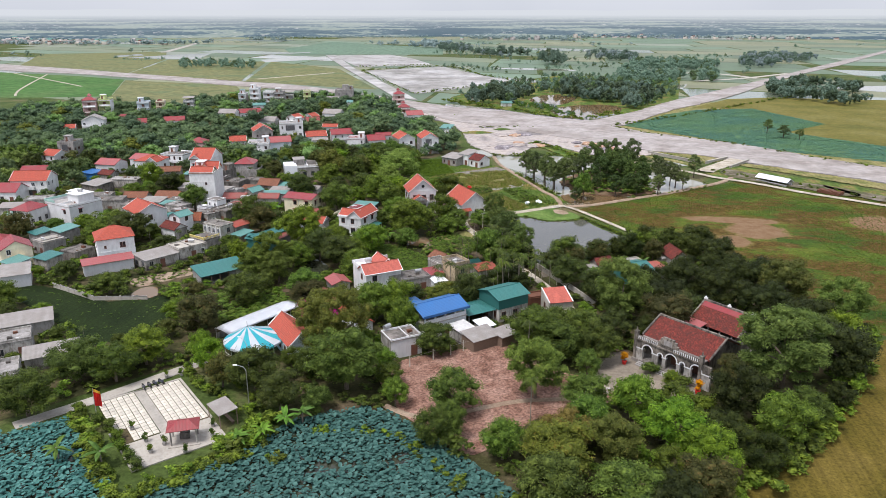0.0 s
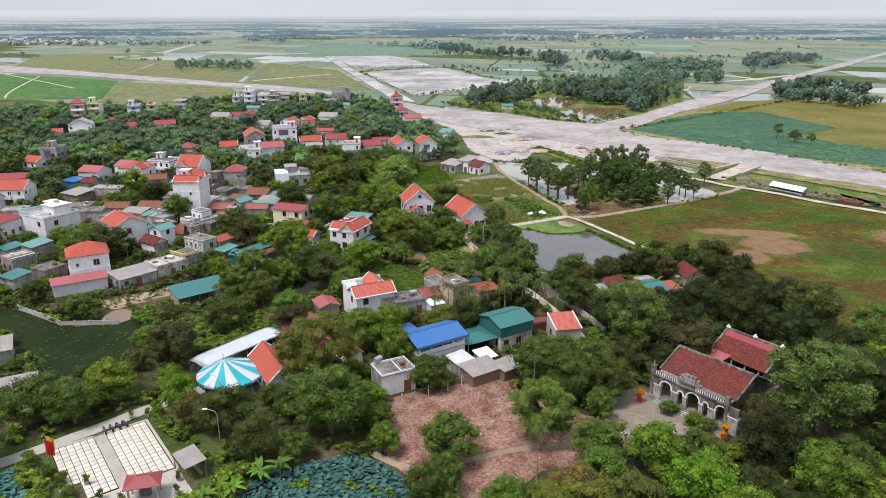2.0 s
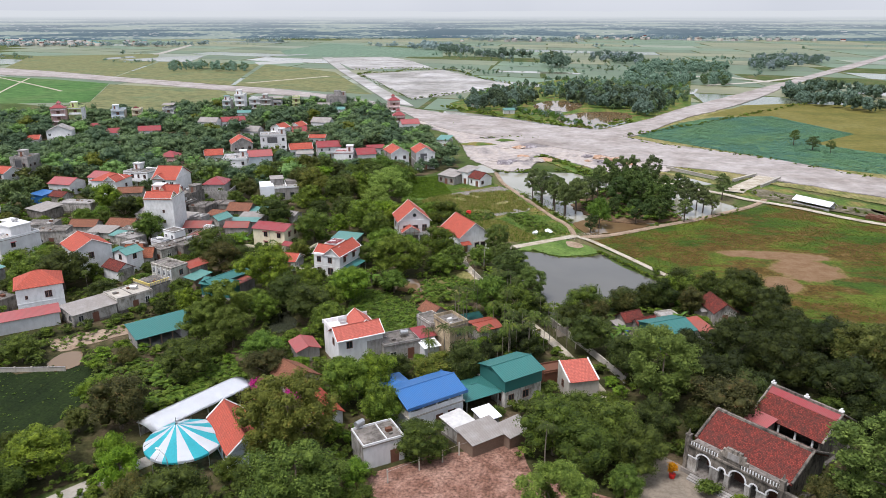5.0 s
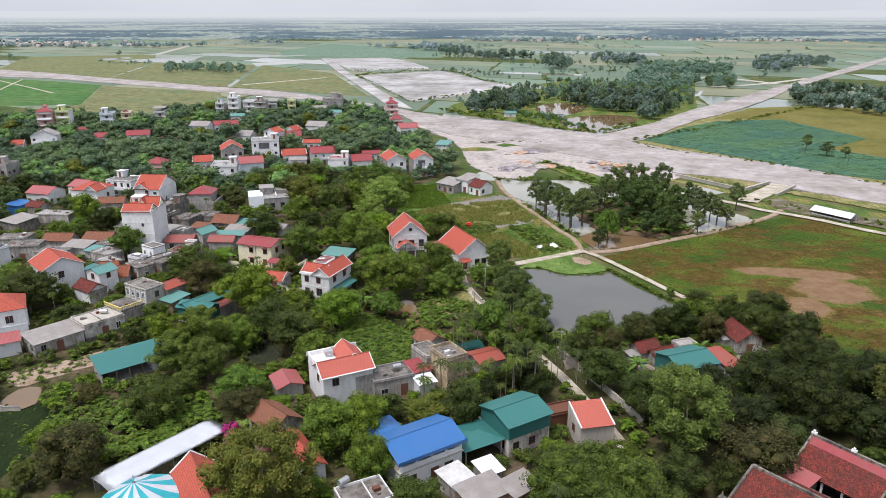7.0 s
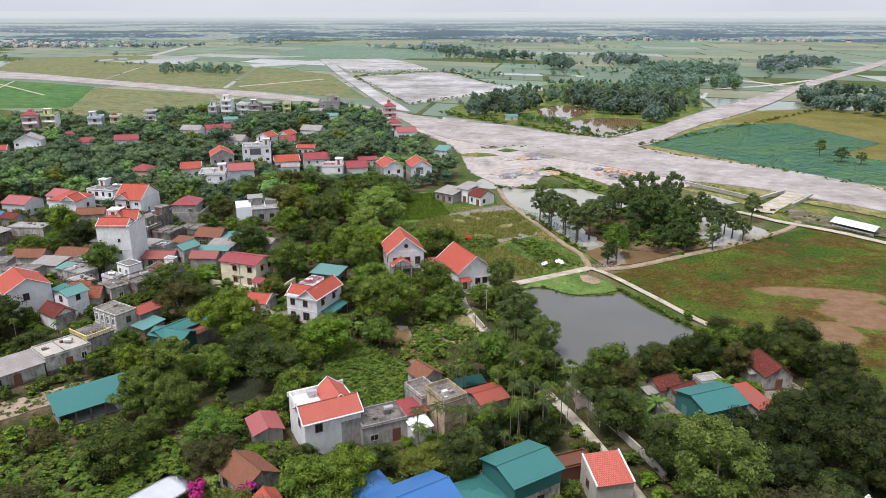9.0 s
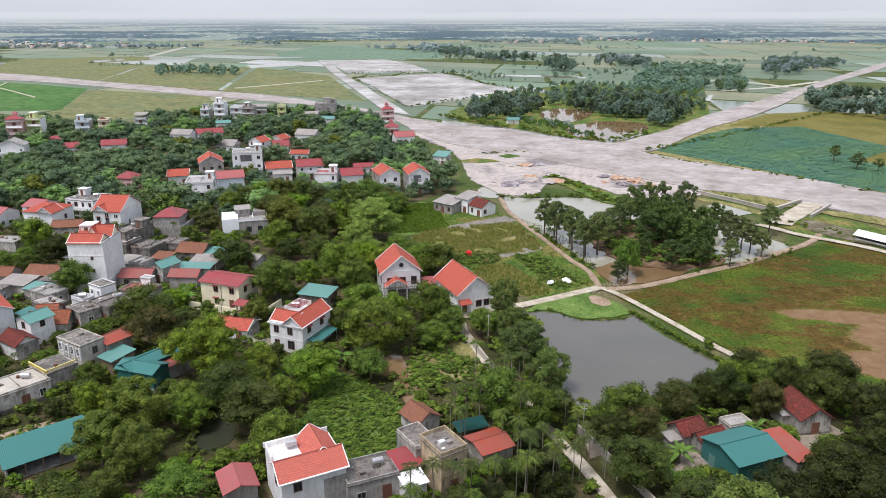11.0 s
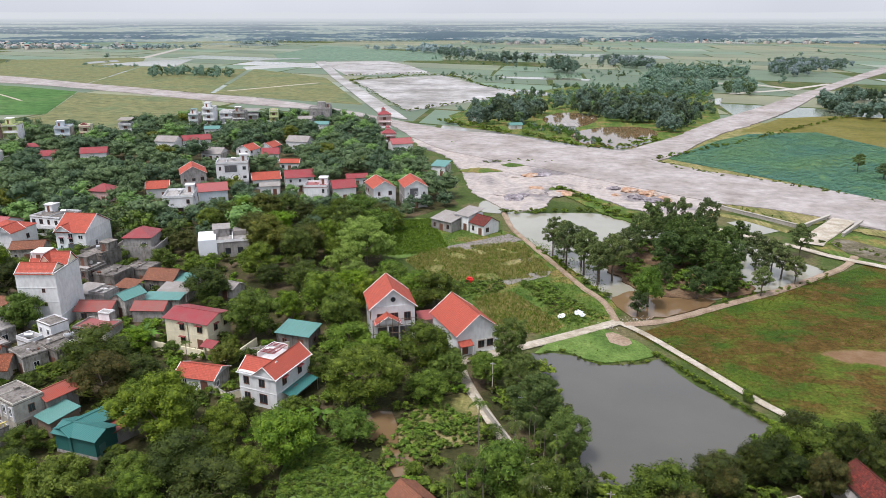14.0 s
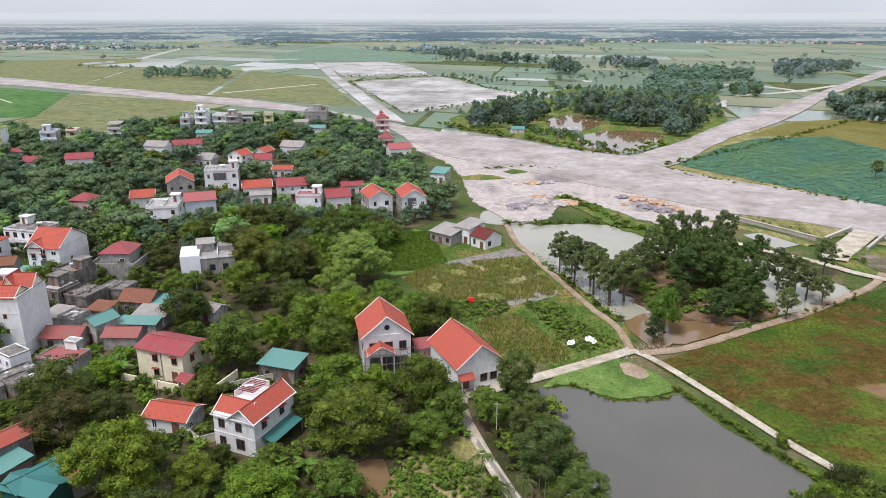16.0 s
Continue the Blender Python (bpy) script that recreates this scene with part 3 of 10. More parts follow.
sheet("rice_field", [(14.7, 50.8), (28.3, 80), (45.4, 95.7), (58.7, 115.3), (71.7, 139.2), (168.9, 184.1), (217.1, 92.6), (79.8, 29.1)], 0.06, M_RICE_DRY, "ripening yellow-brown rice field", "field")
sheet("paddy_green", [(-124.5, 138), (-101.8, 134.1), (-92.4, 130.1), (-81.3, 136.1), (-73.9, 129.4), (-74.1, 116.2), (-81.8, 109.2), (-101, 120.7), (-116.1, 129)], 0.08, M_RICE_GREEN, "small dark green paddy between hedges and walls", "field")

# the broad unpaved road and its branch
road_top = [(-856.5, 903.2), (-701.2, 833.7), (-590.9, 790.4), (-480.1, 736.7), (-393.5, 699.4), (-312.4, 661), (-250.9, 636.4), (-170.9, 581.4), (-81.4, 501.6), (-40.9, 484), (-7.7, 456.1), (14.8, 444.4), (31.7, 421.8), (48.4, 403.1), (72, 386.7), (94.6, 368.3), (112.1, 347.6), (129.6, 329.5), (208.3, 269.8), (373.7, 157.5)]
road_low = [(-837.7, 846.4), (-622.2, 742.5), (-541.1, 723), (-448.2, 687.2), (-365.5, 651.4), (-292.8, 618.2), (-233.9, 592.9), (-172.1, 565.3), (-122.1, 523.5), (-70.3, 436.3), (-16, 393.9), (40.4, 348.5), (68.9, 335.4), (84.3, 322.7), (101.3, 308.8), (118.3, 297.3), (194.7, 237.2), (341, 132)]
sheet("road", road_top + road_low[::-1], 0.55, M_ROAD, "wide unpaved road of grey-pink crushed stone", "road", 0.5)
SIDE_ROAD = [(14.8, 444.4), (20.3, 443.0), (53.3, 498.3), (78.1, 552.9), (118.2, 625.5), (178.1, 737.0), (249.8, 871.8), (350.4, 1061.0), (460.8, 1266.5), (640, 1600), (652, 1594), (472, 1258), (366.0, 1052.0), (282.9, 903.6), (202.8, 753.9), (153.6, 645.8), (112.5, 566.4), (76.3, 505.5), (46.0, 440.0), (31.7, 421.8)]
sheet("side_road", SIDE_ROAD, 0.5, M_ROAD, "straight gravel branch road across the plain", "road", 0.45)
SPOIL = [(-94.7, 482.6), (-67.9, 436.8), (-16, 393.9), (40.4, 348.5), (46.5, 339), (38, 326), (30, 321), (17, 331), (6, 344), (-3, 349), (-10, 343), (-13.2, 327), (-23, 321), (-32.3, 334), (-40.1, 345.1), (-48.8, 378.7), (-61.8, 414.4), (-80.3, 440.9)]
sheet("building_ground", SPOIL, 0.35, M_SPOIL, "levelled spoil heaps and bulldozed pale earth beside the road", "earthwork", 0.3)
for k, pts in enumerate(([(-51.0, 384.6), (-40.6, 390.6), (-32.4, 384.1), (-46.3, 379.2)], [(-33.6, 397.3), (-29.1, 404.7), (-18.1, 411.1), (-19.8, 405.6), (-29.2, 394.1)])):
    sheet("weed_patch", pts, 0.45 + 0.012 * k, M_GARDEN, "weeds growing over the bulldozed ground", "ground")
for pts, text in (([(-91.6, 905), (-10, 893), (12.7, 880), (10, 862), (-50, 872), (-78, 880)], "shallow wet paddy beyond the orchard"), ([(102.4, 697.8), (114.9, 708.4), (103.7, 659.9), (94.3, 658.2)], "small pale pool beside the branch road"), ([(-721.3, 1068.6), (-712.8, 1130.7), (-680.9, 1090.5), (-690.7, 1032.8)], "wet strip of a far paddy"), ([(-520, 1180), (-455, 1240), (-440, 1215), (-500, 1150)], "wet strip between far paddies"), ([(-75, 755), (-40, 748), (-18, 712), (-30, 700), (-52, 722)], "flooded plot at the edge of the orchard")):
    sheet("wet_field", pts, 0.16, M_WATER_PALE, text, "water")
for pts, w in (([(107.9, 853.0), (162.7, 850.2), (196.9, 790.5)], 7), ([(126.6, 746.0), (183.1, 791.0), (243.8, 864.9)], 6), ([(-701.6, 1182.6), (-783.4, 1393.5), (-866.1, 1603.1)], 12), ([(-308.7, 691.6), (-257.6, 786.7)], 4), ([(-612, 720), (-500, 640), (-432, 590)], 1.6), ([(-560, 708), (-470, 560), (-430, 505)], 1.5)):
    ribbon("field_path", pts, w, 0.3, M_LANE if w < 6 else M_CONC, "pale earth path on a bank between fields", drop=0.2, step=12.0)
sheet("dike_road", [(-387.7, 1137.1), (-373.8, 1142.7), (-256.8, 861.5), (-126.5, 577.7), (-107.3, 533.8), (-128, 548), (-268, 858.6)], 0.6, M_SALT, "pale dike road between the ponds and the fields", "road", 0.4)
sheet("drained_pond", [(-375.1, 1137.7), (-293.6, 1182.7), (-233.7, 1086.1), (-173.9, 944.1), (-258.4, 884.2), (-324.8, 1025.5)], 0.12, M_SALT, "drained fish pond with a pale silty bed", "pond")
sheet("drained_pond", [(-232.2, 824.9), (-153.7, 905.7), (-85.8, 776.6), (-49.5, 716.1), (-86.6, 637.7), (-118.3, 578.8)], 0.12, M_SALT, "drained fish pond streaked with silt and shallow water", "pond")
sheet("field", [(-310, 669.3), (-410.8, 971.6), (-272.5, 851), (-160.1, 610.7), (-199.5, 622.6)], 0.10, M_FIELD_OLIVE, "ripening olive rice field beside the dike", "field")
sheet("field", [(-480.4, 738.1), (-580.4, 990.9), (-417.3, 969.3), (-315.1, 670)], 0.10, M_FIELD_OLIVE, "olive green rice field beyond the road", "field")
sheet("field", [(-701.3, 838.5), (-880.2, 1104.2), (-710, 1207.4), (-583.9, 987.8), (-484.4, 741.6), (-590.3, 793.9)], 0.10, M_FIELD_OLIVE, "wide olive rice field reaching to far farms", "field")
sheet("field", [(-706.4, 748.4), (-602.9, 719.6), (-517.5, 697.2), (-438, 664.5), (-354.9, 518.7), (-409.8, 500.3), (-512, 481)], 0.10, M_FIELD_GREEN, "bright green rice field before the village", "field")
sheet("field", [(-433, 658.1), (-326.5, 631.4), (-294.9, 618.8), (-274.8, 584.8), (-243.7, 518.1), (-291.5, 462.8), (-352.6, 489.4), (-355.1, 520)], 0.11, M_FIELD_OLIVE, "ripening rice field behind the village gardens", "field")
FIELD_EDGE = [(-333.0, 479.4), (-313.3, 504.4), (-280.4, 544.4), (-250.7, 485.4), (-252.1, 466.0), (-251.3, 434.3), (-254.2, 424.8), (-273.3, 439.7), (-280.7, 429.0), (-298.7, 435.1)]
sheet("field", FIELD_EDGE, 0.115, M_FIELD_OLIVE, "corner of the rice field reaching in between the village gardens", "field")
sheet("field", [(-547.3, 1354.3), (-581.8, 1744.5), (-250.4, 1447.6), (-205.7, 1200.2), (-454.1, 1160.5)], 0.12, M_FIELD_TEAL, "bluish green field beyond the drained ponds", "field")
sheet("flooded_strip", [(-444.6, 1009), (-379.8, 1115.5), (-353.3, 1039.5), (-414.1, 956.2)], 0.14, M_WATER_PALE, "flooded field strip mirroring the sky", "water")
sheet("flooded_strip", [(-670.3, 1025.6), (-639, 1128.9), (-602.4, 1166.2), (-536.8, 996.2), (-610.3, 1005.1)], 0.14, M_WATER_PALE, "shallow flooded field", "water")
sheet("olive_meadow", [(90, 520), (128, 586), (162.4, 602.1), (291.5, 595.7), (429.1, 515.7), (369.5, 235.8), (207.8, 283.9), (154.5, 347.2), (152.8, 389.4), (126.1, 417.3), (157.6, 454.6), (131.7, 525.6)], 0.08, M_MARSH, "golden-olive marsh meadow behind the lotus pond", "meadow")
LOTUS_FAR = [(39.3, 427.4), (70.4, 483.7), (92.6, 511.3), (131.7, 525.6), (157.6, 454.6), (126.1, 417.3), (152.8, 389.4), (191.1, 338.5), (144.9, 335.9), (113.3, 352), (73.1, 392.4)]
sheet("marsh_verge", [(20, 440), (31.7, 421.8), (48.4, 403.1), (72, 386.7), (94.6, 368), (113, 343), (160, 300), (215, 285), (205, 560), (60, 560)], 0.07, M_STRAW, "grassy rim of the lotus pond")
sheet("lotus_water", LOTUS_FAR, 0.10, M_LOTUS_MAT, "pond covered by a mat of green leaves", "water")
sheet("farm_ground", [(-86, 560), (-60, 690), (-10, 790), (70, 800), (120, 790), (105, 690), (90, 580), (60, 512), (40, 470), (20, 449), (-5, 461), (-40, 492), (-70, 510)], 0.105, M_GARDEN, "weedy dark ground between fish ponds and orchard trees", "ground")
sheet("orchard_pond", [(-23.5, 554.7), (-11.9, 590.1), (10.1, 579.6), (7.3, 540.4), (-10.6, 514.5)], 0.12, M_WATER_BROWN, "second brown pond within the orchard", "pond")
sheet("orchard_pond", [(-4.3, 495.2), (15.0, 525.7), (40.1, 523.7), (39.6, 484.5), (19.6, 450.3), (1.3, 462.2)], 0.12, M_WATER_BROWN, "brown pond in front of the orchard", "pond")
sheet("marsh_pond", [(232, 700), (262, 668), (330, 650), (370, 700), (300, 730)], 0.12, M_WATER_PALE, "pale pond behind a dark tree belt", "pond")
STUBBLE = [(-47, 266), (-42.2, 275), (-30, 281.5), (-17.9, 288), (-13, 277), (-8.8, 265.8), (-9.2, 259.7), (-19.8, 254.6), (-33.0, 253.4), (-41.3, 257.4)]
sheet("garden_bed", STUBBLE, 0.08, M_STRAW, "half-dry rice plot with pale stubble", "field")
STUBBLE_LOW = [(-25.3, 241.6), (-21, 245.5), (-16.8, 247.4), (-10.5, 239), (-4.3, 230.2), (-6.3, 226.4), (-12, 225), (-19.2, 227.5)]
sheet("garden_bed", STUBBLE_LOW, 0.10, M_STRAW, "small dry rice plot behind the lane house", "field")
FRESH_PLOT = [(-63.9, 299.0), (-48.1, 307.4), (-41.5, 290), (-37.5, 279.4), (-41.1, 272.4), (-52.6, 268.3)]
sheet("grass_plot", FRESH_PLOT, 0.13, M_GRASS, "fresh green grass plot behind the bamboo", "field")
sheet("weedy_clearing", [(-43.7, 180.2), (-37.7, 181), (-27.6, 173.2), (-23.5, 166), (-27.9, 156.6), (-35.1, 154.6), (-41.7, 166.5)], 0.09, M_GRASS, "clearing covered by creeping weeds", "ground")
sheet("dry_yard", [(-31, 182), (-29, 189), (-26, 195), (-20, 198), (-16.5, 190), (-17, 184), (-25, 180), (-28.5, 175)], 0.13, M_STRAW, "dry straw-strewn garden ground", "ground")
YARD = [(-22.9, 111.3), (-2.7, 123.5), (1.4, 117.5), (15.3, 112.4), (20.6, 107.7), (12.2, 100.5), (4.9, 97.3), (-3.2, 86.4), (-9.6, 90.9), (-17.2, 96.6)]
sheet("bare_yard", YARD, 0.09, M_DIRT, "bare reddish garden soil under scattered trees", "ground")
TEMPLE_YARD = [(13.6, 122.5), (19.8, 124.5), (33, 114.1), (29.6, 106), (18.1, 107.5), (14.1, 112.3)]
sheet("temple_yard", TEMPLE_YARD, 0.12, M_COURT, "worn concrete forecourt of the temple", "pavement")

DARK_POND = [(-54.4, 154.1), (-57.6, 161.5), (-58.4, 166.4), (-54.3, 165.1), (-50.6, 160.4), (-50.3, 157.1), (-52.2, 155.2)]
sheet("pond", DARK_POND, 0.12, M_WATER_DARK, "small dark pond under the trees", "pond")
BANK = [(-95.3, 143.4), (-90.5, 149.0), (-84.0, 155.5), (-78.0, 160.5), (-74.5, 157.5), (-80.8, 151.5), (-87.0, 143.8), (-90.6, 139.8)]
WILD = [(-78.5, 132), (-70, 141), (-58, 142), (-47.5, 134), (-50, 128), (-64, 122), (-75, 124)]
MUD_POND = [(-35.4, 182.6), (-35.2, 188.2), (-31.5, 190.2), (-28.5, 182.9), (-27.1, 179.0), (-24.2, 178.8), (-23.4, 175.6), (-26.8, 173.5), (-28.5, 175.9), (-30.9, 181.5)]
sheet("pond", MUD_POND, 0.17, M_WATER_BROWN, "shallow muddy pond beside the weedy clearing", "pond")
for yard, text in (([(33.4, 175.4), (40.5, 179.6), (42.4, 177.0), (35.4, 170.6)], "worn concrete yard before the old cottage"), ([(14.0, 166.2), (19.5, 168.6), (20.6, 164.2), (14.7, 161.0)], "cluttered concrete yard beside the teal hall"), ([(2.7, 166.7), (6.4, 169.4), (7.0, 165.5), (3.4, 162.9)], "small bare yard beside the lane")):
    sheet("yard", yard, 0.12, M_COURT, text, "pavement")
    CLEAR.append(yard)
sheet("rubble_bank", BANK, 0.14, M_TRACK, "bank of pale rubble and bare earth", "ground", 0.1)
SMALL_POOL = [(-89.7, 134.6), (-89.9, 138.8), (-86.5, 140.3), (-83.3, 135.2), (-86.1, 132.3)]
sheet("pond", SMALL_POOL, 0.2, M_WATER_BROWN, "small brown pool below the bank", "pond")
# ponds
POND = [(-11.5, 213.5), (-4.2, 216.8), (-0.4, 214.7), (2.2, 213.4), (10.9, 215.4), (13.8, 218), (17.5, 210.7), (24.6, 201.3), (28.7, 195.2), (20.3, 185.1), (11.7, 180.2), (3.2, 174.1), (-0.8, 180.1), (-2.8, 194.1)]
sheet("pond", POND, 0.10, M_WATER, "still grey-brown fish pond beside the lane", "pond")
POND2 = [(-25.7, 316.9), (-14.6, 319.9), (0.3, 323.4), (10.6, 321), (21.4, 312), (32.1, 304.3), (42.9, 297.8), (58.1, 281.1), (59.7, 274.6), (49.7, 263.9), (37.1, 255.7), (27.1, 249.2), (14.7, 241.1), (6.9, 245.4), (-1.7, 264), (-12.7, 283.4)]
sheet("pond", POND2, 0.10, M_WATER_PALE, "silty pond around a wooded islet", "pond")
sheet("islet", [(8, 262), (6, 272), (12, 288), (20, 297), (34, 299), (40, 288), (38, 270), (40, 258), (30, 252), (18, 250)], 0.4, M_MIRE, "muddy wooded islet in the pond", "ground", 0.35)
sheet("pond", [(-34, 333.9), (-21.6, 333.3), (-17.4, 324.7), (-23.3, 318.6), (-33.3, 319.6)], 0.12, M_WATER_PALE, "small grey pond at the edge of the earthworks", "pond")
NEAR_LOTUS = [(-48.7, 58.9), (-43.6, 72.9), (-36.8, 79.7), (-32.6, 90.2), (-23.3, 96), (-18.4, 95.2), (-12, 90.7), (-6.9, 86.7), (-1.8, 82.7), (6, 75.7), (11.7, 60.8), (-9.9, 49.1)]
sheet("lotus_water", NEAR_LOTUS, 0.06, M_WATER_DARK, "dark water between lotus leaves", "water")
LEFT_LOTUS = [(-93.2, 70.1), (-75.5, 79), (-67.7, 84.6), (-50.5, 69.9), (-46.4, 59), (-80.7, 50.4)]
sheet("lotus_water", LEFT_LOTUS, 0.06, M_WATER_DARK, "dark water of the second lotus pond", "water")

CLEARING = [(-43.7, 180.2), (-37.7, 181), (-27.6, 173.2), (-23.5, 166), (-27.9, 156.6), (-35.1, 154.6), (-41.7, 166.5)]
PADDY = [(-124.5, 138), (-101.8, 134.1), (-92.4, 130.1), (-81.3, 136.1), (-73.9, 129.4), (-74.1, 116.2), (-81.8, 109.2), (-101, 120.7), (-116.1, 129)]
PLAZA = [(-69, 88), (-60, 103), (-40, 86), (-47, 73)]
GARDENS = [(-52, 300), (-32, 305), (-8, 285), (4, 262), (8, 240), (6, 232), (-8, 224), (-22, 232), (-36, 250), (-46, 268)]

sheet("dirt_yard", [(6.9, 247.7), (11.6, 253.3), (18.6, 251.3), (24.5, 251.2), (29.5, 249.0), (19.0, 239.6), (11.5, 236.2), (8, 240)], 0.3, M_WATER_BROWN, "shallow red-brown puddle beside the track", "water", 0.2)
sheet("weedy_strip", [(-12, 355), (-7, 359), (5, 345), (16, 329), (27, 318), (40, 309), (37, 301), (24, 308), (14, 314.5), (6, 324), (0, 336)], 0.42, M_GARDEN, "weedy green strip between pond and road", "ground", 0.3)
sheet("verge", [(48.3, 341.5), (55.6, 348), (76.2, 331.3), (66.5, 319.5)], 0.3, M_STRAW, "dry grassy verge below the road", "ground", 0.2)
sheet("verge", [(64, 301), (78, 314), (97, 297), (130, 268), (120, 258), (88, 282), (72, 284)], 0.2, M_GARDEN, "weedy verge beside the canal track", "ground")
sheet("verge", [(81, 317), (100, 312), (160, 258), (156, 250), (96, 303)], 0.25, M_STRAW, "dry verge along the road", "ground")
VEG = [(-14.9, 253.8), (-9.1, 254.9), (-2.7, 242.9), (-3.3, 240.2), (-8.6, 241.2)]
sheet("vegetable_plot", VEG, 0.12, M_GARDEN, "leafy vegetable rows", "field")
sheet("garden_ground", GARDENS, 0.06, M_GARDEN, "weedy green ground around the garden plots")
sheet("crossroads_patch", [(4.4, 227.9), (7.4, 227.0), (9.2, 223.5), (7.0, 221.2), (5.0, 223.0)], 0.34, M_TRACK, "trodden pale earth beside the crossroads")
sheet("wet_plot", [(-20.4, 254.6), (-9.4, 264.0), (-8.7, 260.7), (-14, 255.5), (-18.4, 252.4)], 0.12, M_WET, "pale wet corner of the stubble field", "field")
sheet("wet_plot", [(-18.0, 274.6), (-14.3, 274.3), (-12.8, 269.7), (-16.7, 270.9)], 0.12, M_WET, "small wet patch in the stubble field", "field")
sheet("concrete_yard", [(-38.2, 279.3), (-29, 287.5), (-21.8, 294.9), (-17.3, 289.3), (-26, 281.6), (-36.2, 275.8)], 0.14, M_YARD, "worn grey-brown drying yard of the farm", "pavement", 0.1)
sheet("grass_tongue", [(-9.6, 215.6), (-4.6, 218), (-0.9, 215.4), (3.7, 214.4), (10.5, 217), (13, 220.5), (7.5, 227), (2, 230), (-5, 224)], 0.3, M_GRASS, "grassy tongue of bank above the pond", "ground", 0.25)
# paths and tracks
ribbon("pond_path", [(6.8, 233.7), (12, 228.5), (21.6, 214.7), (28.2, 204.8), (32.4, 199.6), (37.5, 192.6)], 1.35, 0.4, M_LANE, "pale concrete path on the pond bank", drop=0.12)
ribbon("pond_lane", [(6.8, 233.7), (-3.4, 225.1), (-11.2, 219), (-17.7, 214.1), (-22.5, 211)], 2.3, 0.4, M_LANE, "pale concrete lane above the pond", drop=0.15)
ribbon("village_lane", [(-23, 212.9), (-22.2, 205.9), (-16.4, 193.1), (-11, 183.4), (-7.9, 178.8), (-2.1, 168.3), (2.7, 160.4), (6.1, 153.7), (9.6, 146.3), (13.2, 137.6)], 1.6, 0.25, M_LANE, "narrow concrete village lane between hedges", drop=0.2)
ribbon("dirt_track", [(8.1, 232.5), (16.7, 236.2), (24.1, 241.9), (33.4, 249.6), (43.3, 257.4), (52.0, 265.6), (65.8, 279.4), (72.3, 289.7)], 1.5, 0.45, M_TRACK, "rutted dirt track along the pond", rag=0.2)
ribbon("dirt_track", [(6.8, 233.7), (4.3, 245.1), (0.2, 252.4), (-7.6, 269.7), (-15.4, 287), (-21.1, 300.5), (-25.8, 319.5)], 1.1, 0.45, M_TRACK, "narrow earth dike path between pond and gardens", rag=0.25)
ribbon("canal_road", [(25.7, 324.3), (34.4, 315.6), (43.5, 307.8), (51.8, 300.7), (58.5, 296.2), (66.6, 288.0), (79.5, 279.7), (92.2, 268), (104.8, 259.3), (137.6, 236.5)], 2.2, 0.5, M_LANE, "pale concrete canal-side track", rag=0.05, drop=0.15)
ribbon("ramp", [(63.5, 298.6), (66.5, 304.5), (71.2, 311.5), (82.1, 328.4)], 6.4, 0.6, M_LANE, "pale concrete ramp up to the wide road", drop=0.2)
ribbon("yard_path", [(-19.7, 97.6), (-13.5, 95), (-7.5, 97.4), (2.1, 102.8), (11.9, 105.6), (15.5, 109.8)], 1.1, 0.16, M_TRACK, "narrow trodden garden path", drop=0.1)
ribbon("plaza_lane", [(-75.6, 81.4), (-69.7, 88.7), (-64.3, 96), (-58.9, 104), (-53.9, 110.7)], 2.4, 0.16, M_CONC, "concrete lane beside the paved yard", drop=0.1)

# houses of the lane and the pond path stay in view past the trees
OPEN_VIEW = [(p.x, p.y, 1.5) for line, w in LINES[:3] for p in line[::2] if p.y > 166 and (p.x < 5 or p.y > 196)]
OPEN_VIEW += [(x, y, 4.0) for x, y in ((-116, 132), (-108, 129), (-101, 127), (-94, 123), (-88, 119), (-82, 116), (-78, 122), (-84, 130))]
OPEN_VIEW += [(x, y, 3.5) for x, y in ((-24, 188), (-21, 193), (-27, 182), (-20, 186))]
OPEN_VIEW += [(x, y, 3.0) for x, y in ((-92, 144), (-86, 146), (-82, 154), (-77, 158), (-87, 137))]
OPEN_VIEW += [(-54, 160, 4.5), (-47.0, 280.0, 6.0), (-44.0, 272.0, 4.0)]
OPEN_VIEW += [(x, y, 3.0) for x, y in ((-57, 115), (-54.5, 119), (-52, 123.5), (-50, 127.5), (-48, 131), (-49, 112))]
OPEN_VIEW += [(x, y, 5.0) for x, y in ((-38, 176), (-33, 169), (-29, 163), (-36, 160))]

# ---- houses ----
def house_at(x, y, rot, label, category="house", name="house", reach=6.0, height=6.0, group=""):
    BLOCKS.append((x, y, reach, height))
    return thing(name, pose(x, y, 0, 0, 0, rot), label, category, group)


def walls(h, x0, y0, x1, y1, z0, z1, mat, label=""):
    return part("wall", boxes((x0, y0, z0, x1, y1, z1)), mat, h, label)


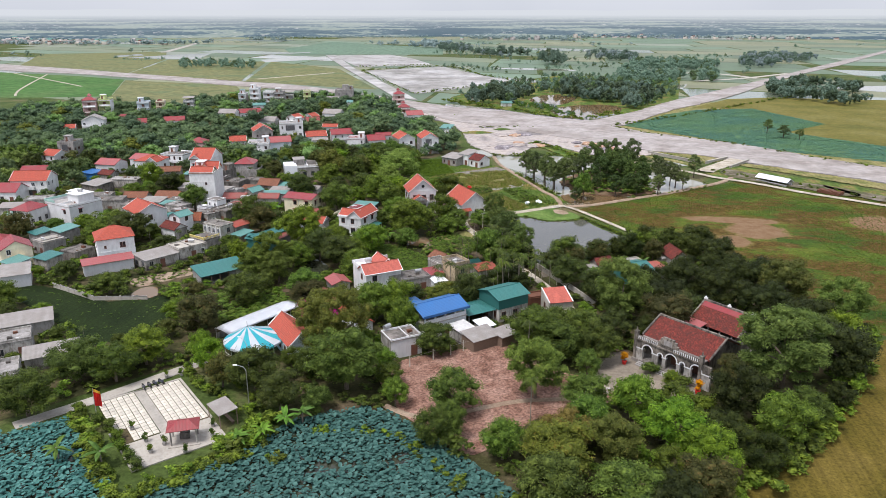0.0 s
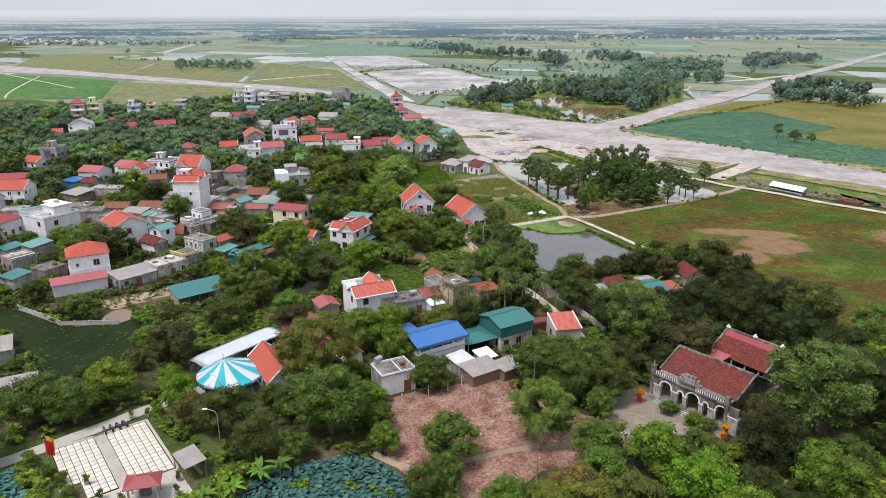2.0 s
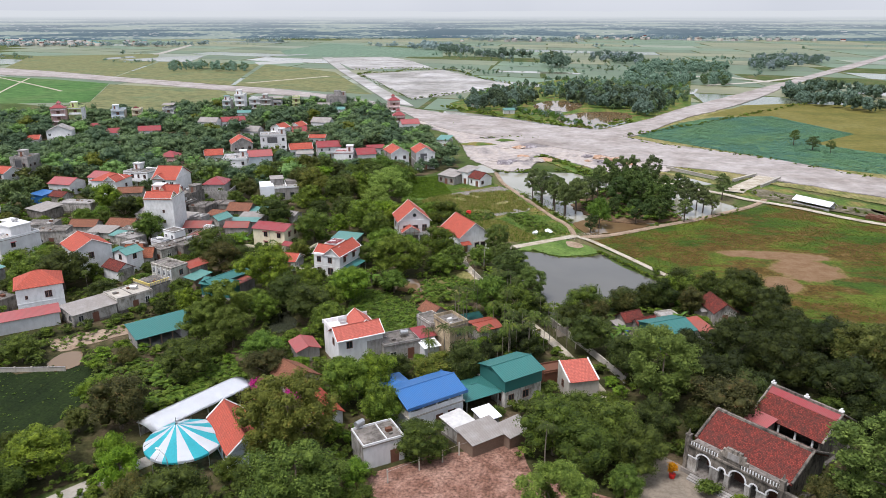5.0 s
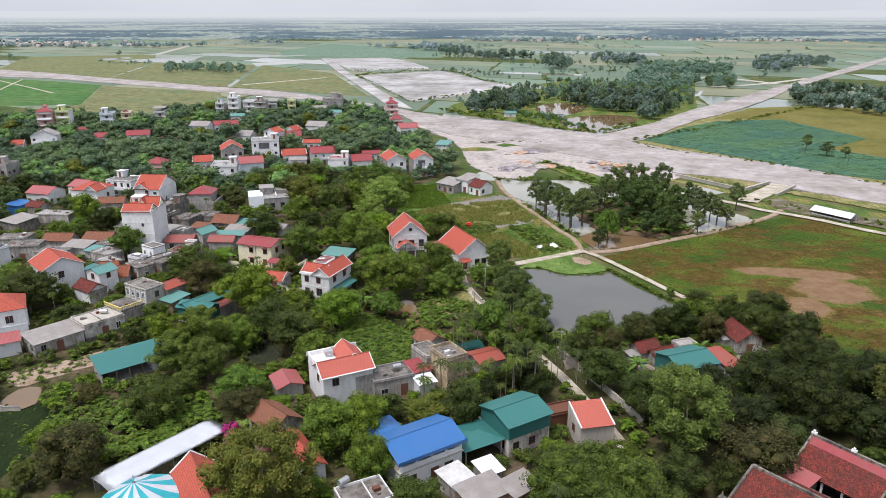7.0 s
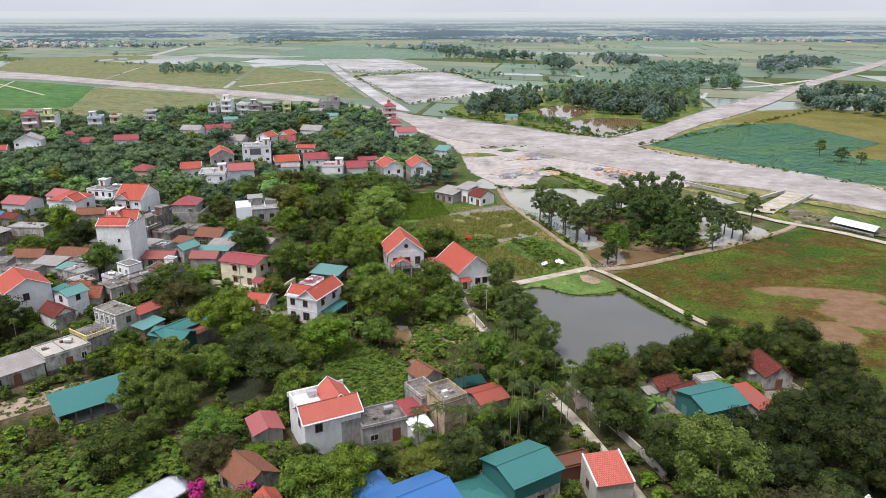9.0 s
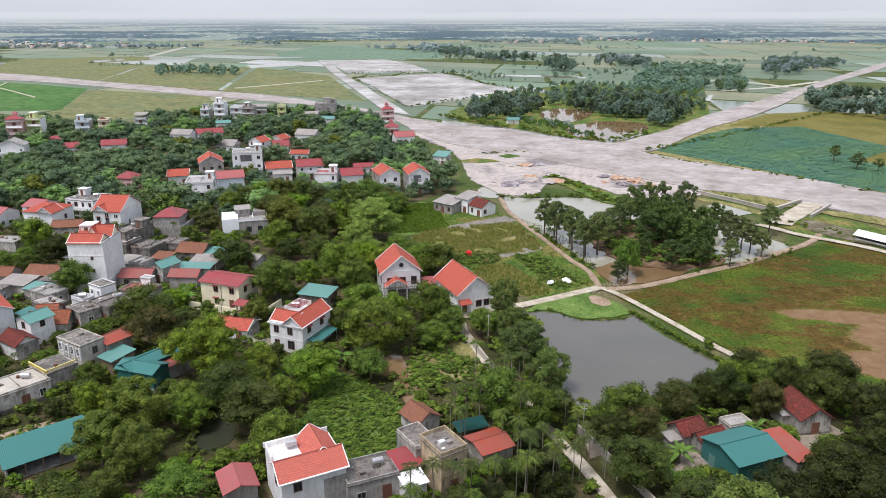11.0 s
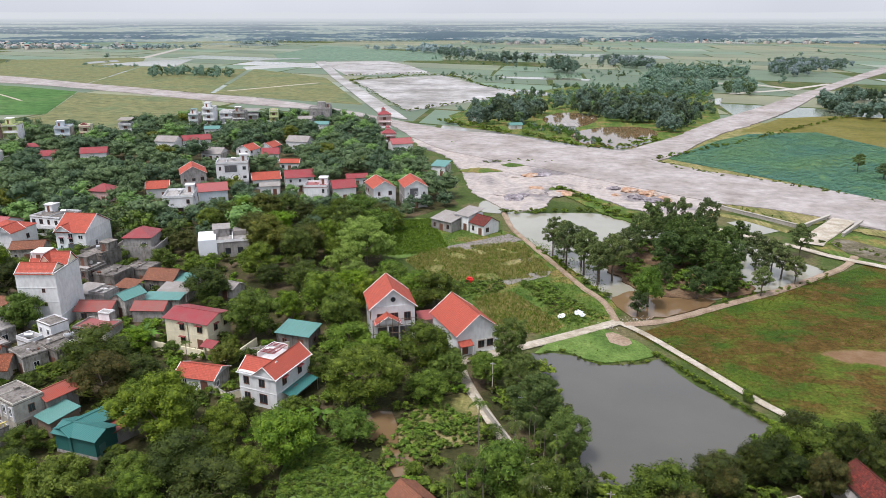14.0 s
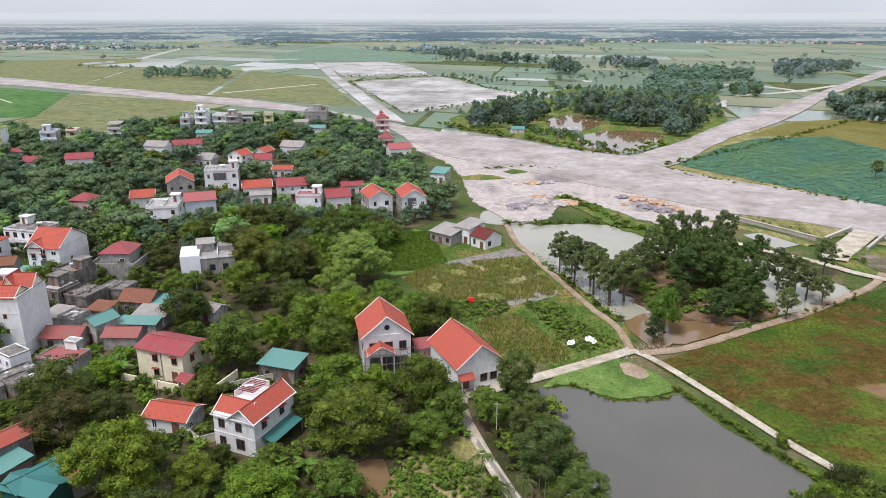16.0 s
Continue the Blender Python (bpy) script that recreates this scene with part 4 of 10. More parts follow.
def gable(h, x0, y0, x1, y1, z, rise, mat, wallmat=None, axis="x", over=0.35, label="", thick=0.12):
    """A gable roof over a rectangle, ridge along axis; wallmat fills the gable ends."""
    a0, b0, a1, b1 = (x0, y0, x1, y1) if axis == "x" else (y0, x0, y1, x1)
    t = (lambda p: p) if axis == "x" else (lambda p: (p[1], p[0], p[2]))
    mid, half = (b0 + b1) / 2, (b1 - b0) / 2
    drop = rise * over / half
    for s in (-1, 1):
        q = [t((a0 - over, mid + s * (half + over), z - drop)), t((a1 + over, mid + s * (half + over), z - drop)), t((a1 + over, mid, z + rise)), t((a0 - over, mid, z + rise))]
        if (s > 0) != (axis == "y"):
            q = [q[1], q[0], q[3], q[2]]
        part("roof_slope", slab(bmesh.new(), q, thick), mat, h, label)
    if wallmat:
        for a in (a0, a1 - 0.2):
            bm = bmesh.new()
            tri = [t(p) for p in ((a, b0, z - 0.01), (a, b1, z - 0.01), (a, mid, z + rise - thick))]
            tri2 = [t((p[0] + 0.2, p[1], p[2])) for p in ((a, b0, z - 0.01), (a, b1, z - 0.01), (a, mid, z + rise - thick))]
            u, v = [bm.verts.new(p) for p in tri], [bm.verts.new(p) for p in tri2]
            bm.faces.new(u), bm.faces.new(v[::-1])
            for i in range(3):
                bm.faces.new((u[i], v[i], v[(i + 1) % 3], u[(i + 1) % 3]))
            bmesh.ops.recalc_face_normals(bm, faces=bm.faces[:])
            part("gable_wall", bm, wallmat, h)
    if mat in (M_TILE_O, M_TILE_P) and rise > 0.9:
        for a in (a0 - over, a1 + over):
            part("verge_trim", tube(bmesh.new(), [t((a, mid - half - over, z - drop)), t((a, mid, z + rise + 0.03)), t((a, mid + half + over, z - drop))], 0.075, 0.075, 5), M_WHITE, h, "white rendered roof edge")
    cap = [t((a0 - over, mid, z + rise)), t((a1 + over, mid, z + rise))]
    part("ridge", tube(bmesh.new(), cap, 0.11, 0.11, 6), mat, h)


def hip(h, x0, y0, x1, y1, z, rise, mat, over=0.35, label="", thick=0.12):
    x0, y0, x1, y1 = x0 - over, y0 - over, x1 + over, y1 + over
    mx, my, w = (x0 + x1) / 2, (y0 + y1) / 2, min(x1 - x0, y1 - y0) / 2
    if x1 - x0 >= y1 - y0:
        r0, r1 = (x0 + w * 0.9, my, z + rise), (x1 - w * 0.9, my, z + rise)
        sides = [((x0, y0, z), (x1, y0, z), r1, r0), ((x1, y1, z), (x0, y1, z), r0, r1), ((x0, y1, z), (x0, y0, z), r0), ((x1, y0, z), (x1, y1, z), r1)]
    else:
        r0, r1 = (mx, y0 + w * 0.9, z + rise), (mx, y1 - w * 0.9, z + rise)
        sides = [((x1, y0, z), (x1, y1, z), r1, r0), ((x0, y1, z), (x0, y0, z), r0, r1), ((x0, y0, z), (x1, y0, z), r0), ((x1, y1, z), (x0, y1, z), r1)]
    for s in sides:
        part("roof_slope", slab(bmesh.new(), s, thick), mat, h, label)
    part("ridge", tube(bmesh.new(), [r0, r1], 0.1, 0.1, 6), mat, h)


def lean_to(h, x0, y0, x1, y1, z_low, z_high, mat, side="-y", label="", thick=0.08):
    """A single sloping roof, low on the named side."""
    hs = {"-y": (z_low, z_low, z_high, z_high), "+y": (z_high, z_high, z_low, z_low), "-x": (z_low, z_high, z_high, z_low), "+x": (z_high, z_low, z_low, z_high)}[side]
    c = [(x0, y0, hs[0]), (x1, y0, hs[1]), (x1, y1, hs[2]), (x0, y1, hs[3])]
    k = {"-y": 0, "+x": 1, "+y": 2, "-x": 3}[side]
    c = c[k:] + c[:k]
    part("roof_slope", slab(bmesh.new(), c, thick), mat, h, label)


def parapet(h, x0, y0, x1, y1, z, tall, mat, deck=None):
    w = 0.14
    part("roof_deck", boxes((x0 - 0.12, y0 - 0.12, z, x1 + 0.12, y1 + 0.12, z + 0.12)), deck or mat, h)
    for r in ((x0, y0, x1, y0 + w), (x0, y1 - w, x1, y1), (x0, y0 + w, x0 + w, y1 - w), (x1 - w, y0 + w, x1, y1 - w)):
        part("parapet", boxes((r[0], r[1], z + 0.12, r[2], r[3], z + 0.12 + tall)), mat, h)


def window(h, face, along, z, w=1.0, tall=1.3, x0=0, y0=0, x1=0, y1=0, frame_mat=None, awning=None):
    """A window on a wall of the block x0..y1: face is -x, +x, -y or +y; along is the place on that wall."""
    d = 0.07
    ax = {"-y": (0, y0, 1), "+y": (0, y1, -1), "-x": (1, x0, 1), "+x": (1, x1, -1)}[face]
    s = -1 if face[0] == "-" else 1

    def bar(bm, a0, a1, z0, z1, t0, t1):
        lo, hi = sorted((ax[1] + s * t0, ax[1] + s * t1))
        box(bm, *((a0, lo, z0, a1, hi, z1) if ax[0] == 0 else (lo, a0, z0, hi, a1, z1)))

    bm = bmesh.new()
    for a0, a1, z0, z1 in ((along - w / 2 - 0.07, along - w / 2, z, z + tall), (along + w / 2, along + w / 2 + 0.07, z, z + tall), (along - w / 2 - 0.07, along + w / 2 + 0.07, z + tall, z + tall + 0.08), (along - w / 2 - 0.1, along + w / 2 + 0.1, z - 0.1, z), (along - 0.025, along + 0.025, z, z + tall)):
        bar(bm, a0, a1, z0, z1, -0.02, d)
    win = part("window", bm, frame_mat or M_FRAME, h)
    bm = bmesh.new()
    bar(bm, along - w / 2, along + w / 2, z, z + tall, -0.02, 0.015)
    part("pane", bm, M_GLASS, win)
    if awning:
        bm = bmesh.new()
        bar(bm, along - w / 2 - 0.2, along + w / 2 + 0.2, z + tall + 0.12, z + tall + 0.2, -0.02, 0.6)
        part("awning", bm, awning, win)


def door(h, face, along, x0, y0, x1, y1, w=1.3, tall=2.2, mat=None, z=0.0):
    s = -1 if face[0] == "-" else 1
    e = {"-y": y0, "+y": y1, "-x": x0, "+x": x1}[face]
    lo, hi = sorted((e - s * 0.02, e + s * 0.05))
    r = (along - w / 2, lo, z, along + w / 2, hi, z + tall) if face[1] == "y" else (lo, along - w / 2, z, hi, along + w / 2, z + tall)
    part("door", boxes(r), mat or M_FRAME, h)


def village_house(x, y, rot, L, W, H, roof, wall, roofmat, label, name="house", storeys=None, rise=None, axis="x", seed=0, wins=True, awning=None, extra=None):
    """A plain block house; front is its -y side."""
    rng = random.Random(seed + int(x * 7 + y * 13))
    h = house_at(x, y, rot, label, name=name, reach=0.5 * max(L, W) + 0.8, height=H)
    x0, y0, x1, y1 = -L / 2, -W / 2, L / 2, W / 2
    walls(h, x0, y0, x1, y1, 0, H, wall)
    n = storeys or max(1, round(H / 3.3))
    st = H / n
    if wall in (M_WHITE, M_GREYW, M_BLUEW, M_CREAM) and rng.random() < 0.55:
        side = rng.choice((-1, 1))
        xs = sorted((side * L / 2, side * (L / 2 + 0.01)))
        part("side_wall", boxes((xs[0], y0 + 0.02, 0, xs[1], y1, H - 0.05)), M_CONC_GREY if H > 4 else M_OLDW, h, "unpainted cement side wall")
    if wall in (M_OLDW, M_CONC_DARK) and H < 4.5:
        part("plinth", boxes((x0 - 0.03, y0 - 0.03, 0, x1 + 0.03, y1 + 0.03, rng.uniform(0.4, 0.9))), M_CONC_DARK, h, "mossy damp plinth")
    frames = rng.choice((None, None, M_WHITE, M_CONC_GREY))
    for k in range(1, n):
        part("floor_band", boxes((x0 - 0.05, y0 - 0.05, k * st - 0.1, x1 + 0.05, y1 + 0.05, k * st + 0.05)), wall, h)
    if roof == "gable":
        span = W if axis == "x" else L
        gable(h, x0, y0, x1, y1, H, rise or span * 0.28, roofmat, wall, axis)
    elif roof == "hip":
        hip(h, x0, y0, x1, y1, H, rise or min(L, W) * 0.27, roofmat)
    elif roof == "lean":
        lean_to(h, x0 - 0.3, y0 - 0.4, x1 + 0.3, y1 + 0.3, H + 0.06, H + 0.06 + (rise or W * 0.18), roofmat)
    else:
        parapet(h, x0, y0, x1, y1, H, rise or 0.7, wall, roofmat)
        if min(L, W) > 4.0 and rng.random() < 0.6:
            a = rng.uniform(-0.2, 0.2) * L
            part("deck_wall", boxes((a - 0.06, y0 + 0.14, H + 0.12, a + 0.06, y1 - 0.14, H + 0.12 + (rise or 0.7) * 0.8)), wall, h)
        if min(L, W) > 4.0:
            for _ in range(rng.randrange(2, 5)):
                cx, cy, q = rng.uniform(x0 + 0.8, x1 - 0.8), rng.uniform(y0 + 0.8, y1 - 0.8), rng.uniform(0.2, 0.5)
                part("roof_clutter", boxes((cx - q, cy - q * 0.7, H + 0.12, cx + q, cy + q * 0.7, H + 0.12 + q)), rng.choice((M_TIN_GREY, M_WOOD, M_TARP_G, M_CONC_DARK, M_TILE_BR)), h, "stored sheets and crates")
    if n >= 2 and wins and min(L, W) > 5.0:
        for k in range(n):
            if rng.random() < 0.55:
                continue
            a = rng.uniform(-0.1, 0.1) * L
            # no recess is cut: a dark panel on the wall paints its shade
            part("loggia_shade", boxes((a - 0.2 * L, y0 - 0.03, k * st + 0.15, a + 0.2 * L, y0 + 0.02, (k + 1) * st - 0.5)), M_SHADE, h, "flat dark panel painted as the shade of a balcony recess")
            for e in (-0.2, 0.2):
                part("column", boxes((a + e * L - 0.12, y0 - 0.2, k * st + 0.05, a + e * L + 0.12, y0 - 0.03, (k + 1) * st - 0.3)), wall, h)
    if n >= 2 and wins and min(L, W) > 5.5:
        a0, a1 = sorted((rng.uniform(x0, -0.5), rng.uniform(0.5, x1)))
        part("balcony", boxes((a0, y0 - 1.1, st - 0.14, a1, y0 + 0.02, st)), wall, h)
        part("balcony_rail", boxes((a0, y0 - 1.1, st, a1, y0 - 1.02, st + 0.8), (a0, y0 - 1.02, st, a0 + 0.08, y0, st + 0.8), (a1 - 0.08, y0 - 1.02, st, a1, y0, st + 0.8)), wall, h)
    if roof == "flat" and H > 5 and min(L, W) > 5.2:
        sx = rng.choice((x0 + 0.5, x1 - 3.2))
        part("stair_room", boxes((sx, y1 - 3.4, H + 0.1, sx + 2.7, y1 - 0.3, H + 2.4), (sx - 0.25, y1 - 3.65, H + 2.4, sx + 2.95, y1 - 0.16, H + 2.55)), wall, h)
        part("roof_door", boxes((sx + 0.8, y1 - 3.45, H + 0.14, sx + 1.7, y1 - 3.39, H + 2.0)), M_FRAME, h)
    if wins:
        for k in range(n):
            for face, a0, a1 in (("-y", x0, x1), ("-x", y0, y1), ("+x", y0, y1)):
                cnt = max(1, int((a1 - a0) / 2.6))
                for i in range(cnt):
                    a = a0 + (a1 - a0) * (i + 0.5) / cnt
                    if k == 0 and face == "-y" and i == cnt // 2:
                        door(h, face, a, x0, y0, x1, y1)
                    elif rng.random() < (0.75 if face == "-y" else 0.35):
                        window(h, face, a, k * st + 1.0, rng.choice((0.7, 0.9, 1.1)), rng.choice((0.9, 1.2, 1.3)), x0, y0, x1, y1, frames, awning)
    return h


def water_tank(x, y, z, rot=0):
    """A steel rooftop water tank lying on a cradle."""
    t = thing("water_tank", pose(x, y, z, 0, 0, rot), "stainless steel rooftop water tank on a cradle", "water tank")
    bm = tube(bmesh.new(), [(-0.75, 0, 0.75), (-0.65, 0, 0.75), (0.65, 0, 0.75), (0.75, 0, 0.75)], 0.45, 0.45, 14)
    part("drum", bm, M_STEEL, t)
    for s in (-0.45, 0.45):
        part("cradle", boxes((s - 0.05, -0.35, 0, s + 0.05, 0.35, 0.36)), M_STEEL, t)
    return t

VH = village_house
H_OR, H_MAG = "rendered house under an orange tiled roof", "rendered house under a crimson metal roof"
# middle village
tall_house = VH(-111.6, 214.4, 10, 8.2, 9.7, 12.2, "flat", M_WHITE, M_CONC_GREY, "tall white three-storey house under paired orange tiled roofs", rise=0.05, wins=False)
gabled_house = VH(-132.9, 254.4, 5, 8.2, 12.2, 8.6, "gable", M_WHITE, M_TILE_O, "white two-storey house with orange roof and gables")
tower_house = VH(-117.5, 257.2, 11, 7.3, 8.1, 6.3, "hip", M_CONC_GREY, M_TIN_RED, "bare cement house with a crimson hipped roof")
white_block = VH(-97.5, 264.0, 27, 13.0, 10.0, 4.2, "flat", M_CONC_GREY, M_CONC_GREY, "unfinished cement block with white sheeting over one side", wins=False)
VH(-143.3, 331.1, 31, 9.0, 11.0, 7.6, "gable", M_CONC_GREY, M_TILE_O, "grey cement house with an orange gable roof", axis="y")
VH(-130.9, 338.9, 22, 11.6, 8.9, 9.8, "flat", M_GREYW, M_CONC_GREY, "pale three-storey flat-roofed house")
VH(-128.0, 316.4, 30, 9.7, 7.3, 4.8, "gable", M_BLUEW, M_TIN_PINK, "low pale blue house under a pink metal roof")
VH(-132.3, 302.5, 21, 9.5, 11.1, 5.8, "flat", M_GREYW, M_CONC_GREY, "pale flat-roofed two-storey house")
VH(-167.1, 311.8, 0, 7.6, 7.5, 4, "hip", M_PINKW, M_TIN_RED, H_MAG)
VH(-151.4, 320.4, 27, 7.6, 7.1, 3.8, "gable", M_GREYW, M_TILE_O, H_OR)
VH(-119.2, 341.7, 28, 10.2, 7.4, 3.8, "gable", M_GREYW, M_TILE_O, H_OR)
VH(-104.9, 339.4, 27, 10.3, 7.4, 5.6, "gable", M_GREYW, M_TIN_RED, H_MAG)
VH(-92.1, 323.7, 11, 8.1, 7.8, 5.8, "flat", M_GREYW, M_TIN_PINK, "pale block house with a pinkish roof terrace")
VH(-84.5, 329.2, 29, 8.1, 7.4, 4.8, "gable", M_GREYW, M_TIN_RED, "small pale house under a red metal roof")
VH(-68.8, 322.7, 30, 7.7, 11.4, 7.3, "gable", M_GREYW, M_TILE_O, "two-storey pale house with red gable roof, one of a pair", axis="y")
VH(-57.9, 325.9, 23, 8.0, 11.5, 7.3, "gable", M_GREYW, M_TILE_O, "two-storey pale house with balcony, one of a pair", axis="y")
VH(-40.7, 298.1, -30, 7.9, 6.8, 3.2, "lean", M_CONC_GREY, M_TIN_GREY, "low grey farm shed by the dike")
VH(-34.6, 300.0, -33, 5.6, 6.8, 4.6, "lean", M_GREYW, M_TIN_GREY, "small grey farmhouse by the dike")
VH(-29.3, 295.9, -36, 5.6, 6.7, 3.3, "gable", M_GREYW, M_TILE_OLD, "low farmhouse wing under old red tiles")
VH(-57.3, 376.2, -10, 6.0, 6.9, 4, "lean", M_GREYW, M_TIN_GREEN, "small house under a green metal roof")

def townhouse(x, y, rot, w, d, n, wall, trim, label, crown="tower", roofmat=None, side=None, st=3.2):
    """A narrow house of n storeys with open loggias one above another on its -y front."""
    h = house_at(x, y, rot, label, reach=0.5 * max(w, d) + 0.5, height=n * st)
    x0, y0, x1, y1 = -w / 2, -d / 2, w / 2, d / 2
    H = n * st
    part("wall", boxes((x0, y0 + 1.3, 0, x1, y1, H)), wall, h)
    if side:
        part("side_wall", boxes((x1, y0 + 0.1, 0, x1 + 0.02, y1 - 0.1, H - 0.1)), side, h, "unpainted stained side wall")
    for k in range(n):
        z = k * st
        part("slab", boxes((x0 - 0.12, y0 - 0.25, z + st - 0.22, x1 + 0.12, y0 + 1.3, z + st)), trim, h)
        for e in (x0, x1 - 0.3):
            part("column", boxes((e, y0, z, e + 0.3, y0 + 0.3, z + st - 0.22)), wall, h)
        if k:
            part("balcony_rail", boxes((x0 + 0.3, y0 + 0.02, z, x1 - 0.3, y0 + 0.12, z + 0.85)), trim if k % 2 else wall, h)
            part("loggia_door", boxes((-0.9, y0 + 1.24, z + 0.02, 0.7, y0 + 1.298, z + 2.3)), M_FRAME, h)
        else:
            part("shutter", boxes((x0 + 0.5, y0 + 1.24, 0.02, x1 - 0.5, y0 + 1.298, 2.5)), M_TIN_GREY if roofmat is None else M_TIN_TEAL, h)
        part("lintel", boxes((x0 + 0.3, y0 + 0.04, z + st - 0.75, x1 - 0.3, y0 + 0.2, z + st - 0.22)), wall, h)
        for e in (-1, 1):
            if (k + int(x)) % 2 == 0:
                window(h, "+x" if e > 0 else "-x", (0.1 + 0.2 * (k % 2)) * d, z + 1.1, 0.8, 1.1, x0, y0, x1, y1)
    parapet(h, x0, y0, x1, y1, H, 0.7, wall, M_CONC_GREY)
    if crown == "tower":
        part("stair_room", boxes((x0 + 0.2, y1 - 4.2, H + 0.12, x0 + 0.2 + min(3.0, w - 0.6), y1 - 0.3, H + 2.7)), wall, h)
        part("stair_roof", boxes((x0 - 0.05, y1 - 4.5, H + 2.7, x0 + 0.5 + min(3.0, w - 0.6), y1 - 0.2, H + 2.85)), trim, h)
        part("roof_door", boxes((x0 + 0.9, y1 - 4.25, H + 0.14, x0 + 1.8, y1 - 4.18, H + 2.1)), M_FRAME, h)
    elif crown == "hip":
        hip(h, x0, y0, x1, y1 - 3.0, H + 0.82, 1.7, roofmat)
        part("lantern", boxes((-1.0, y1 - 2.8, H + 0.12, 1.0, y1 - 0.6, H + 3.0)), wall, h)
        hip(h, -1.0, y1 - 2.8, 1.0, y1 - 0.6, H + 3.0, 1.3, roofmat, 0.3)
    elif crown == "canopy":
        for px in (x0 + 0.3, x1 - 0.3):
            for py in (y0 + 0.4, y1 - 0.4):
                part("post", boxes((px - 0.06, py - 0.06, H + 0.82, px + 0.06, py + 0.06, H + 2.4)), M_TIN_GREY, h)
        lean_to(h, x0 - 0.4, y0 - 0.5, x1 + 0.4, y1 + 0.3, H + 2.4, H + 2.9, roofmat)
    else:
        part("pediment", boxes((-w * 0.3, y0, H + 0.82, w * 0.3, y0 + 0.2, H + 1.5), (-w * 0.14, y0, H + 1.5, w * 0.14, y0 + 0.2, H + 2.0)), trim, h)
    return h


# far village
for x, y, rot, w, d, n, wall, trim, label, crown, roofmat, side in (
    (-271.8, 394.0, 22, 6.6, 9.5, 4, M_YELLOWG, M_WHITE, "narrow townhouse with a lime front and white side walls", "tower", None, M_WHITE),
    (-277.0, 386.0, 28, 7.2, 8.0, 4, M_PINKW, M_WHITE, "pink-grey townhouse under stacked crimson roofs", "hip", M_TIN_RED, None),
    (-257.4, 411.0, 24, 7.0, 9.0, 3, M_BLUEW, M_WHITE, "pale blue townhouse with a white balcony front", "tower", None, M_CONC_GREY),
    (-249.0, 416.5, 24, 5.2, 7.0, 3, M_CREAM, M_TIN_PINK, "narrow cream townhouse with rose balcony slabs", "pediment", None, None),
    (-247.3, 448.0, 20, 6.6, 8.0, 2, M_GREYW, M_WHITE, "grey-white house under a grey-green sheet canopy", "canopy", M_TIN_GREY, None),
    (-217.6, 469.0, 14, 5.0, 9.0, 3, M_GREYW, M_TIN_GREEN, "townhouse with mint balcony slabs and a dark shop front", "tower", None, M_CONC_GREY),
    (-211.0, 474.5, 14, 6.2, 9.5, 4, M_WHITE, M_GREYW, "tall white townhouse with deep shaded loggias", "tower", None, M_GREYW),
    (-204.5, 483.5, 12, 7.4, 9.5, 3, M_GREYW, M_WHITE, "grey-white townhouse with a stepped gable front", "pediment", None, M_CONC_GREY),
    (-196.5, 483.0, 12, 6.4, 9.0, 3, M_CONC_GREY, M_WHITE, "cement townhouse with a teal ground-floor shutter", "tower", M_TIN_TEAL, None),
    (-196.8, 499.0, 12, 9.0, 9.0, 2, M_GREYW, M_CONC_GREY, "broad house under a wide grey sheet canopy", "canopy", M_TIN_GREY, None),
    (-179.8, 493.0, 20, 5.0, 9.0, 3, M_YELLOWG, M_CREAM, "slim lime-green townhouse with cream balconies", "pediment", None, None),
    (-110.0, 484.5, 22, 7.0, 8.5, 3, M_PINKW, M_WHITE, "pink townhouse under stacked crimson roofs by the road", "hip", M_TIN_RED, None),
    (-95.5, 437.5, 20, 6.8, 8.0, 2, M_PINKW, M_WHITE, "pink two-storey house under a crimson hipped roof", "hip", M_TIN_RED, M_CONC_GREY),
):
    townhouse(x, y, rot, w, d, n, wall, trim, label, crown, roofmat, side)
VH(-87.0, 428.0, 29, 10.2, 7.6, 4, "gable", M_WHITE, M_TIN_PINK, "low pink house under a red sheet roof")
grey_block = VH(-158.7, 515.0, 13, 13.0, 10.8, 9, "flat", M_CONC_GREY, M_CONC_GREY, "unfinished grey cement block with few openings", wins=False)
part("stair_tower", boxes((-1.5, -1.0, 9.12, 3.0, 3.5, 12.6)), M_CONC_GREY, grey_block)
# openings are dark panels painted as shade on the solid block
part("opening", boxes((-4.2, -5.43, 5.4, -3.0, -5.404, 6.9), (1.0, -5.43, 5.4, 2.4, -5.404, 6.9), (4.0, -5.43, 1.6, 5.2, -5.404, 3.2)), M_SHADE, grey_block)
VH(-251.4, 352.5, 26, 11.5, 9.0, 7.0, "gable", M_GREYW, M_CONC_GREY, "broad grey-white house with a pale cement gable", axis="y", rise=2.6)
VH(-262.0, 345.0, 26, 7.0, 6.0, 3.4, "gable", M_GREYW, M_TILE_O, "low house under an orange roof beside the street")
for a, b in (((-266.7, 377.2), (-249.1, 387.6)), ((-249.1, 387.6), (-236.7, 393.5)), ((-179.2, 476.5), (-152.1, 500.3))):
    d = Vector((b[0] - a[0], b[1] - a[1], 0))
    w = thing("garden_wall", pose(a[0], a[1], 0, 0, 0, math.degrees(math.atan2(d.y, d.x))), "long whitewashed wall along the village street", "wall", "street walls")
    part("wall", boxes((0, -0.12, 0, d.length, 0.12, 2.0)), M_GREYW, w)
    part("coping", boxes((0, -0.2, 2.0, d.length, 0.2, 2.15)), M_CONC, w)

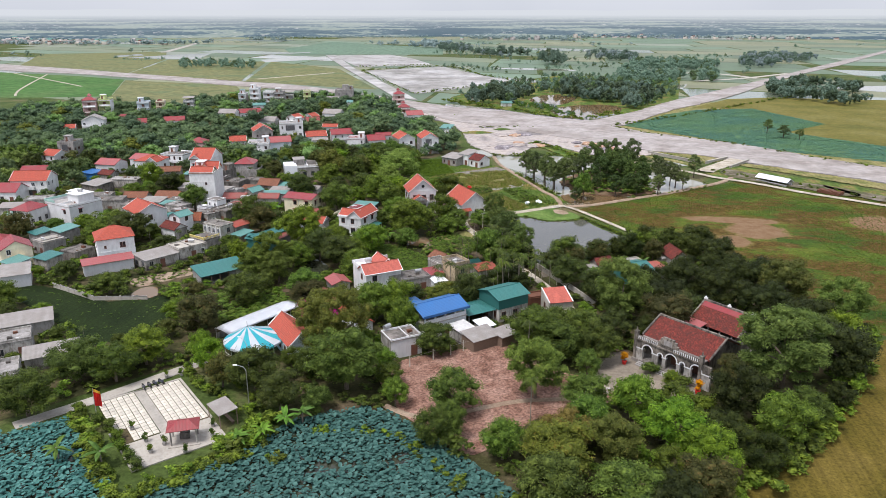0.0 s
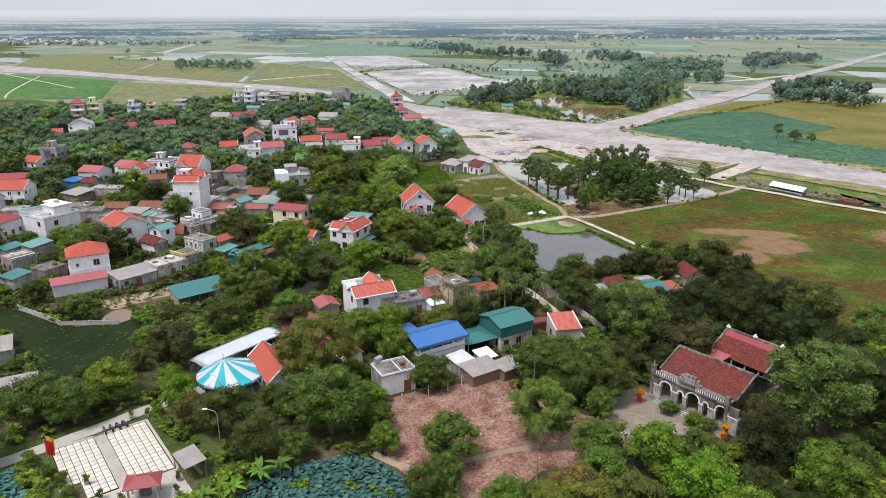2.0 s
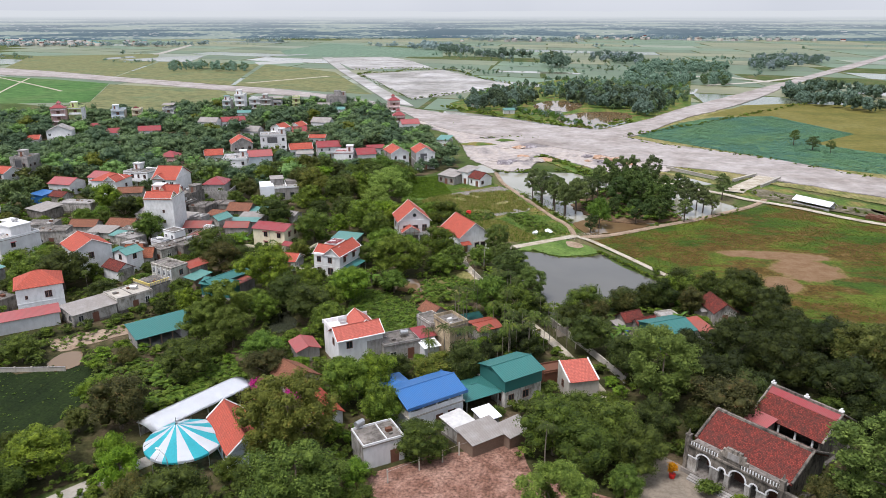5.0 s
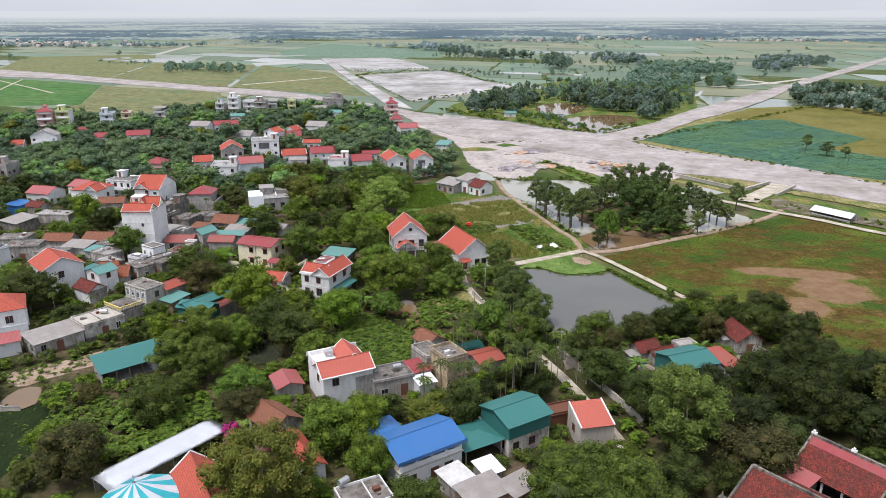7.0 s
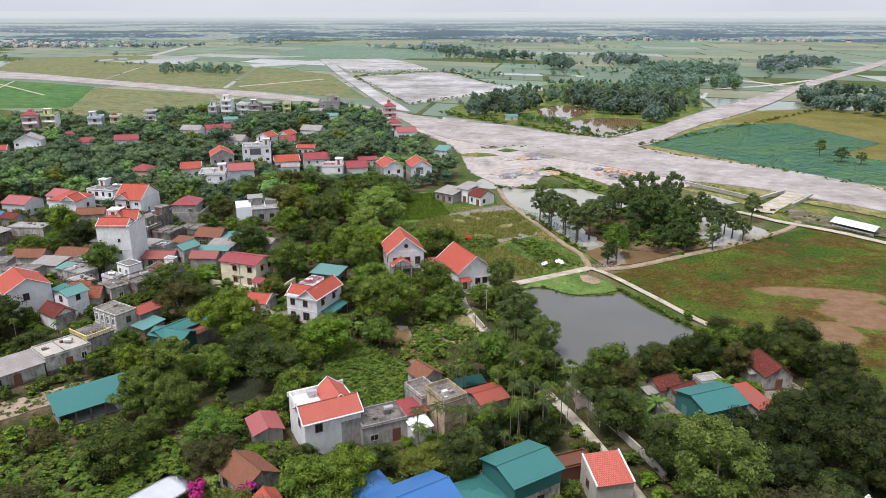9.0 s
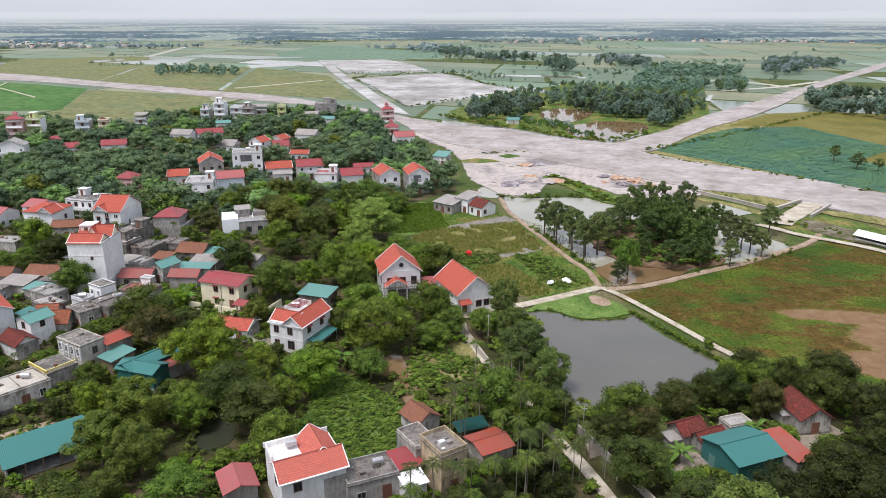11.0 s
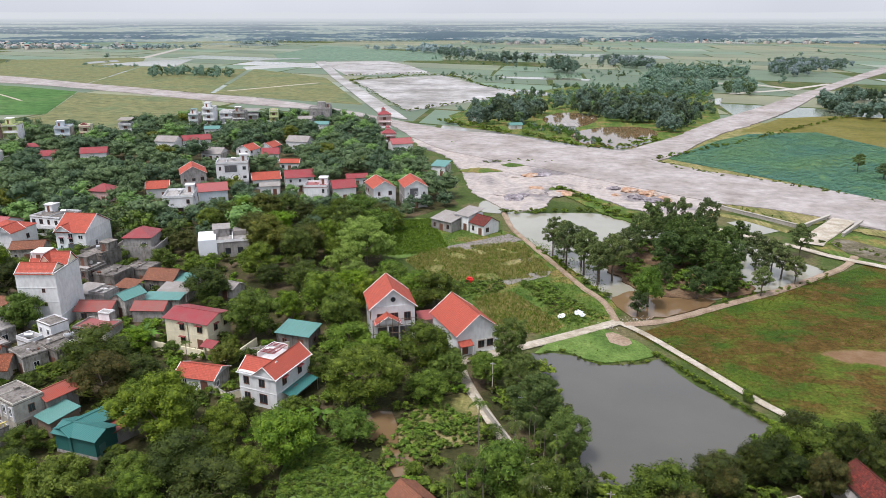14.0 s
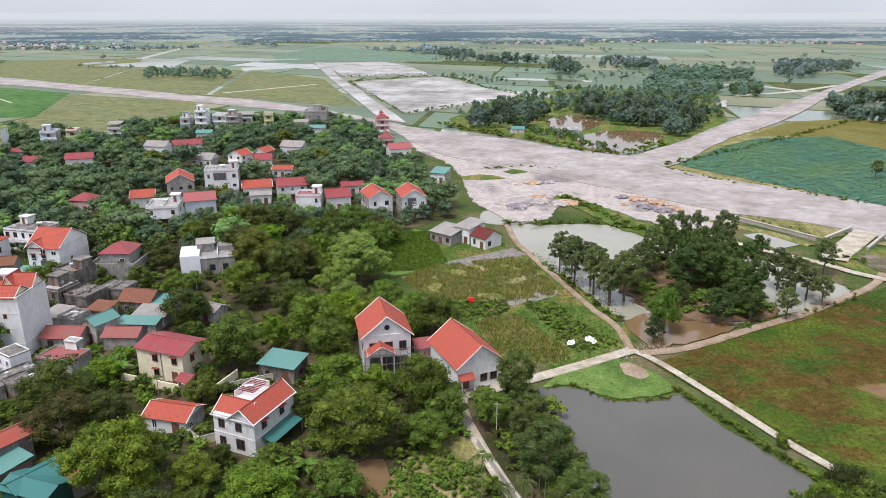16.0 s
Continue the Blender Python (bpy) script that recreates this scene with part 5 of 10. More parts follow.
VH(-218.4, 378.9, 26, 11.0, 7.0, 4, "gable", M_GREYW, M_TIN_RED, "long low house under a red roof")
VH(-235.6, 370.9, 33, 7.5, 6.7, 3.5, "gable", M_GREYW, M_TIN_RED, "low house under a red roof")
VH(-200.5, 411.3, 1, 10.8, 7.6, 4.5, "gable", M_GREYW, M_TIN_GREY, "low pale house under a grey roof")
VH(-190.9, 420.6, 33, 13.2, 7.1, 4, "gable", M_GREYW, M_TIN_RED, "long house under a red metal roof")
VH(-165.2, 390.2, -3, 9.9, 7.8, 3.5, "gable", M_GREYW, M_TIN_GREY, "low house under a grey sheet roof")
VH(-150.3, 393.3, -10, 7.3, 7.9, 5, "gable", M_GREYW, M_TILE_O, H_OR, axis="y")
VH(-146.0, 408.2, -10, 6.6, 8.0, 4, "gable", M_GREYW, M_TILE_O, H_OR, axis="y")
VH(-139.5, 393.2, 23, 7.3, 7.6, 3.5, "gable", M_GREYW, M_TIN_RED, H_MAG)
VH(-137.7, 425.3, -5, 11.2, 8.0, 4, "gable", M_GREYW, M_TIN_GREY, "low house under grey sheets")
# left village
grey_house = VH(-115.2, 183.1, -36, 9.7, 8.8, 7, "gable", M_GREYW, M_TILE_O, "pale grey two-storey house with orange roof", wins=False, rise=2.2)
for a, z in ((-3.4, 4.6), (-1.2, 4.6), (1.0, 4.6), (3.2, 2.2), (-1.2, 1.4)):
    window(grey_house, "-y", a, z, 0.6, 1.0, -4.85, -4.4, 4.85, 4.4)
for z in (1.3, 4.5):
    window(grey_house, "+x", -0.6, z, 1.1, 1.4, -4.85, -4.4, 4.85, 4.4)
pyramid_house = VH(-108.7, 157.9, 40, 8.9, 8.3, 6.8, "hip", M_WHITE, M_TILE_O, "white two-storey house with an orange pyramid roof", rise=2.4, wins=False)
for a in (1.2, 1.9):
    window(pyramid_house, "-y", a, 4.2, 0.5, 1.3, -4.45, -4.15, 4.45, 4.15)
window(pyramid_house, "-y", -2.6, 4.4, 0.4, 0.6, -4.45, -4.15, 4.45, 4.15)
window(pyramid_house, "-x", -1.0, 4.2, 0.8, 1.3, -4.45, -4.15, 4.45, 4.15, awning=M_TIN_RED)
terrace_house = VH(-145.0, 191.0, -20, 12.2, 11.0, 5.6, "flat", M_GREYW, M_CONC_GREY, "large pale house with a roof terrace and stair room", wins=False, rise=0.6)
part("upper_room", boxes((-1.2, -1.0, 5.7, 4.2, 4.4, 8.2), (-1.5, -1.3, 8.2, 4.5, 4.7, 8.4)), M_GREYW, terrace_house)
part("terrace_rail", boxes((-6.2, -5.62, 6.3, -1.0, -5.5, 7.0), (-6.2, -5.5, 6.3, -6.08, 3.0, 7.0)), M_MINT, terrace_house, "mint green terrace balustrade")
window(terrace_house, "-y", 3.4, 3.4, 1.0, 1.2, -6.1, -5.5, 6.1, 5.5, awning=M_TIN_RED)
window(terrace_house, "+x", -2.0, 3.4, 1.0, 1.2, -6.1, -5.5, 6.1, 5.5, awning=M_TIN_RED)
VH(-210.7, 278.3, 8, 7.2, 8.5, 8, "flat", M_CONC_GREY, M_CONC_GREY, "unfinished grey cement tower house")
VH(-132.0, 150.0, 47, 7.1, 7.0, 5, "gable", M_CREAM, M_TIN_RED, "cream house under a crimson roof", axis="y")


# the packed middle of the village
VH(-102.7, 216.6, 8, 7.4, 5.6, 3.0, "gable", M_OLDW, M_TIN_OLDRED, "low house under dull red sheets below the tall house", rise=1.2)
VH(-110.4, 216.6, 34, 3.0, 4.6, 2.9, "lean", M_OLDW, M_TIN_RED, "awning of dark crimson sheets", rise=0.7, wins=False)
VH(-96.4, 207.3, -4, 7.6, 5.1, 3.0, "flat", M_OLDW, M_TIN_PINK, "old house with a salmon tiled roof deck", rise=0.35)
VH(-96.2, 210.2, -4, 2.6, 1.8, 4.6, "flat", M_WHITE, M_CONC_GREY, "white stair head above the tiled deck", rise=0.2, wins=False)
white_room = VH(-102.6, 202.8, -22, 4.6, 3.6, 5.4, "flat", M_WHITE, M_CONC_DARK, "small white upper room with two windows and a mossy slab roof", rise=0.15, wins=False)
VH(-97.1, 197.9, -22, 6.9, 6.1, 3.8, "flat", M_CONC_DARK, M_CONC_DARK, "dark stained cement house with white lattice windows", rise=0.25)
VH(-104.5, 198.6, -19, 4.2, 2.8, 3.3, "flat", M_GREYW, M_CONC_GREY, "pale parapet terrace with a water tank", rise=0.7, wins=False)
VH(-101.0, 193.8, -28, 5.8, 4.4, 3.5, "flat", M_OLDW, M_CONC_DARK, "weathered grey house with a lattice window", rise=0.2)
VH(-105.4, 189.6, 18, 7.6, 5.6, 2.6, "gable", M_OLDW, M_TILE_RUST, "low house under patched orange-brown tiles", rise=1.7, wins=False)
VH(-109.0, 193.5, 18, 4.0, 3.6, 2.7, "gable", M_OLDW, M_TILE_RUST, "short wing under old orange-brown tiles", rise=1.2, wins=False)
VH(-111.0, 190.6, -19, 5.4, 2.8, 2.8, "lean", M_OLDW, M_TIN_TEAL, "shelter under dark teal sheets", rise=0.4, wins=False)
VH(-111.0, 196.2, -25, 6.3, 4.2, 3.2, "flat", M_CONC_DARK, M_CONC_GREY, "flat-roofed old house with patched pale deck", rise=0.15)
VH(-115.8, 202.2, -17, 6.9, 4.7, 3.2, "flat", M_OLDW, M_CONC_GREY, "grey flat-roofed house with rubble on its deck", rise=0.2)
VH(-120.2, 204.3, -8, 5.0, 3.4, 2.8, "lean", M_OLDW, M_TIN_GREEN, "shed under grey-green sheets", rise=0.5, wins=False)
VH(-126.0, 214.6, 3, 7.8, 6.4, 2.9, "gable", M_OLDW, M_TILE_BR, "long low house under dull brown tiles", rise=1.5, wins=False)
VH(-120.5, 210.0, 5, 5.0, 4.4, 2.9, "flat", M_OLDW, M_CONC_DARK, "low outbuilding with a stained slab roof", rise=0.15, wins=False)
VH(-98.0, 220.6, -18, 3.9, 5.4, 4.4, "gable", M_OLDW, M_TIN_GREEN, "narrow pale house under a mint sheet gable", axis="y", rise=1.1)
VH(-91.6, 218.8, 8, 6.7, 4.7, 2.9, "gable", M_CONC_GREY, M_TIN_OLDRED, "low house under crimson sheets behind palms", rise=1.1, wins=False)
VH(-91.9, 224.2, 7, 8.0, 3.2, 2.8, "lean", M_OLDW, M_TIN_GREEN, "long lean-to under mint sheets", rise=0.4, wins=False)
VH(-98.2, 235.4, 0, 7.3, 6.4, 3.5, "gable", M_CONC_DARK, M_TILE_BR, "old house under dark brown tiles with a deep porch", rise=1.7)
VH(-92.0, 229.6, 3, 6.9, 4.8, 2.6, "lean", M_OLDW, M_TIN_GREY, "kitchen house under grey fibre-cement sheets", rise=0.7, wins=False)
VH(-92.2, 234.6, -1, 4.5, 4.6, 3.1, "lean", M_OLDW, M_TIN_GREEN, "small house under faded green sheets", rise=0.6, wins=False)
VH(-120.1, 243.0, -12, 6.8, 6.2, 5.8, "flat", M_CONC_DARK, M_CONC_DARK, "stained two-storey cement house with a roof terrace", rise=0.6)
VH(-110.8, 234.0, -7, 6.0, 6.6, 4.2, "flat", M_CONC_DARK, M_CONC_DARK, "stained cement house with a broad slab roof", rise=0.25)
VH(-117.0, 233.4, -7, 5.4, 6.0, 5.2, "flat", M_CONC_DARK, M_CONC_GREY, "bare cement house beside the tall white house", rise=0.5)
VH(-107.1, 240.0, -2, 6.3, 5.6, 3.6, "flat", M_CONC_DARK, M_CONC_DARK, "low dark cement house with an overhanging slab", rise=0.2)
VH(-106.5, 223.8, -7, 4.1, 4.4, 3.2, "flat", M_CONC_GREY, M_CONC_GREY, "small cement terrace with a low wall", rise=0.5, wins=False)
VH(-111.0, 224.8, -5, 4.4, 4.8, 3.0, "lean", M_OLDW, M_TIN_GREY, "grey sheet roof between cement houses", rise=0.6, wins=False)
VH(-124.5, 226.5, 5, 7.0, 6.0, 3.2, "lean", M_OLDW, M_TIN_GREY, "low shed under weathered grey sheets", rise=0.7, wins=False)
VH(-104.0, 229.5, -4, 4.6, 3.8, 2.8, "lean", M_OLDW, M_TILE_BR, "small outhouse under brown tiles", rise=0.7, wins=False)
wide_house = VH(-157.6, 256.0, 1, 9.6, 9.6, 6.4, "hip", M_GREYW, M_TILE_O, "broad pale house under a red hipped roof", wins=False, rise=2.0)
VH(-166.6, 264.0, -8, 6.4, 8.4, 5.4, "gable", M_GREYW, M_TIN_PINK, "pale house with a faded pink-red roof", rise=1.5)
VH(-156.0, 273.0, -5, 10.6, 9.0, 5.6, "flat", M_GREYW, M_CONC_DARK, "flat-roofed pale house with rusty deck and blue rails", rise=0.4)
ruin = VH(-88.8, 176.6, -22, 7.4, 4.6, 5.4, "flat", M_CREAM_OLD, M_CONC_DARK, "ruinous two-storey house with white pillars and a black stained roof", rise=0.25, wins=False)
for xx in (-2.8, -1.0, 0.8, 2.6):
    window(ruin, "-y", xx, 3.4, 0.7, 1.4, -3.7, -2.3, 3.7, 2.3, M_WHITE)
    part("pillar", boxes((xx + 0.78, -2.5, 2.7, xx + 1.02, -2.303, 5.3)), M_WHITE, ruin)
window(ruin, "+x", 0.3, 3.4, 0.9, 1.2, -3.7, -2.3, 3.7, 2.3, M_FRAME)
window(ruin, "-y", -1.6, 0.9, 1.0, 1.2, -3.7, -2.3, 3.7, 2.3, M_FRAME)
window(ruin, "+x", -0.6, 0.9, 0.9, 1.2, -3.7, -2.3, 3.7, 2.3, M_FRAME)
VH(-84.6, 180.0, -22, 4.0, 5.0, 4.6, "gable", M_CONC_DARK, M_TIN_RUST, "narrow house under an orange-red barrel roof", rise=0.9, axis="y", wins=False)
VH(-81.6, 176.4, -22, 3.8, 4.6, 2.9, "lean", M_WOOD, M_TIN_GREEN, "open lean-to under pale teal sheets", rise=0.5, wins=False)
VH(-104.8, 184.6, -19, 4.6, 4.8, 5.2, "gable", M_WHITE, M_TIN_GREEN, "white two-storey house under a mint sheet gable", axis="y", rise=1.0)
VH(-104.0, 178.8, -25, 6.4, 4.2, 3.2, "gable", M_WHITE, M_TILE_OLD, "white annex under dark red-brown tiles", rise=1.3, wins=False)
mossy = VH(-89.3, 169.6, -25, 6.1, 5.4, 3.5, "flat", M_OLDW, M_CONC_DARK, "weathered house with a mossy deck and yellow balusters", rise=0.12)
VH(-91.2, 163.2, 59, 8.0, 6.4, 3.3, "flat", M_OLDW, M_CONC, "old flat-roofed house with a pale deck", rise=0.25)
VH(-95.6, 155.6, 59, 9.0, 6.2, 2.8, "lean", M_OLDW, M_TIN_GREY, "long low house under weathered grey sheets", rise=0.5)
VH(-180.4, 217.6, 14, 12.4, 9.0, 6.2, "gable", M_WHITE, M_TILE_O, "long white house with orange tiled roof")
VH(-182.0, 208.6, 10, 6.5, 8.0, 4.0, "gable", M_GREYW, M_TIN_RED, "pale annex under faded crimson sheets")
mint_house = VH(-155.4, 184.2, -4, 6.6, 8.0, 5.0, "hip", M_GREYW, M_TIN_RED, "house with a crimson hipped roof and mint balcony")
VH(-131.4, 168.4, -24, 5.7, 5.4, 4.0, "lean", M_CONC_GREY, M_TIN_GREEN, "grey shed under dull teal sheets", rise=0.6)
VH(-138.6, 167.4, -27, 5.0, 4.4, 3.0, "lean", M_CONC_GREY, M_TIN_TEAL, "lean-to under teal sheets", rise=0.5, wins=False)
VH(-129.9, 159.8, -25, 6.0, 6.0, 3.6, "flat", M_CONC_GREY, M_CONC, "low grey house with a pale roof deck", rise=0.3)
VH(-118.2, 155.6, -17, 5.7, 6.0, 2.9, "flat", M_CONC_DARK, M_CONC_DARK, "dark slab-roofed sheds beside the white house", rise=0.15, wins=False)
VH(-121.4, 148.6, -17, 5.0, 4.6, 3.0, "lean", M_OLDW, M_TIN_TEAL, "small shed under teal sheets", rise=0.5, wins=False)
VH(-126.4, 143.5, -20, 5.2, 4.6, 3.2, "lean", M_GREYW, M_TIN_GREEN, "pale shed under green sheets", rise=0.5, wins=False)
VH(-161.5, 226.0, -19, 8.5, 7.0, 3.0, "lean", M_CONC_DARK, M_TIN_GREY, "broken shed under weathered sheets", rise=0.8, wins=False)
VH(-155.5, 234.5, 5, 11.0, 5.4, 3.1, "flat", M_OLDW, M_CONC_GREY, "long open-fronted cement shed with a slab roof", rise=0.15, wins=False)
VH(-175.6, 243.0, -15, 6.4, 5.2, 3.1, "lean", M_TARP_BLUE, M_TIN_BLUE, "shelter hung with bright blue tarpaulin", rise=0.5, wins=False)
VH(-168.6, 243.0, -8, 5.6, 5.0, 3.0, "gable", M_OLDW, M_TILE_OLD, "small hut under dark red tiles", rise=1.2, wins=False)
VH(-176.4, 256.6, -4, 9.0, 8.0, 4.2, "gable", M_GREYW, M_TIN_PINK, "pale house with a rose-coloured gable roof", rise=1.7)
VH(-139.4, 201.8, 18, 8.4, 5.4, 4.0, "flat", M_OLDW, M_CONC_DARK, "old grey house behind the terrace house", rise=0.3)
VH(-130.0, 200.6, 4, 7.6, 5.0, 3.2, "flat", M_OLDW, M_CONC_DARK, "row of low old rooms with dark slab roofs", rise=0.15)
VH(-127.2, 206.6, 0, 7.0, 5.0, 3.0, "lean", M_OLDW, M_TIN_GREY, "low shed under patched grey sheets", rise=0.6, wins=False)
VH(-136.0, 211.0, 8, 7.6, 5.0, 3.2, "gable", M_OLDW, M_TILE_BR, "old tiled house among garden trees", rise=1.4, wins=False)
VH(-148.6, 209.0, 15, 8.0, 5.6, 3.4, "flat", M_OLDW, M_CONC_DARK, "stained flat-roofed house among trees", rise=0.2)
VH(-164.5, 200.0, 20, 8.0, 6.0, 3.6, "flat", M_OLDW, M_CONC_GREY, "grey flat-roofed house at the village lane", rise=0.3)
VH(-168.0, 191.4, 18, 7.0, 5.0, 3.0, "lean", M_OLDW, M_TIN_GREY, "low house under old grey sheets", rise=0.6, wins=False)
VH(-206.0, 262.0, -8, 7.0, 8.0, 6.0, "gable", M_GREYW, M_TILE_O, "pale house with an orange roof at the village edge", rise=1.8)
for a, wd in ((-1.2, 0.7), (1.2, 0.7)):
    window(white_room, "-y", a, 3.4, wd, 1.1, -2.3, -1.8, 2.3, 1.8, M_WHITE)
window(white_room, "-x", 0.2, 3.4, 0.7, 1.1, -2.3, -1.8, 2.3, 1.8, M_WHITE)
for k in range(16):
    part("baluster", boxes((-3.0 + k * 0.4, -2.7, 3.72, -2.85 + k * 0.4, -2.58, 4.3)), M_YELLOW, mossy, "yellow baluster")
for k in range(12):
    part("baluster", boxes((2.94, -2.5 + k * 0.42, 3.72, 3.05, -2.36 + k * 0.42, 4.3)), M_YELLOW, mossy, "yellow baluster")
part("top_rail", boxes((-3.05, -2.74, 4.3, 3.1, -2.54, 4.42), (2.9, -2.54, 4.3, 3.1, 2.6, 4.42)), M_YELLOW, mossy)
gable(wide_house, 0.4, -5.4, 5.0, 0.0, 6.45, 1.6, M_TILE_O, M_GREYW, "y", over=0.3)
window(wide_house, "-y", -2.0, 2.4, 1.0, 1.3, -4.8, -4.8, 4.8, 4.8)
window(wide_house, "+x", 1.0, 3.2, 1.0, 1.3, -4.8, -4.8, 4.8, 4.8)
part("balcony", boxes((-3.4, -5.4, 2.9, -1.2, -4.0, 3.05), (-3.4, -5.4, 3.05, -1.2, -5.28, 4.0)), M_MINT, mint_house, "mint green balcony")
part("column", boxes((-3.3, -5.35, 0, -3.05, -5.1, 5.0), (-1.5, -5.35, 0, -1.25, -5.1, 5.0)), M_MINT, mint_house, "mint green columns")


# low houses packed between the larger ones
VH(-98.4, 113.0, 38, 9.0, 5.0, 2.8, "lean", M_CONC_GREY, M_TIN_GREY, "weathered shed by the lotus pond", wins=False)
VH(-94.5, 104.0, 38, 7.0, 6.0, 3.4, "flat", M_OLDW, M_CONC_GREY, "old flat-roofed house by the lotus pond", rise=0.4)
VH(-84.0, 101.6, 38, 9.0, 4.0, 2.6, "lean", M_OLDW, M_TIN_GREY, "long shed under old grey sheets", wins=False)
VH(-86.5, 92.0, 38, 6.0, 6.0, 3.4, "flat", M_OLDW, M_CONC_GREY, "weathered house with a terrace rail", rise=0.6)
VH(-121.5, 136.0, 38, 8.0, 6.0, 3.2, "lean", M_GREYW, M_TIN_GREY, "shed under weathered fibre-cement sheets", wins=False)
VH(-146.0, 249.5, 20, 8.0, 6.0, 3.8, "gable", M_OLDW, M_TILE_BR, "brown-tiled house among the trees", rise=1.3)
VH(-198.5, 240.6, 20, 9.0, 6.0, 4.0, "gable", M_GREYW, M_TIN_RED, "house under a red roof at the village edge", rise=1.3)
VH(-158.5, 166.0, 30, 8.0, 7.0, 5.5, "flat", M_CONC_GREY, M_CONC_GREY, "two-storey grey cement house", rise=0.5)
VH(-143.5, 156.0, 38, 7.0, 6.0, 4.0, "hip", M_GREYW, M_TIN_RED, "pale house under a crimson hip roof")
VH(-80.8, 233.5, -15, 5.0, 4.0, 3.0, "gable", M_OLDW, M_TIN_GREY, "small old house with a shrine roof", rise=0.8)
VH(-113.2, 331.6, 20, 7.0, 5.0, 3.4, "gable", M_GREYW, M_TIN_GREY, "grey-roofed house among trees", rise=0.9)
VH(-122.6, 374.8, 10, 8.0, 5.0, 3.4, "gable", M_GREYW, M_TILE_O, "orange-roofed house among trees", rise=1.2)
VH(-199.9, 455.0, 20, 8.0, 6.0, 4.2, "gable", M_GREYW, M_TIN_GREEN, "green-roofed house at the field edge", rise=1.2)
VH(-150.0, 486.0, 10, 12.0, 6.0, 3.4, "lean", M_GREYW, M_TIN_GREEN, "long workshop under pale green sheets", wins=False)
VH(-165.1, 505.0, 10, 9.0, 7.0, 4.0, "gable", M_GREYW, M_TIN_GREY, "grey-roofed house standing at the road", rise=1.2)
VH(-86.0, 351.0, 25, 8.0, 5.0, 3.4, "gable", M_GREYW, M_TIN_RED, "red-roofed house at the earthworks", rise=1.1)
VH(-258.3, 390.0, 25, 8.0, 6.0, 3.6, "gable", M_GREYW, M_TIN_RED, "red-roofed house at the far village edge", rise=1.2)

# ---- houses by the lane, each with its own shape ----
def villa_with_terrace():
    h = house_at(-34.6, 148.1, 37, "white two-storey villa with salmon tiles and a roof terrace", reach=6, height=6)
    x0, y0, x1, y1, H = -4.3, -4.2, 4.3, 4.2, 6.0
    walls(h, x0, y0, x1, y1, 0, H, M_WHITE)
    part("bare_wall", boxes((1.2, y0 - 0.02, 0, x1 + 0.02, y0 + 0.1, 4.6), (x1 - 0.1, y0 + 0.1, 0, x1 + 0.02, 0.5, 4.2)), M_CONC_GREY, h, "unpainted cement render")
    gable(h, x0, y0, x1, y0 + 4.8, H, 1.5, M_TILE_P, M_WHITE)
    gable(h, -0.2, y0 + 2.7, x1, y1, H + 0.02, 1.8, M_TILE_P, M_WHITE, "y")
    for r in ((x0, y0 + 4.8, x0 + 0.15, y1), (x0, y1 - 0.15, -0.2, y1), (x0 - 0.2, y1, x1 + 0.2, y1 + 0.2)):
        part("parapet", boxes((r[0], r[1], H, r[2], r[3], H + 0.75)), M_WHITE, h)
    for a, b in (((x0 - 0.36, y0 - 0.36), (x1 + 0.36, y0 - 0.36)), ((x1 + 0.3, y0 - 0.3), (x1 + 0.3, y1))):
        part("eave_trim", tube(bmesh.new(), [(*a, H - 0.28), (*b, H - 0.28)], 0.13, 0.13, 6), M_WHITE, h)
    window(h, "-y", -2.2, 4.0, 1.0, 1.2, x0, y0, x1, y1)
    window(h, "-x", -1.5, 4.0, 0.9, 1.2, x0, y0, x1, y1)
    window(h, "+x", 1.5, 4.0, 1.0, 1.2, x0, y0, x1, y1)
    water_tank(-37.0, 149.4, 6.12, 30)


villa_with_terrace()
VH(-43.6, 146.2, 37, 4.2, 5.0, 2.7, "gable", M_CONC_GREY, M_TIN_PINK, "low annex under faded pink sheets", wins=False, axis="y", rise=0.7)
VH(-26.6, 150.3, 34, 7.1, 5.2, 3.3, "flat", M_CONC_GREY, M_CONC_DARK, "flat-roofed cement house with a mossy deck", rise=0.35)
VH(-22.2, 153.4, 36, 3.4, 3.6, 3.4, "lean", M_GREYW, M_TIN_RED, "small annex under a crimson sheet roof", rise=0.5, wins=False)
VH(-20.4, 150.2, 36, 3.0, 2.6, 2.7, "lean", M_GREYW, M_TIN_WHITE, "porch under a white sheet canopy", rise=0.3, wins=False)
VH(-16.9, 153.9, 43, 4.2, 5.6, 6.2, "flat", M_TAN, M_CONC_DARK, "tan two-storey house with a roof terrace and finials", rise=0.6)
VH(-21.2, 156.8, 43, 3.6, 5.4, 4.8, "flat", M_OLDW, M_CONC_DARK, "weathered stair block with a low terrace", rise=0.5)
VH(-22.8, 166.5, -42, 4.4, 4.2, 2.8, "gable", M_OLDW, M_TILE_BR, "small tiled outhouse by the clearing", rise=1.3, wins=False)
VH(-11.3, 160.6, 38, 5.0, 5.0, 3.0, "gable", M_OLDW, M_TIN_RUST, "shed under rumpled rusty red sheets", rise=0.6, wins=False)
VH(17.7, 170.4, 35, 4.4, 3.6, 2.6, "gable", M_OLDW, M_TILE_OLD, "small hut under old red tiles", rise=1.2, wins=False)
VH(20.6, 169.0, 35, 4.6, 3.0, 2.3, "gable", M_OLDW, M_TILE_OLD, "low hut wing under old red tiles", rise=1.0, wins=False)
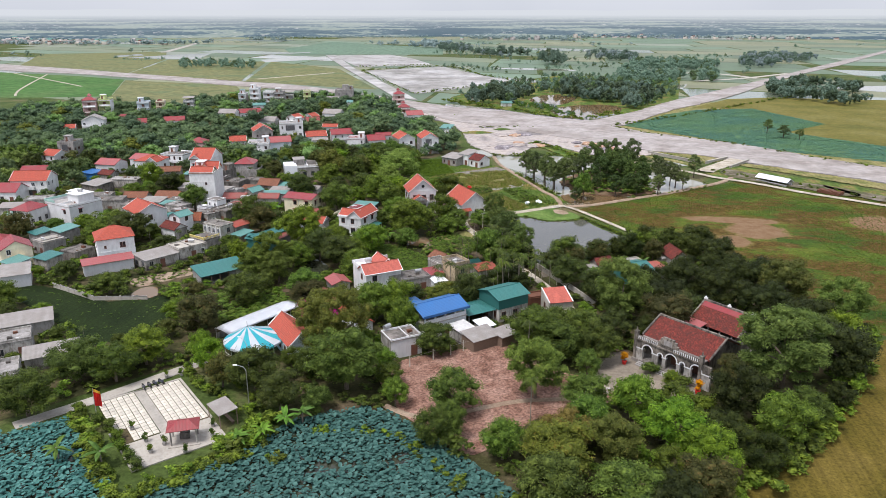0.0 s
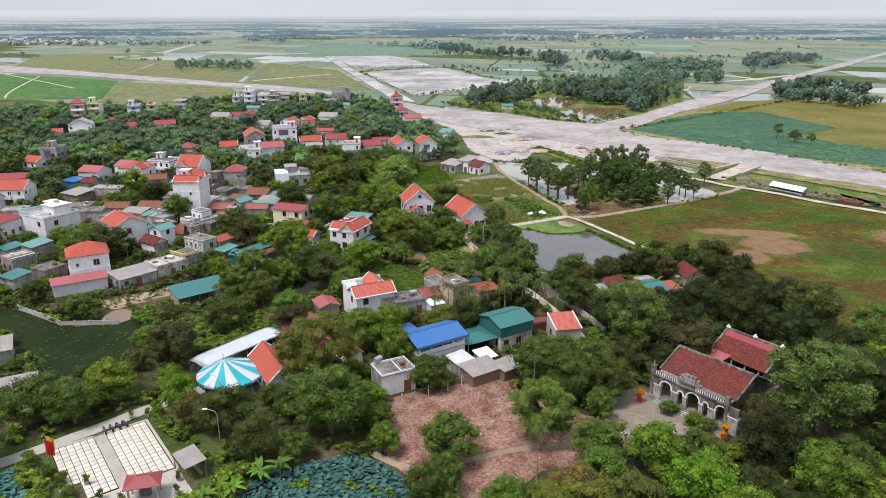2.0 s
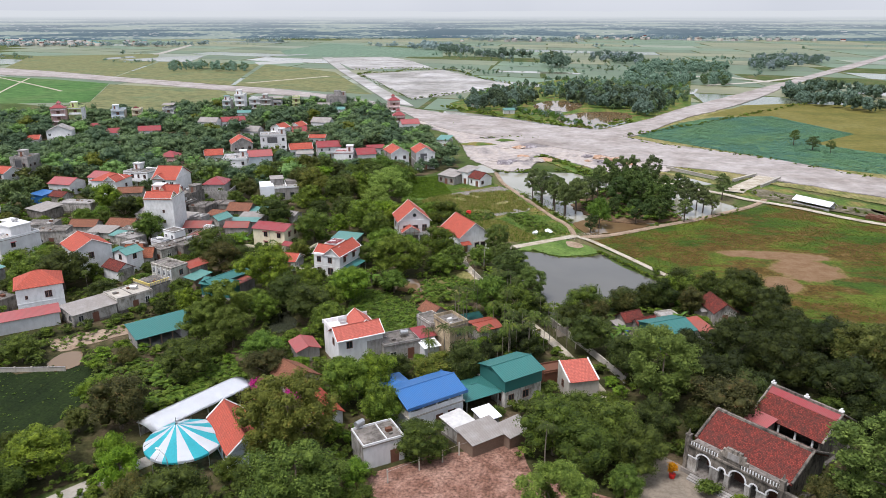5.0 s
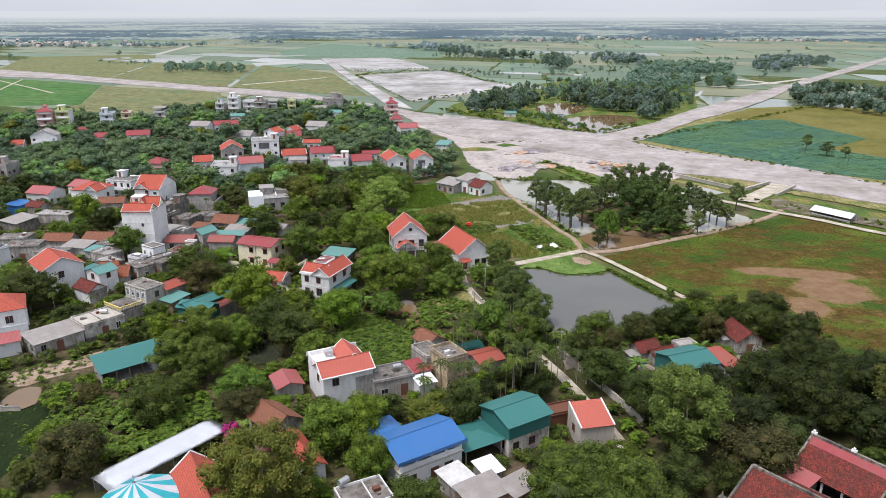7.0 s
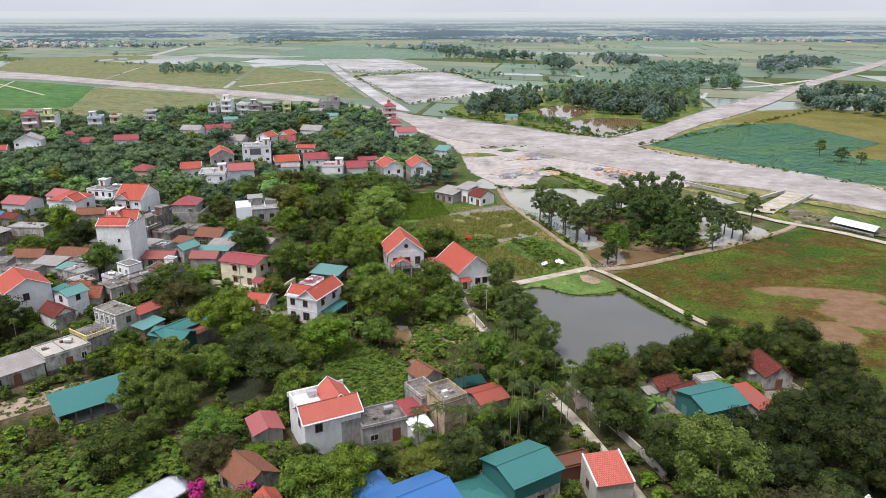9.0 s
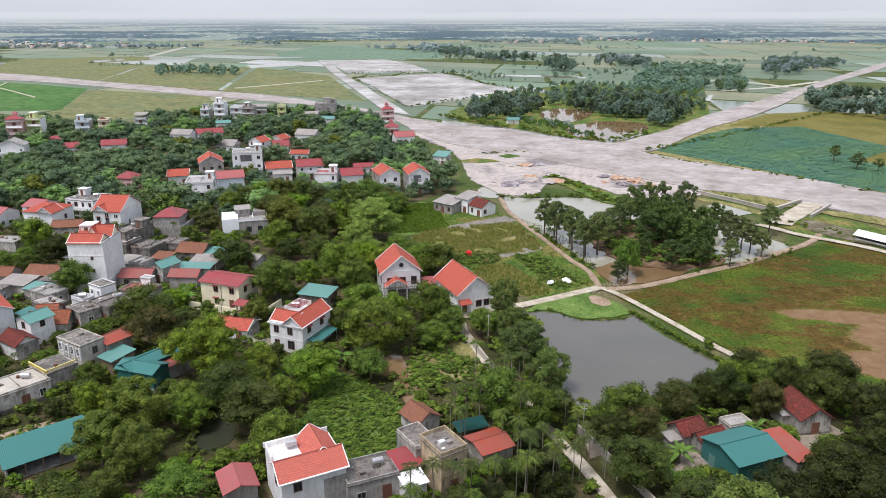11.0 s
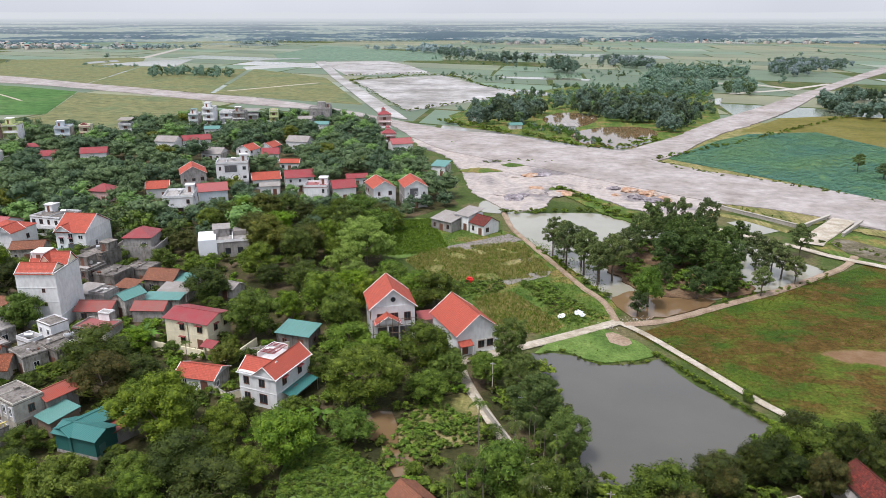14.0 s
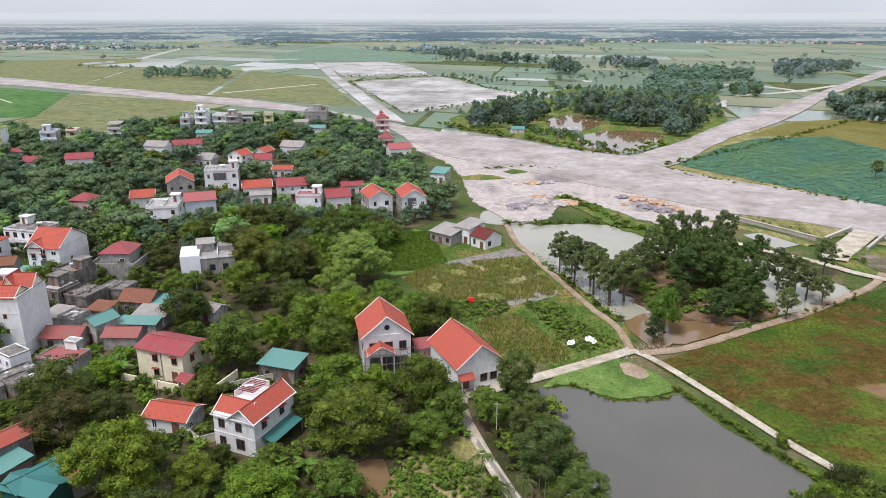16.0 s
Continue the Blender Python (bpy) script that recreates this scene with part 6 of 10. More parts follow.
VH(31.3, 167.4, 28, 3.2, 7.0, 2.7, "lean", M_CONC_GREY, M_TIN_RUST, "lean-to under orange-red corrugated sheets", rise=0.5, wins=False)
VH(36.5, 178.9, 18, 5.0, 7.0, 3.0, "gable", M_OLDW, M_TILE_OLD, "old tiled cottage at the meadow edge", axis="y", rise=1.7)
VH(-40.7, 134.3, -34, 6.4, 5.4, 3.0, "gable", M_OLDW, M_TILE_BR, "cottage under brown clay tiles behind flowering vines", rise=1.6, axis="x")
VH(-66.5, 193.6, -3, 7.3, 5.2, 2.8, "gable", M_GREYW, M_TILE_O, "low outbuilding under orange tiles", rise=1.2)
VH(-56.0, 212.5, -8, 7.0, 5.0, 3.0, "lean", M_CONC_DARK, M_TIN_GREEN, "mossy shed with a dull green metal roof", rise=0.6)


def blue_house():
    h = house_at(-17.0, 129.3, 43, "pale house with an open terrace under a blue metal roof", reach=6.5, height=5.4)
    x0, y0, x1, y1 = -5.0, -3.6, 5.0, 3.4
    walls(h, x0, y0, x1, y1, 0, 3.1, M_GREYW)
    walls(h, x0, 0.4, x1, y1, 3.1, 5.1, M_GREYW)
    part("terrace_slab", boxes((x0 - 0.2, y0 - 0.2, 3.1, x1 + 0.2, y0 + 4.0, 3.25)), M_CONC, h)
    part("parapet", boxes((x0, y0, 3.25, x1, y0 + 0.14, 4.0)), M_GREYW, h)
    for i in range(5):
        x = x0 + 0.2 + i * 2.4
        part("pillar", boxes((x - 0.13, y0 - 0.02, 3.25, x + 0.13, y0 + 0.24, 5.1)), M_WHITE, h)
    part("fascia", boxes((x0 - 0.5, y0 - 0.62, 4.75, x1 + 0.5, y0 - 0.56, 5.28), (x1 + 0.5, y0 - 0.6, 4.75, x1 + 0.56, y1 + 0.5, 5.28)), M_TIN_BLUE, h)
    gable(h, x0, y0, x1, y1, 5.2, 1.2, M_TIN_BLUE, M_GREYW, "x", over=0.55)
    door(h, "-y", 0.5, x0, y0, x1, y1)
    for a in (-3.2, 2.8):
        window(h, "-y", a, 0.9, 1.3, 1.3, x0, y0, x1, y1)
    for a in (-2.5, 0.2, 2.8):
        part("shutter", boxes((a - 0.6, 0.33, 3.4, a + 0.6, 0.4, 5.0)), M_FRAME, h)


blue_house()
VH(-23.0, 132.6, 43, 4.6, 5.0, 3.8, "hip", M_GREYW, M_TIN_BLUE, "lower wing under a blue metal roof", rise=0.8, wins=False)


def teal_house():
    h = house_at(-4.1, 139.2, -48, "two-storey house clad in teal sheets above weathered cement", reach=5.4, height=5.4)
    x0, y0, x1, y1 = -3.5, -3.8, 3.5, 3.8
    walls(h, x0, y0, x1, y1, 0, 2.9, M_OLDW)
    walls(h, x0 - 0.06, y0 - 0.06, x1 + 0.06, y1 + 0.06, 2.95, 5.3, M_TIN_TEAL, "teal sheet cladding")
    part("ledge", boxes((x0 - 0.7, y0 - 0.25, 2.8, x0 - 0.06, y1 + 0.2, 2.94)), M_CONC, h)
    gable(h, x0, y0, x1, y1, 5.3, 1.0, M_TIN_TEAL, M_TIN_TEAL, "y", over=0.45, thick=0.07)
    window(h, "-y", 2.0, 1.0, 0.9, 1.2, x0, y0, x1, y1)
    window(h, "+x", 0.5, 1.0, 1.1, 1.2, x0, y0, x1, y1)
    window(h, "+x", -2.5, 1.0, 1.0, 1.2, x0, y0, x1, y1)
    door(h, "-y", -1.0, x0, y0, x1, y1)


teal_house()


def low_teal_roof():
    h = house_at(-9.6, 134.4, 40, "open yard roof of teal sheets on posts", "shelter", "shelter", 4.0, 3)
    hip(h, -3.2, -2.6, 3.2, 3.4, 2.9, 0.8, M_TIN_TEAL, over=0.3, thick=0.07)
    for x, y in ((-3, -2.4), (3, -2.4), (-3, 3.2), (3, 3.2)):
        part("post", boxes((x - 0.08, y - 0.08, 0, x + 0.08, y + 0.08, 2.9)), M_STEEL, h)
    part("back_wall", boxes((-3.1, 3.1, 0, 3.1, 3.25, 2.7)), M_OLDW, h)


low_teal_roof()


def pink_roof_house():
    h = house_at(7.2, 141.6, 22, "plain grey house with a single salmon roof slope edged in white", reach=4.2, height=4)
    x0, y0, x1, y1 = -2.7, -2.5, 2.7, 2.5
    walls(h, x0, y0, x1, y1, 0, 3.5, M_CONC)
    for x in (x0, x1 - 0.2):
        bm = bmesh.new()
        a = [(x, y0, 3.5), (x, y1, 3.5), (x, y1, 4.9)]
        u, v = [bm.verts.new(p) for p in a], [bm.verts.new((p[0] + 0.2, p[1], p[2])) for p in a]
        bm.faces.new(u), bm.faces.new(v[::-1])
        for i in range(3):
            bm.faces.new((u[i], v[i], v[(i + 1) % 3], u[(i + 1) % 3]))
        bmesh.ops.recalc_face_normals(bm, faces=bm.faces[:])
        part("gable_wall", bm, M_CONC, h)
    part("back_wall", boxes((x0 + 0.2, y1 - 0.2, 3.5, x1 - 0.2, y1, 4.9)), M_GREYW, h)
    lean_to(h, x0 + 0.05, y0 - 0.3, x1 - 0.05, y1, 3.55, 5.05, M_TILE_P)
    for x in (x0 - 0.02, x1 - 0.18):
        part("verge", tube(bmesh.new(), [(x + 0.1, y0 - 0.3, 3.62), (x + 0.1, y1, 5.12)], 0.13, 0.13, 6), M_WHITE, h)
    window(h, "-x", 0, 1.6, 0.8, 1.1, x0, y0, x1, y1)


pink_roof_house()
VH(2.8, 145.5, 30, 5.0, 3.0, 2.3, "flat", M_TILE_BR, M_TILE_BR, "low forecourt wing with terracotta deck", wins=False, rise=0.3)
VH(-21.6, 117.6, 37, 6.3, 5.0, 3.7, "flat", M_GREYW, M_CONC_DARK, "weathered flat-roofed house at the bare yard", rise=0.3)
water_tank(-24.6, 118.6, 3.82, 60)
VH(-10.8, 124.9, 48, 3.6, 4.0, 2.5, "lean", M_OLDW, M_TARP_G, "yard shelter under dusty white sheets", rise=0.5, wins=False)
VH(-7.1, 122.9, 44, 6.0, 4.0, 2.3, "lean", M_WOOD, M_TIN_GREY, "open shed under grey fibre-cement sheets", rise=0.6, wins=False)
VH(-6.9, 128.0, 41, 2.8, 3.0, 2.4, "lean", M_OLDW, M_TARP_W, "shelter under a white tarpaulin", rise=0.4, wins=False)
VH(-2.4, 125.2, 48, 4.6, 3.2, 2.2, "lean", M_WOOD, M_TIN_GREY, "hut under grey fibre-cement sheets", rise=0.4, wins=False)


def teal_shed(x, y, rot, L, W, H, rise, label):
    h = house_at(x, y, rot, label, "shed", "shed", max(L, W) / 2 + 0.8, H)
    walls(h, -L / 2, -W / 2, L / 2, W / 2, 0, H, M_TIN_TEAL)
    part("plinth", boxes((-L / 2 - 0.05, -W / 2 - 0.05, 0, L / 2 + 0.05, W / 2 + 0.05, 0.5)), M_CONC_GREY, h)
    gable(h, -L / 2, -W / 2, L / 2, W / 2, H, rise, M_TIN_TEAL, M_TIN_TEAL, "y", over=0.4, thick=0.07)
    door(h, "-y", -L / 5, -L / 2, -W / 2, L / 2, W / 2, 1.2, 2.1, M_TIN_GREEN)


teal_shed(24.4, 164.6, -59, 7.2, 7.8, 3.8, 1.0, "teal metal-clad hall with a gable roof beside tiled huts")
teal_shed(-74.3, 176.0, -24, 3.8, 11.0, 3.5, 0.7, "long teal metal shed among the trees")
teal_shed(-73.9, 172.4, 82, 4.2, 7.4, 3.45, 0.75, "cross wing of the teal metal shed")
VH(-70.6, 176.6, -24, 3.2, 5.0, 2.4, "lean", M_CONC_GREY, M_TIN_RUST, "lean-to under orange sheets beside the teal shed", wins=False, rise=0.4)


def open_shed():
    h = house_at(-74.8, 149.0, 50, "long open-fronted shed under a teal sheet roof", "shed", "shed", 6, 3.4)
    lean_to(h, -6.0, -3.4, 6.0, 3.2, 2.5, 3.6, M_TIN_TEAL)
    part("back_wall", boxes((-5.6, 2.6, 0, 5.6, 2.8, 3.2)), M_CONC_GREY, h)
    part("end_room", boxes((3.0, -2.6, 0, 5.6, 2.6, 2.55)), M_GREYW, h)
    part("end_wall", boxes((-5.6, -2.4, 0, -5.4, 2.6, 2.5)), M_CONC_GREY, h)
    for x in (-3.2, -1.0, 1.2):
        part("post", boxes((x - 0.1, -2.7, 0, x + 0.1, -2.5, 2.6)), M_WOOD, h)
    part("floor_slab", boxes((-5.6, -2.8, 0, 5.6, 2.6, 0.12)), M_CONC_GREY, h)


open_shed()


def unfinished_house():
    h = house_at(-39.4, 220.8, 23, "unfinished two-storey house in scaffolding under new orange tiles", reach=6.2, height=8)
    x0, y0, x1, y1, H = -4.3, -4.4, 4.3, 4.6, 7.6
    walls(h, x0, y0, x1, y1, 0, H, M_GREYW)
    gable(h, x0, y0 + 0.2, x1, y1, H, 3.6, M_TILE_O, M_GREYW, "y", over=0.55)
    gable(h, -3.8, y0 - 2.4, 1.0, y0, 5.0, 1.5, M_TILE_O, M_GREYW, "y", over=0.3)
    part("gable_trim", tube(bmesh.new(), [(x0 - 0.5, y0 - 0.36, H - 0.35), (0, y0 - 0.36, H + 3.55), (x1 + 0.5, y0 - 0.36, H - 0.35)], 0.1, 0.1, 6), M_WHITE, h)
    for a, w in ((-2.6, 1.2), (0.2, 1.4), (2.8, 1.2)):
        window(h, "-y", a, 4.4, w, 1.7, x0, y0, x1, y1)
        window(h, "-y", a, 0.6, w, 2.0, x0, y0, x1, y1)
    part("round_window", tube(bmesh.new(), [(0, y0 - 0.1, 9.0), (0, y0 - 0.02, 9.0)], 0.5, 0.5, 16), M_GLASS, h)
    for a in (-2.2, 1.8):
        window(h, "-x", a, 4.4, 1.1, 1.4, x0, y0, x1, y1)
        window(h, "+x", a, 4.4, 1.1, 1.4, x0, y0, x1, y1)
    # shade of the open ground floor, painted as one dark panel
    part("ground_recess_shade", boxes((-3.4, y0 - 0.06, 0.2, 3.6, y0 + 0.02, 3.2)), M_SHADE, h, "flat dark panel painted as shade in an unglazed ground floor")
    part("porch_slab", boxes((-3.9, y0 - 2.3, 4.8, 1.1, y0, 4.98)), M_GREYW, h)
    for x in (-3.6, -1.4, 0.8):
        part("porch_pillar", boxes((x - 0.15, y0 - 2.2, 0, x + 0.15, y0 - 1.9, 4.8)), M_GREYW, h)
    s = thing("scaffold", pose(-39.4, 220.8, 0, 0, 0, 23), "bamboo scaffolding poles around the unfinished porch", "scaffold")
    for i in range(8):
        x = -4.4 + i * 1.25
        part("pole", tube(bmesh.new(), [(x, y0 - 2.9, 0), (x, y0 - 2.85, 6.2)], 0.06, 0.05, 5), M_WOOD, s)
    for z in (1.6, 3.2, 4.8, 6.0):
        part("rail", tube(bmesh.new(), [(-4.6, y0 - 2.9, z), (4.6, y0 - 2.9, z)], 0.055, 0.05, 5), M_WOOD, s)


unfinished_house()


def lane_house():
    h = house_at(-23.7, 219.0, 34, "pale rendered house with a long orange gable roof by the lane", reach=7.0, height=5.2)
    x0, y0, x1, y1, H = -4.4, -6.0, 4.4, 6.0, 5.0
    walls(h, x0, y0, x1, y1, 0, H, M_WHITE)
    gable(h, x0, y0, x1, y1, H, 3.4, M_TILE_O, M_WHITE, "y", over=0.5)
    for a in (0.6, 2.5):
        window(h, "-y", a, 1.4, 1.2, 1.3, x0, y0, x1, y1)
        part("lintel", boxes((a - 0.8, y0 - 0.35, 2.95, a + 0.8, y0, 3.05)), M_CONC, h)
    door(h, "-y", -3.0, x0, y0, x1, y1, 1.6, 2.4)
    part("porch_roof", slab(bmesh.new(), [(-4.4, y0 - 1.6, 2.9), (-1.6, y0 - 1.6, 2.9), (-1.6, y0, 3.5), (-4.4, y0, 3.5)], 0.1), M_TILE_O, h)
    for x in (-4.2, -1.8):
        part("porch_post", boxes((x - 0.1, y0 - 1.5, 0, x + 0.1, y0 - 1.3, 2.95)), M_WHITE, h)
    part("plinth", boxes((x0 - 0.06, y0 - 0.06, 0, x1 + 0.06, y1 + 0.06, 0.5)), M_GREYW, h)


lane_house()
VH(-31.6, 224.0, 25, 5.0, 3.5, 3.0, "lean", M_PINKW, M_TIN_PINK, "link building under pinkish sheets", wins=False, rise=0.4)


def villa_two():
    h = house_at(-52.5, 193.0, -13, "white two-storey villa with orange roof and red window hoods", reach=6, height=6.2)
    x0, y0, x1, y1, H = -3.7, -4.9, 3.7, 4.9, 6.0
    walls(h, x0, y0, x1, y1, 0, H, M_WHITE)
    gable(h, -0.6, y0, x1, y1, H, 1.7, M_TILE_O, M_WHITE, "y", over=0.4)
    gable(h, x0, y0 + 0.6, 1.6, y0 + 5.0, H, 1.5, M_TILE_O, M_WHITE, "x", over=0.4)
    for r in ((x0, y0 + 5.0, x0 + 0.15, y1), (x0, y1 - 0.15, -0.6, y1)):
        part("parapet", boxes((r[0], r[1], H, r[2], r[3], H + 1.0)), M_WHITE, h)
    for i in range(9):
        y = y0 + 5.6 + i * 0.45
        part("pergola_slat", boxes((x0 + 0.2, y, H + 1.0, -0.5, y + 0.12, H + 1.1)), M_TIN_RED, h)
    part("eave_trim", boxes((x0 - 0.35, y0 - 0.3, H - 0.3, x1 + 0.35, y0 - 0.2, H - 0.12), (x1 + 0.2, y0 - 0.2, H - 0.3, x1 + 0.35, y1 + 0.3, H - 0.12)), M_WHITE, h)
    for a in (-2.2, 0.9):
        window(h, "-y", a, 3.9, 1.0, 1.3, x0, y0, x1, y1)
    window(h, "-y", -2.2, 0.9, 1.0, 1.4, x0, y0, x1, y1)
    window(h, "-y", 1.0, 0.9, 1.4, 1.6, x0, y0, x1, y1)
    for a in (-2.6, 1.8):
        window(h, "+x", a, 3.9, 1.0, 1.3, x0, y0, x1, y1, awning=M_TIN_RED)
    for a in (-0.5, 3.6):
        window(h, "+x", a, 1.2, 1.0, 1.3, x0, y0, x1, y1, awning=M_TIN_RED)
    part("floor_band", boxes((x0 - 0.05, y0 - 0.05, 2.95, x1 + 0.05, y1 + 0.05, 3.1)), M_WHITE, h)
    part("side_canopy", slab(bmesh.new(), [(x1 + 2.2, -3.5, 2.3), (x1 + 2.2, 4.0, 2.3), (x1 + 0.02, 4.0, 2.8), (x1 + 0.02, -3.5, 2.8)], 0.06), M_TIN_TEAL, h)
    for y in (-3.3, 3.8):
        part("canopy_post", boxes((x1 + 2.05, y - 0.05, 0, x1 + 2.15, y + 0.05, 2.3)), M_STEEL, h)
    water_tank(-54.5, 196.0, 6.05, 20)


villa_two()


def cream_house():
    h = house_at(-76.1, 210.2, -10, "cream two-storey house under a low crimson metal roof", reach=6, height=6)
    x0, y0, x1, y1, H = -5.0, -3.5, 5.0, 3.5, 5.8
    walls(h, x0, y0, x1, y1, 0, H, M_CREAM)
    gable(h, x0, y0, x1, y1, H, 1.0, M_TIN_RED, M_CREAM, "x", over=0.4, thick=0.08)
    part("floor_band", boxes((x0 - 0.04, y0 - 0.04, 2.9, x1 + 0.04, y1 + 0.04, 3.0)), M_CREAM, h)
    part("downpipe", tube(bmesh.new(), [(0.4, y0 - 0.1, 0), (0.4, y0 - 0.1, H)], 0.07, 0.07, 6), M_STEEL, h)
    for a, z in ((-1.0, 3.7), (3.2, 3.7), (-1.0, 0.9)):
        window(h, "-y", a, z, 1.0, 1.3, x0, y0, x1, y1, awning=M_TIN_RED)
    window(h, "+x", -1.0, 3.6, 0.9, 1.3, x0, y0, x1, y1, awning=M_TIN_RED)
    window(h, "+x", 2.0, 3.6, 0.9, 1.3, x0, y0, x1, y1)
    door(h, "-y", 3.0, x0, y0, x1, y1)
    w = thing("garden_wall", pose(-76.1, 210.2, 0, 0, 0, -10), "cream rendered garden wall with a roofed gate", "wall")
    part("wall", boxes((-6.5, -6.4, 0, 6.2, -6.2, 1.7), (8.6, -6.4, 0, 12.0, -6.2, 1.7), (12.0, -6.4, 0, 12.2, 2.0, 1.7)), M_CREAM, w)
    part("gate_roof", slab(bmesh.new(), [(6.0, -7.4, 3.0), (8.9, -7.4, 3.0), (8.9, -5.2, 3.6), (6.0, -5.2, 3.6)], 0.1), M_TIN_RED, w)
    for x in (6.3, 8.6):
        part("gate_pier", boxes((x - 0.2, -6.5, 0, x + 0.2, -6.1, 3.2)), M_CREAM, w)


cream_house()


# the old temple: arcaded porch, tiled hall, rear hall
def arch_wall(h, x_left, bays, y0, y1, z_spring, z_top, mat):
    """Piers and semicircular arches along x; bays are (pier width, opening width) pairs, ending in a pier."""
    x = x_left
    for pier, gap in bays:
        part("pier", boxes((x, y0, 0, x + pier, y1, z_spring)), M_OLDW, h)
        part("pier_cap", boxes((x - 0.08, y0 - 0.08, z_spring - 0.2, x + pier + 0.08, y1 + 0.08, z_spring)), M_GREYW, h)
        if gap:
            bm = bmesh.new()
            r, cx, n = gap / 2, x + pier + gap / 2, 10
            rows = [[bm.verts.new(p) for p in ((cx - r * math.cos(a), y0, z_spring + r * math.sin(a)), (cx - r * math.cos(a), y1, z_spring + r * math.sin(a)), (cx - r * math.cos(a), y1, z_top), (cx - r * math.cos(a), y0, z_top))] for a in [math.pi * k / n for k in range(n + 1)]]
            for p, q in zip(rows, rows[1:]):
                for k in range(4):
                    bm.faces.new((p[k], p[(k + 1) % 4], q[(k + 1) % 4], q[k]))
            bmesh.ops.recalc_face_normals(bm, faces=bm.faces[:])
            part("arch", bm, mat, h)
            bm = bmesh.new()
            rim = [[bm.verts.new((cx - q * math.cos(a), yy, z_spring + q * math.sin(a))) for q, yy in ((r - 0.02, y0 - 0.06), (r + 0.2, y0 - 0.06), (r + 0.2, y0 - 0.003), (r - 0.02, y0 - 0.003))] for a in [math.pi * k / n for k in range(n + 1)]]
            for p, q in zip(rim, rim[1:]):
                for k in range(4):
                    bm.faces.new((p[k], p[(k + 1) % 4], q[(k + 1) % 4], q[k]))
            bmesh.ops.recalc_face_normals(bm, faces=bm.faces[:])
            part("arch_rim", bm, M_GREYW, h, "limewashed arch moulding")
        part("spandrel", boxes((x, y0 - 0.01, z_spring, x + pier, y1, z_top)), mat, h)
        x += pier + gap


def temple_front():
    h = house_at(27.3, 117.1, -41, "old temple hall with a weathered arcade and mossy red tiles", "temple", "temple", 9.0, 5.2)
    part("terrace", boxes((-7.2, -0.4, 0, 7.2, 13.0, 0.75)), M_CONC_DARK, h)
    arch_wall(h, -6.9, [(1.7, 2.0), (1.3, 0.9), (0.7, 2.2), (0.7, 0.9), (1.3, 2.0), (1.7, 0)], 0.0, 0.5, 3.0, 4.5, M_TEMPLE)
    for k in range(34):
        if not 11 < k < 20:
            part("baluster", boxes((-6.7 + k * 0.39, -0.06, 4.78, -6.55 + k * 0.39, 0.04, 5.28)), M_GREYW, h)
    part("cornice", boxes((-7.1, -0.2, 4.5, 6.9, 0.65, 4.75)), M_TEMPLE, h)
    part("parapet", boxes((-6.9, 0.05, 4.75, 6.7, 0.35, 5.3)), M_TEMPLE, h)
    part("crest", boxes((-1.7, -0.05, 5.3, 1.5, 0.45, 6.5), (-1.2, -0.02, 6.5, 1.0, 0.42, 6.9), (-2.1, 0.0, 5.3, -1.7, 0.4, 5.9), (1.5, 0.0, 5.3, 1.9, 0.4, 5.9)), M_TEMPLE, h, "carved central crest")
    part("crest_panel", boxes((-0.9, -0.1, 5.45, 0.7, -0.04, 6.4)), M_CONC_GREY, h)
    for x in (-6.9, 6.5):
        part("corner_post", boxes((x - 0.25, -0.15, 0, x + 0.35, 0.55, 5.9), (x - 0.32, -0.22, 5.9, x + 0.42, 0.62, 6.1)), M_TEMPLE, h)
        part("finial", tube(bmesh.new(), [(x + 0.05, 0.2, 6.1), (x + 0.05, 0.2, 6.5), (x + 0.05, 0.2, 6.9)], 0.22, 0.05, 8), M_TEMPLE, h)
    part("porch_roof", boxes((-6.7, 0.5, 4.4, 6.5, 3.0, 4.55)), M_CONC_DARK, h)
    part("hall_wall", boxes((-6.6, 3.0, 0, 6.4, 3.3, 4.6), (-6.6, 12.2, 0, 6.4, 12.5, 4.6), (-6.6, 3.3, 0, -6.3, 12.2, 4.6), (6.1, 3.3, 0, 6.4, 12.2, 4.6)), M_TEMPLE, h)
    for x in (-4.2, 0, 4.2):
        part("hall_door", boxes((x - 1.0, 2.9, 0.75, x + 1.0, 3.0, 3.2)), M_FRAME, h)
    gable(h, -6.8, 2.4, 6.6, 12.4, 4.6, 2.6, M_TILE_OLD, M_TEMPLE, "x", over=0.25, thick=0.2)
    for x in (-7.0, 6.8):
        part("verge_wall", tube(bmesh.new(), [(x, 2.2, 4.7), (x, 7.4, 7.35), (x, 12.6, 4.7)], 0.2, 0.2, 6), M_TEMPLE, h)
    part("ridge_beam", boxes((-7.0, 7.25, 7.15, 6.8, 7.55, 7.5)), M_TEMPLE, h)
    for x in (-4.2, 0, 4.0):
        for k in range(4):
            part("step", boxes((x - 1.4, -0.45 - 0.35 * (k + 1), 0, x + 1.4, -0.4 - 0.35 * k, 0.75 - 0.17 * (k + 1) + 0.02)), M_CONC_GREY, h)


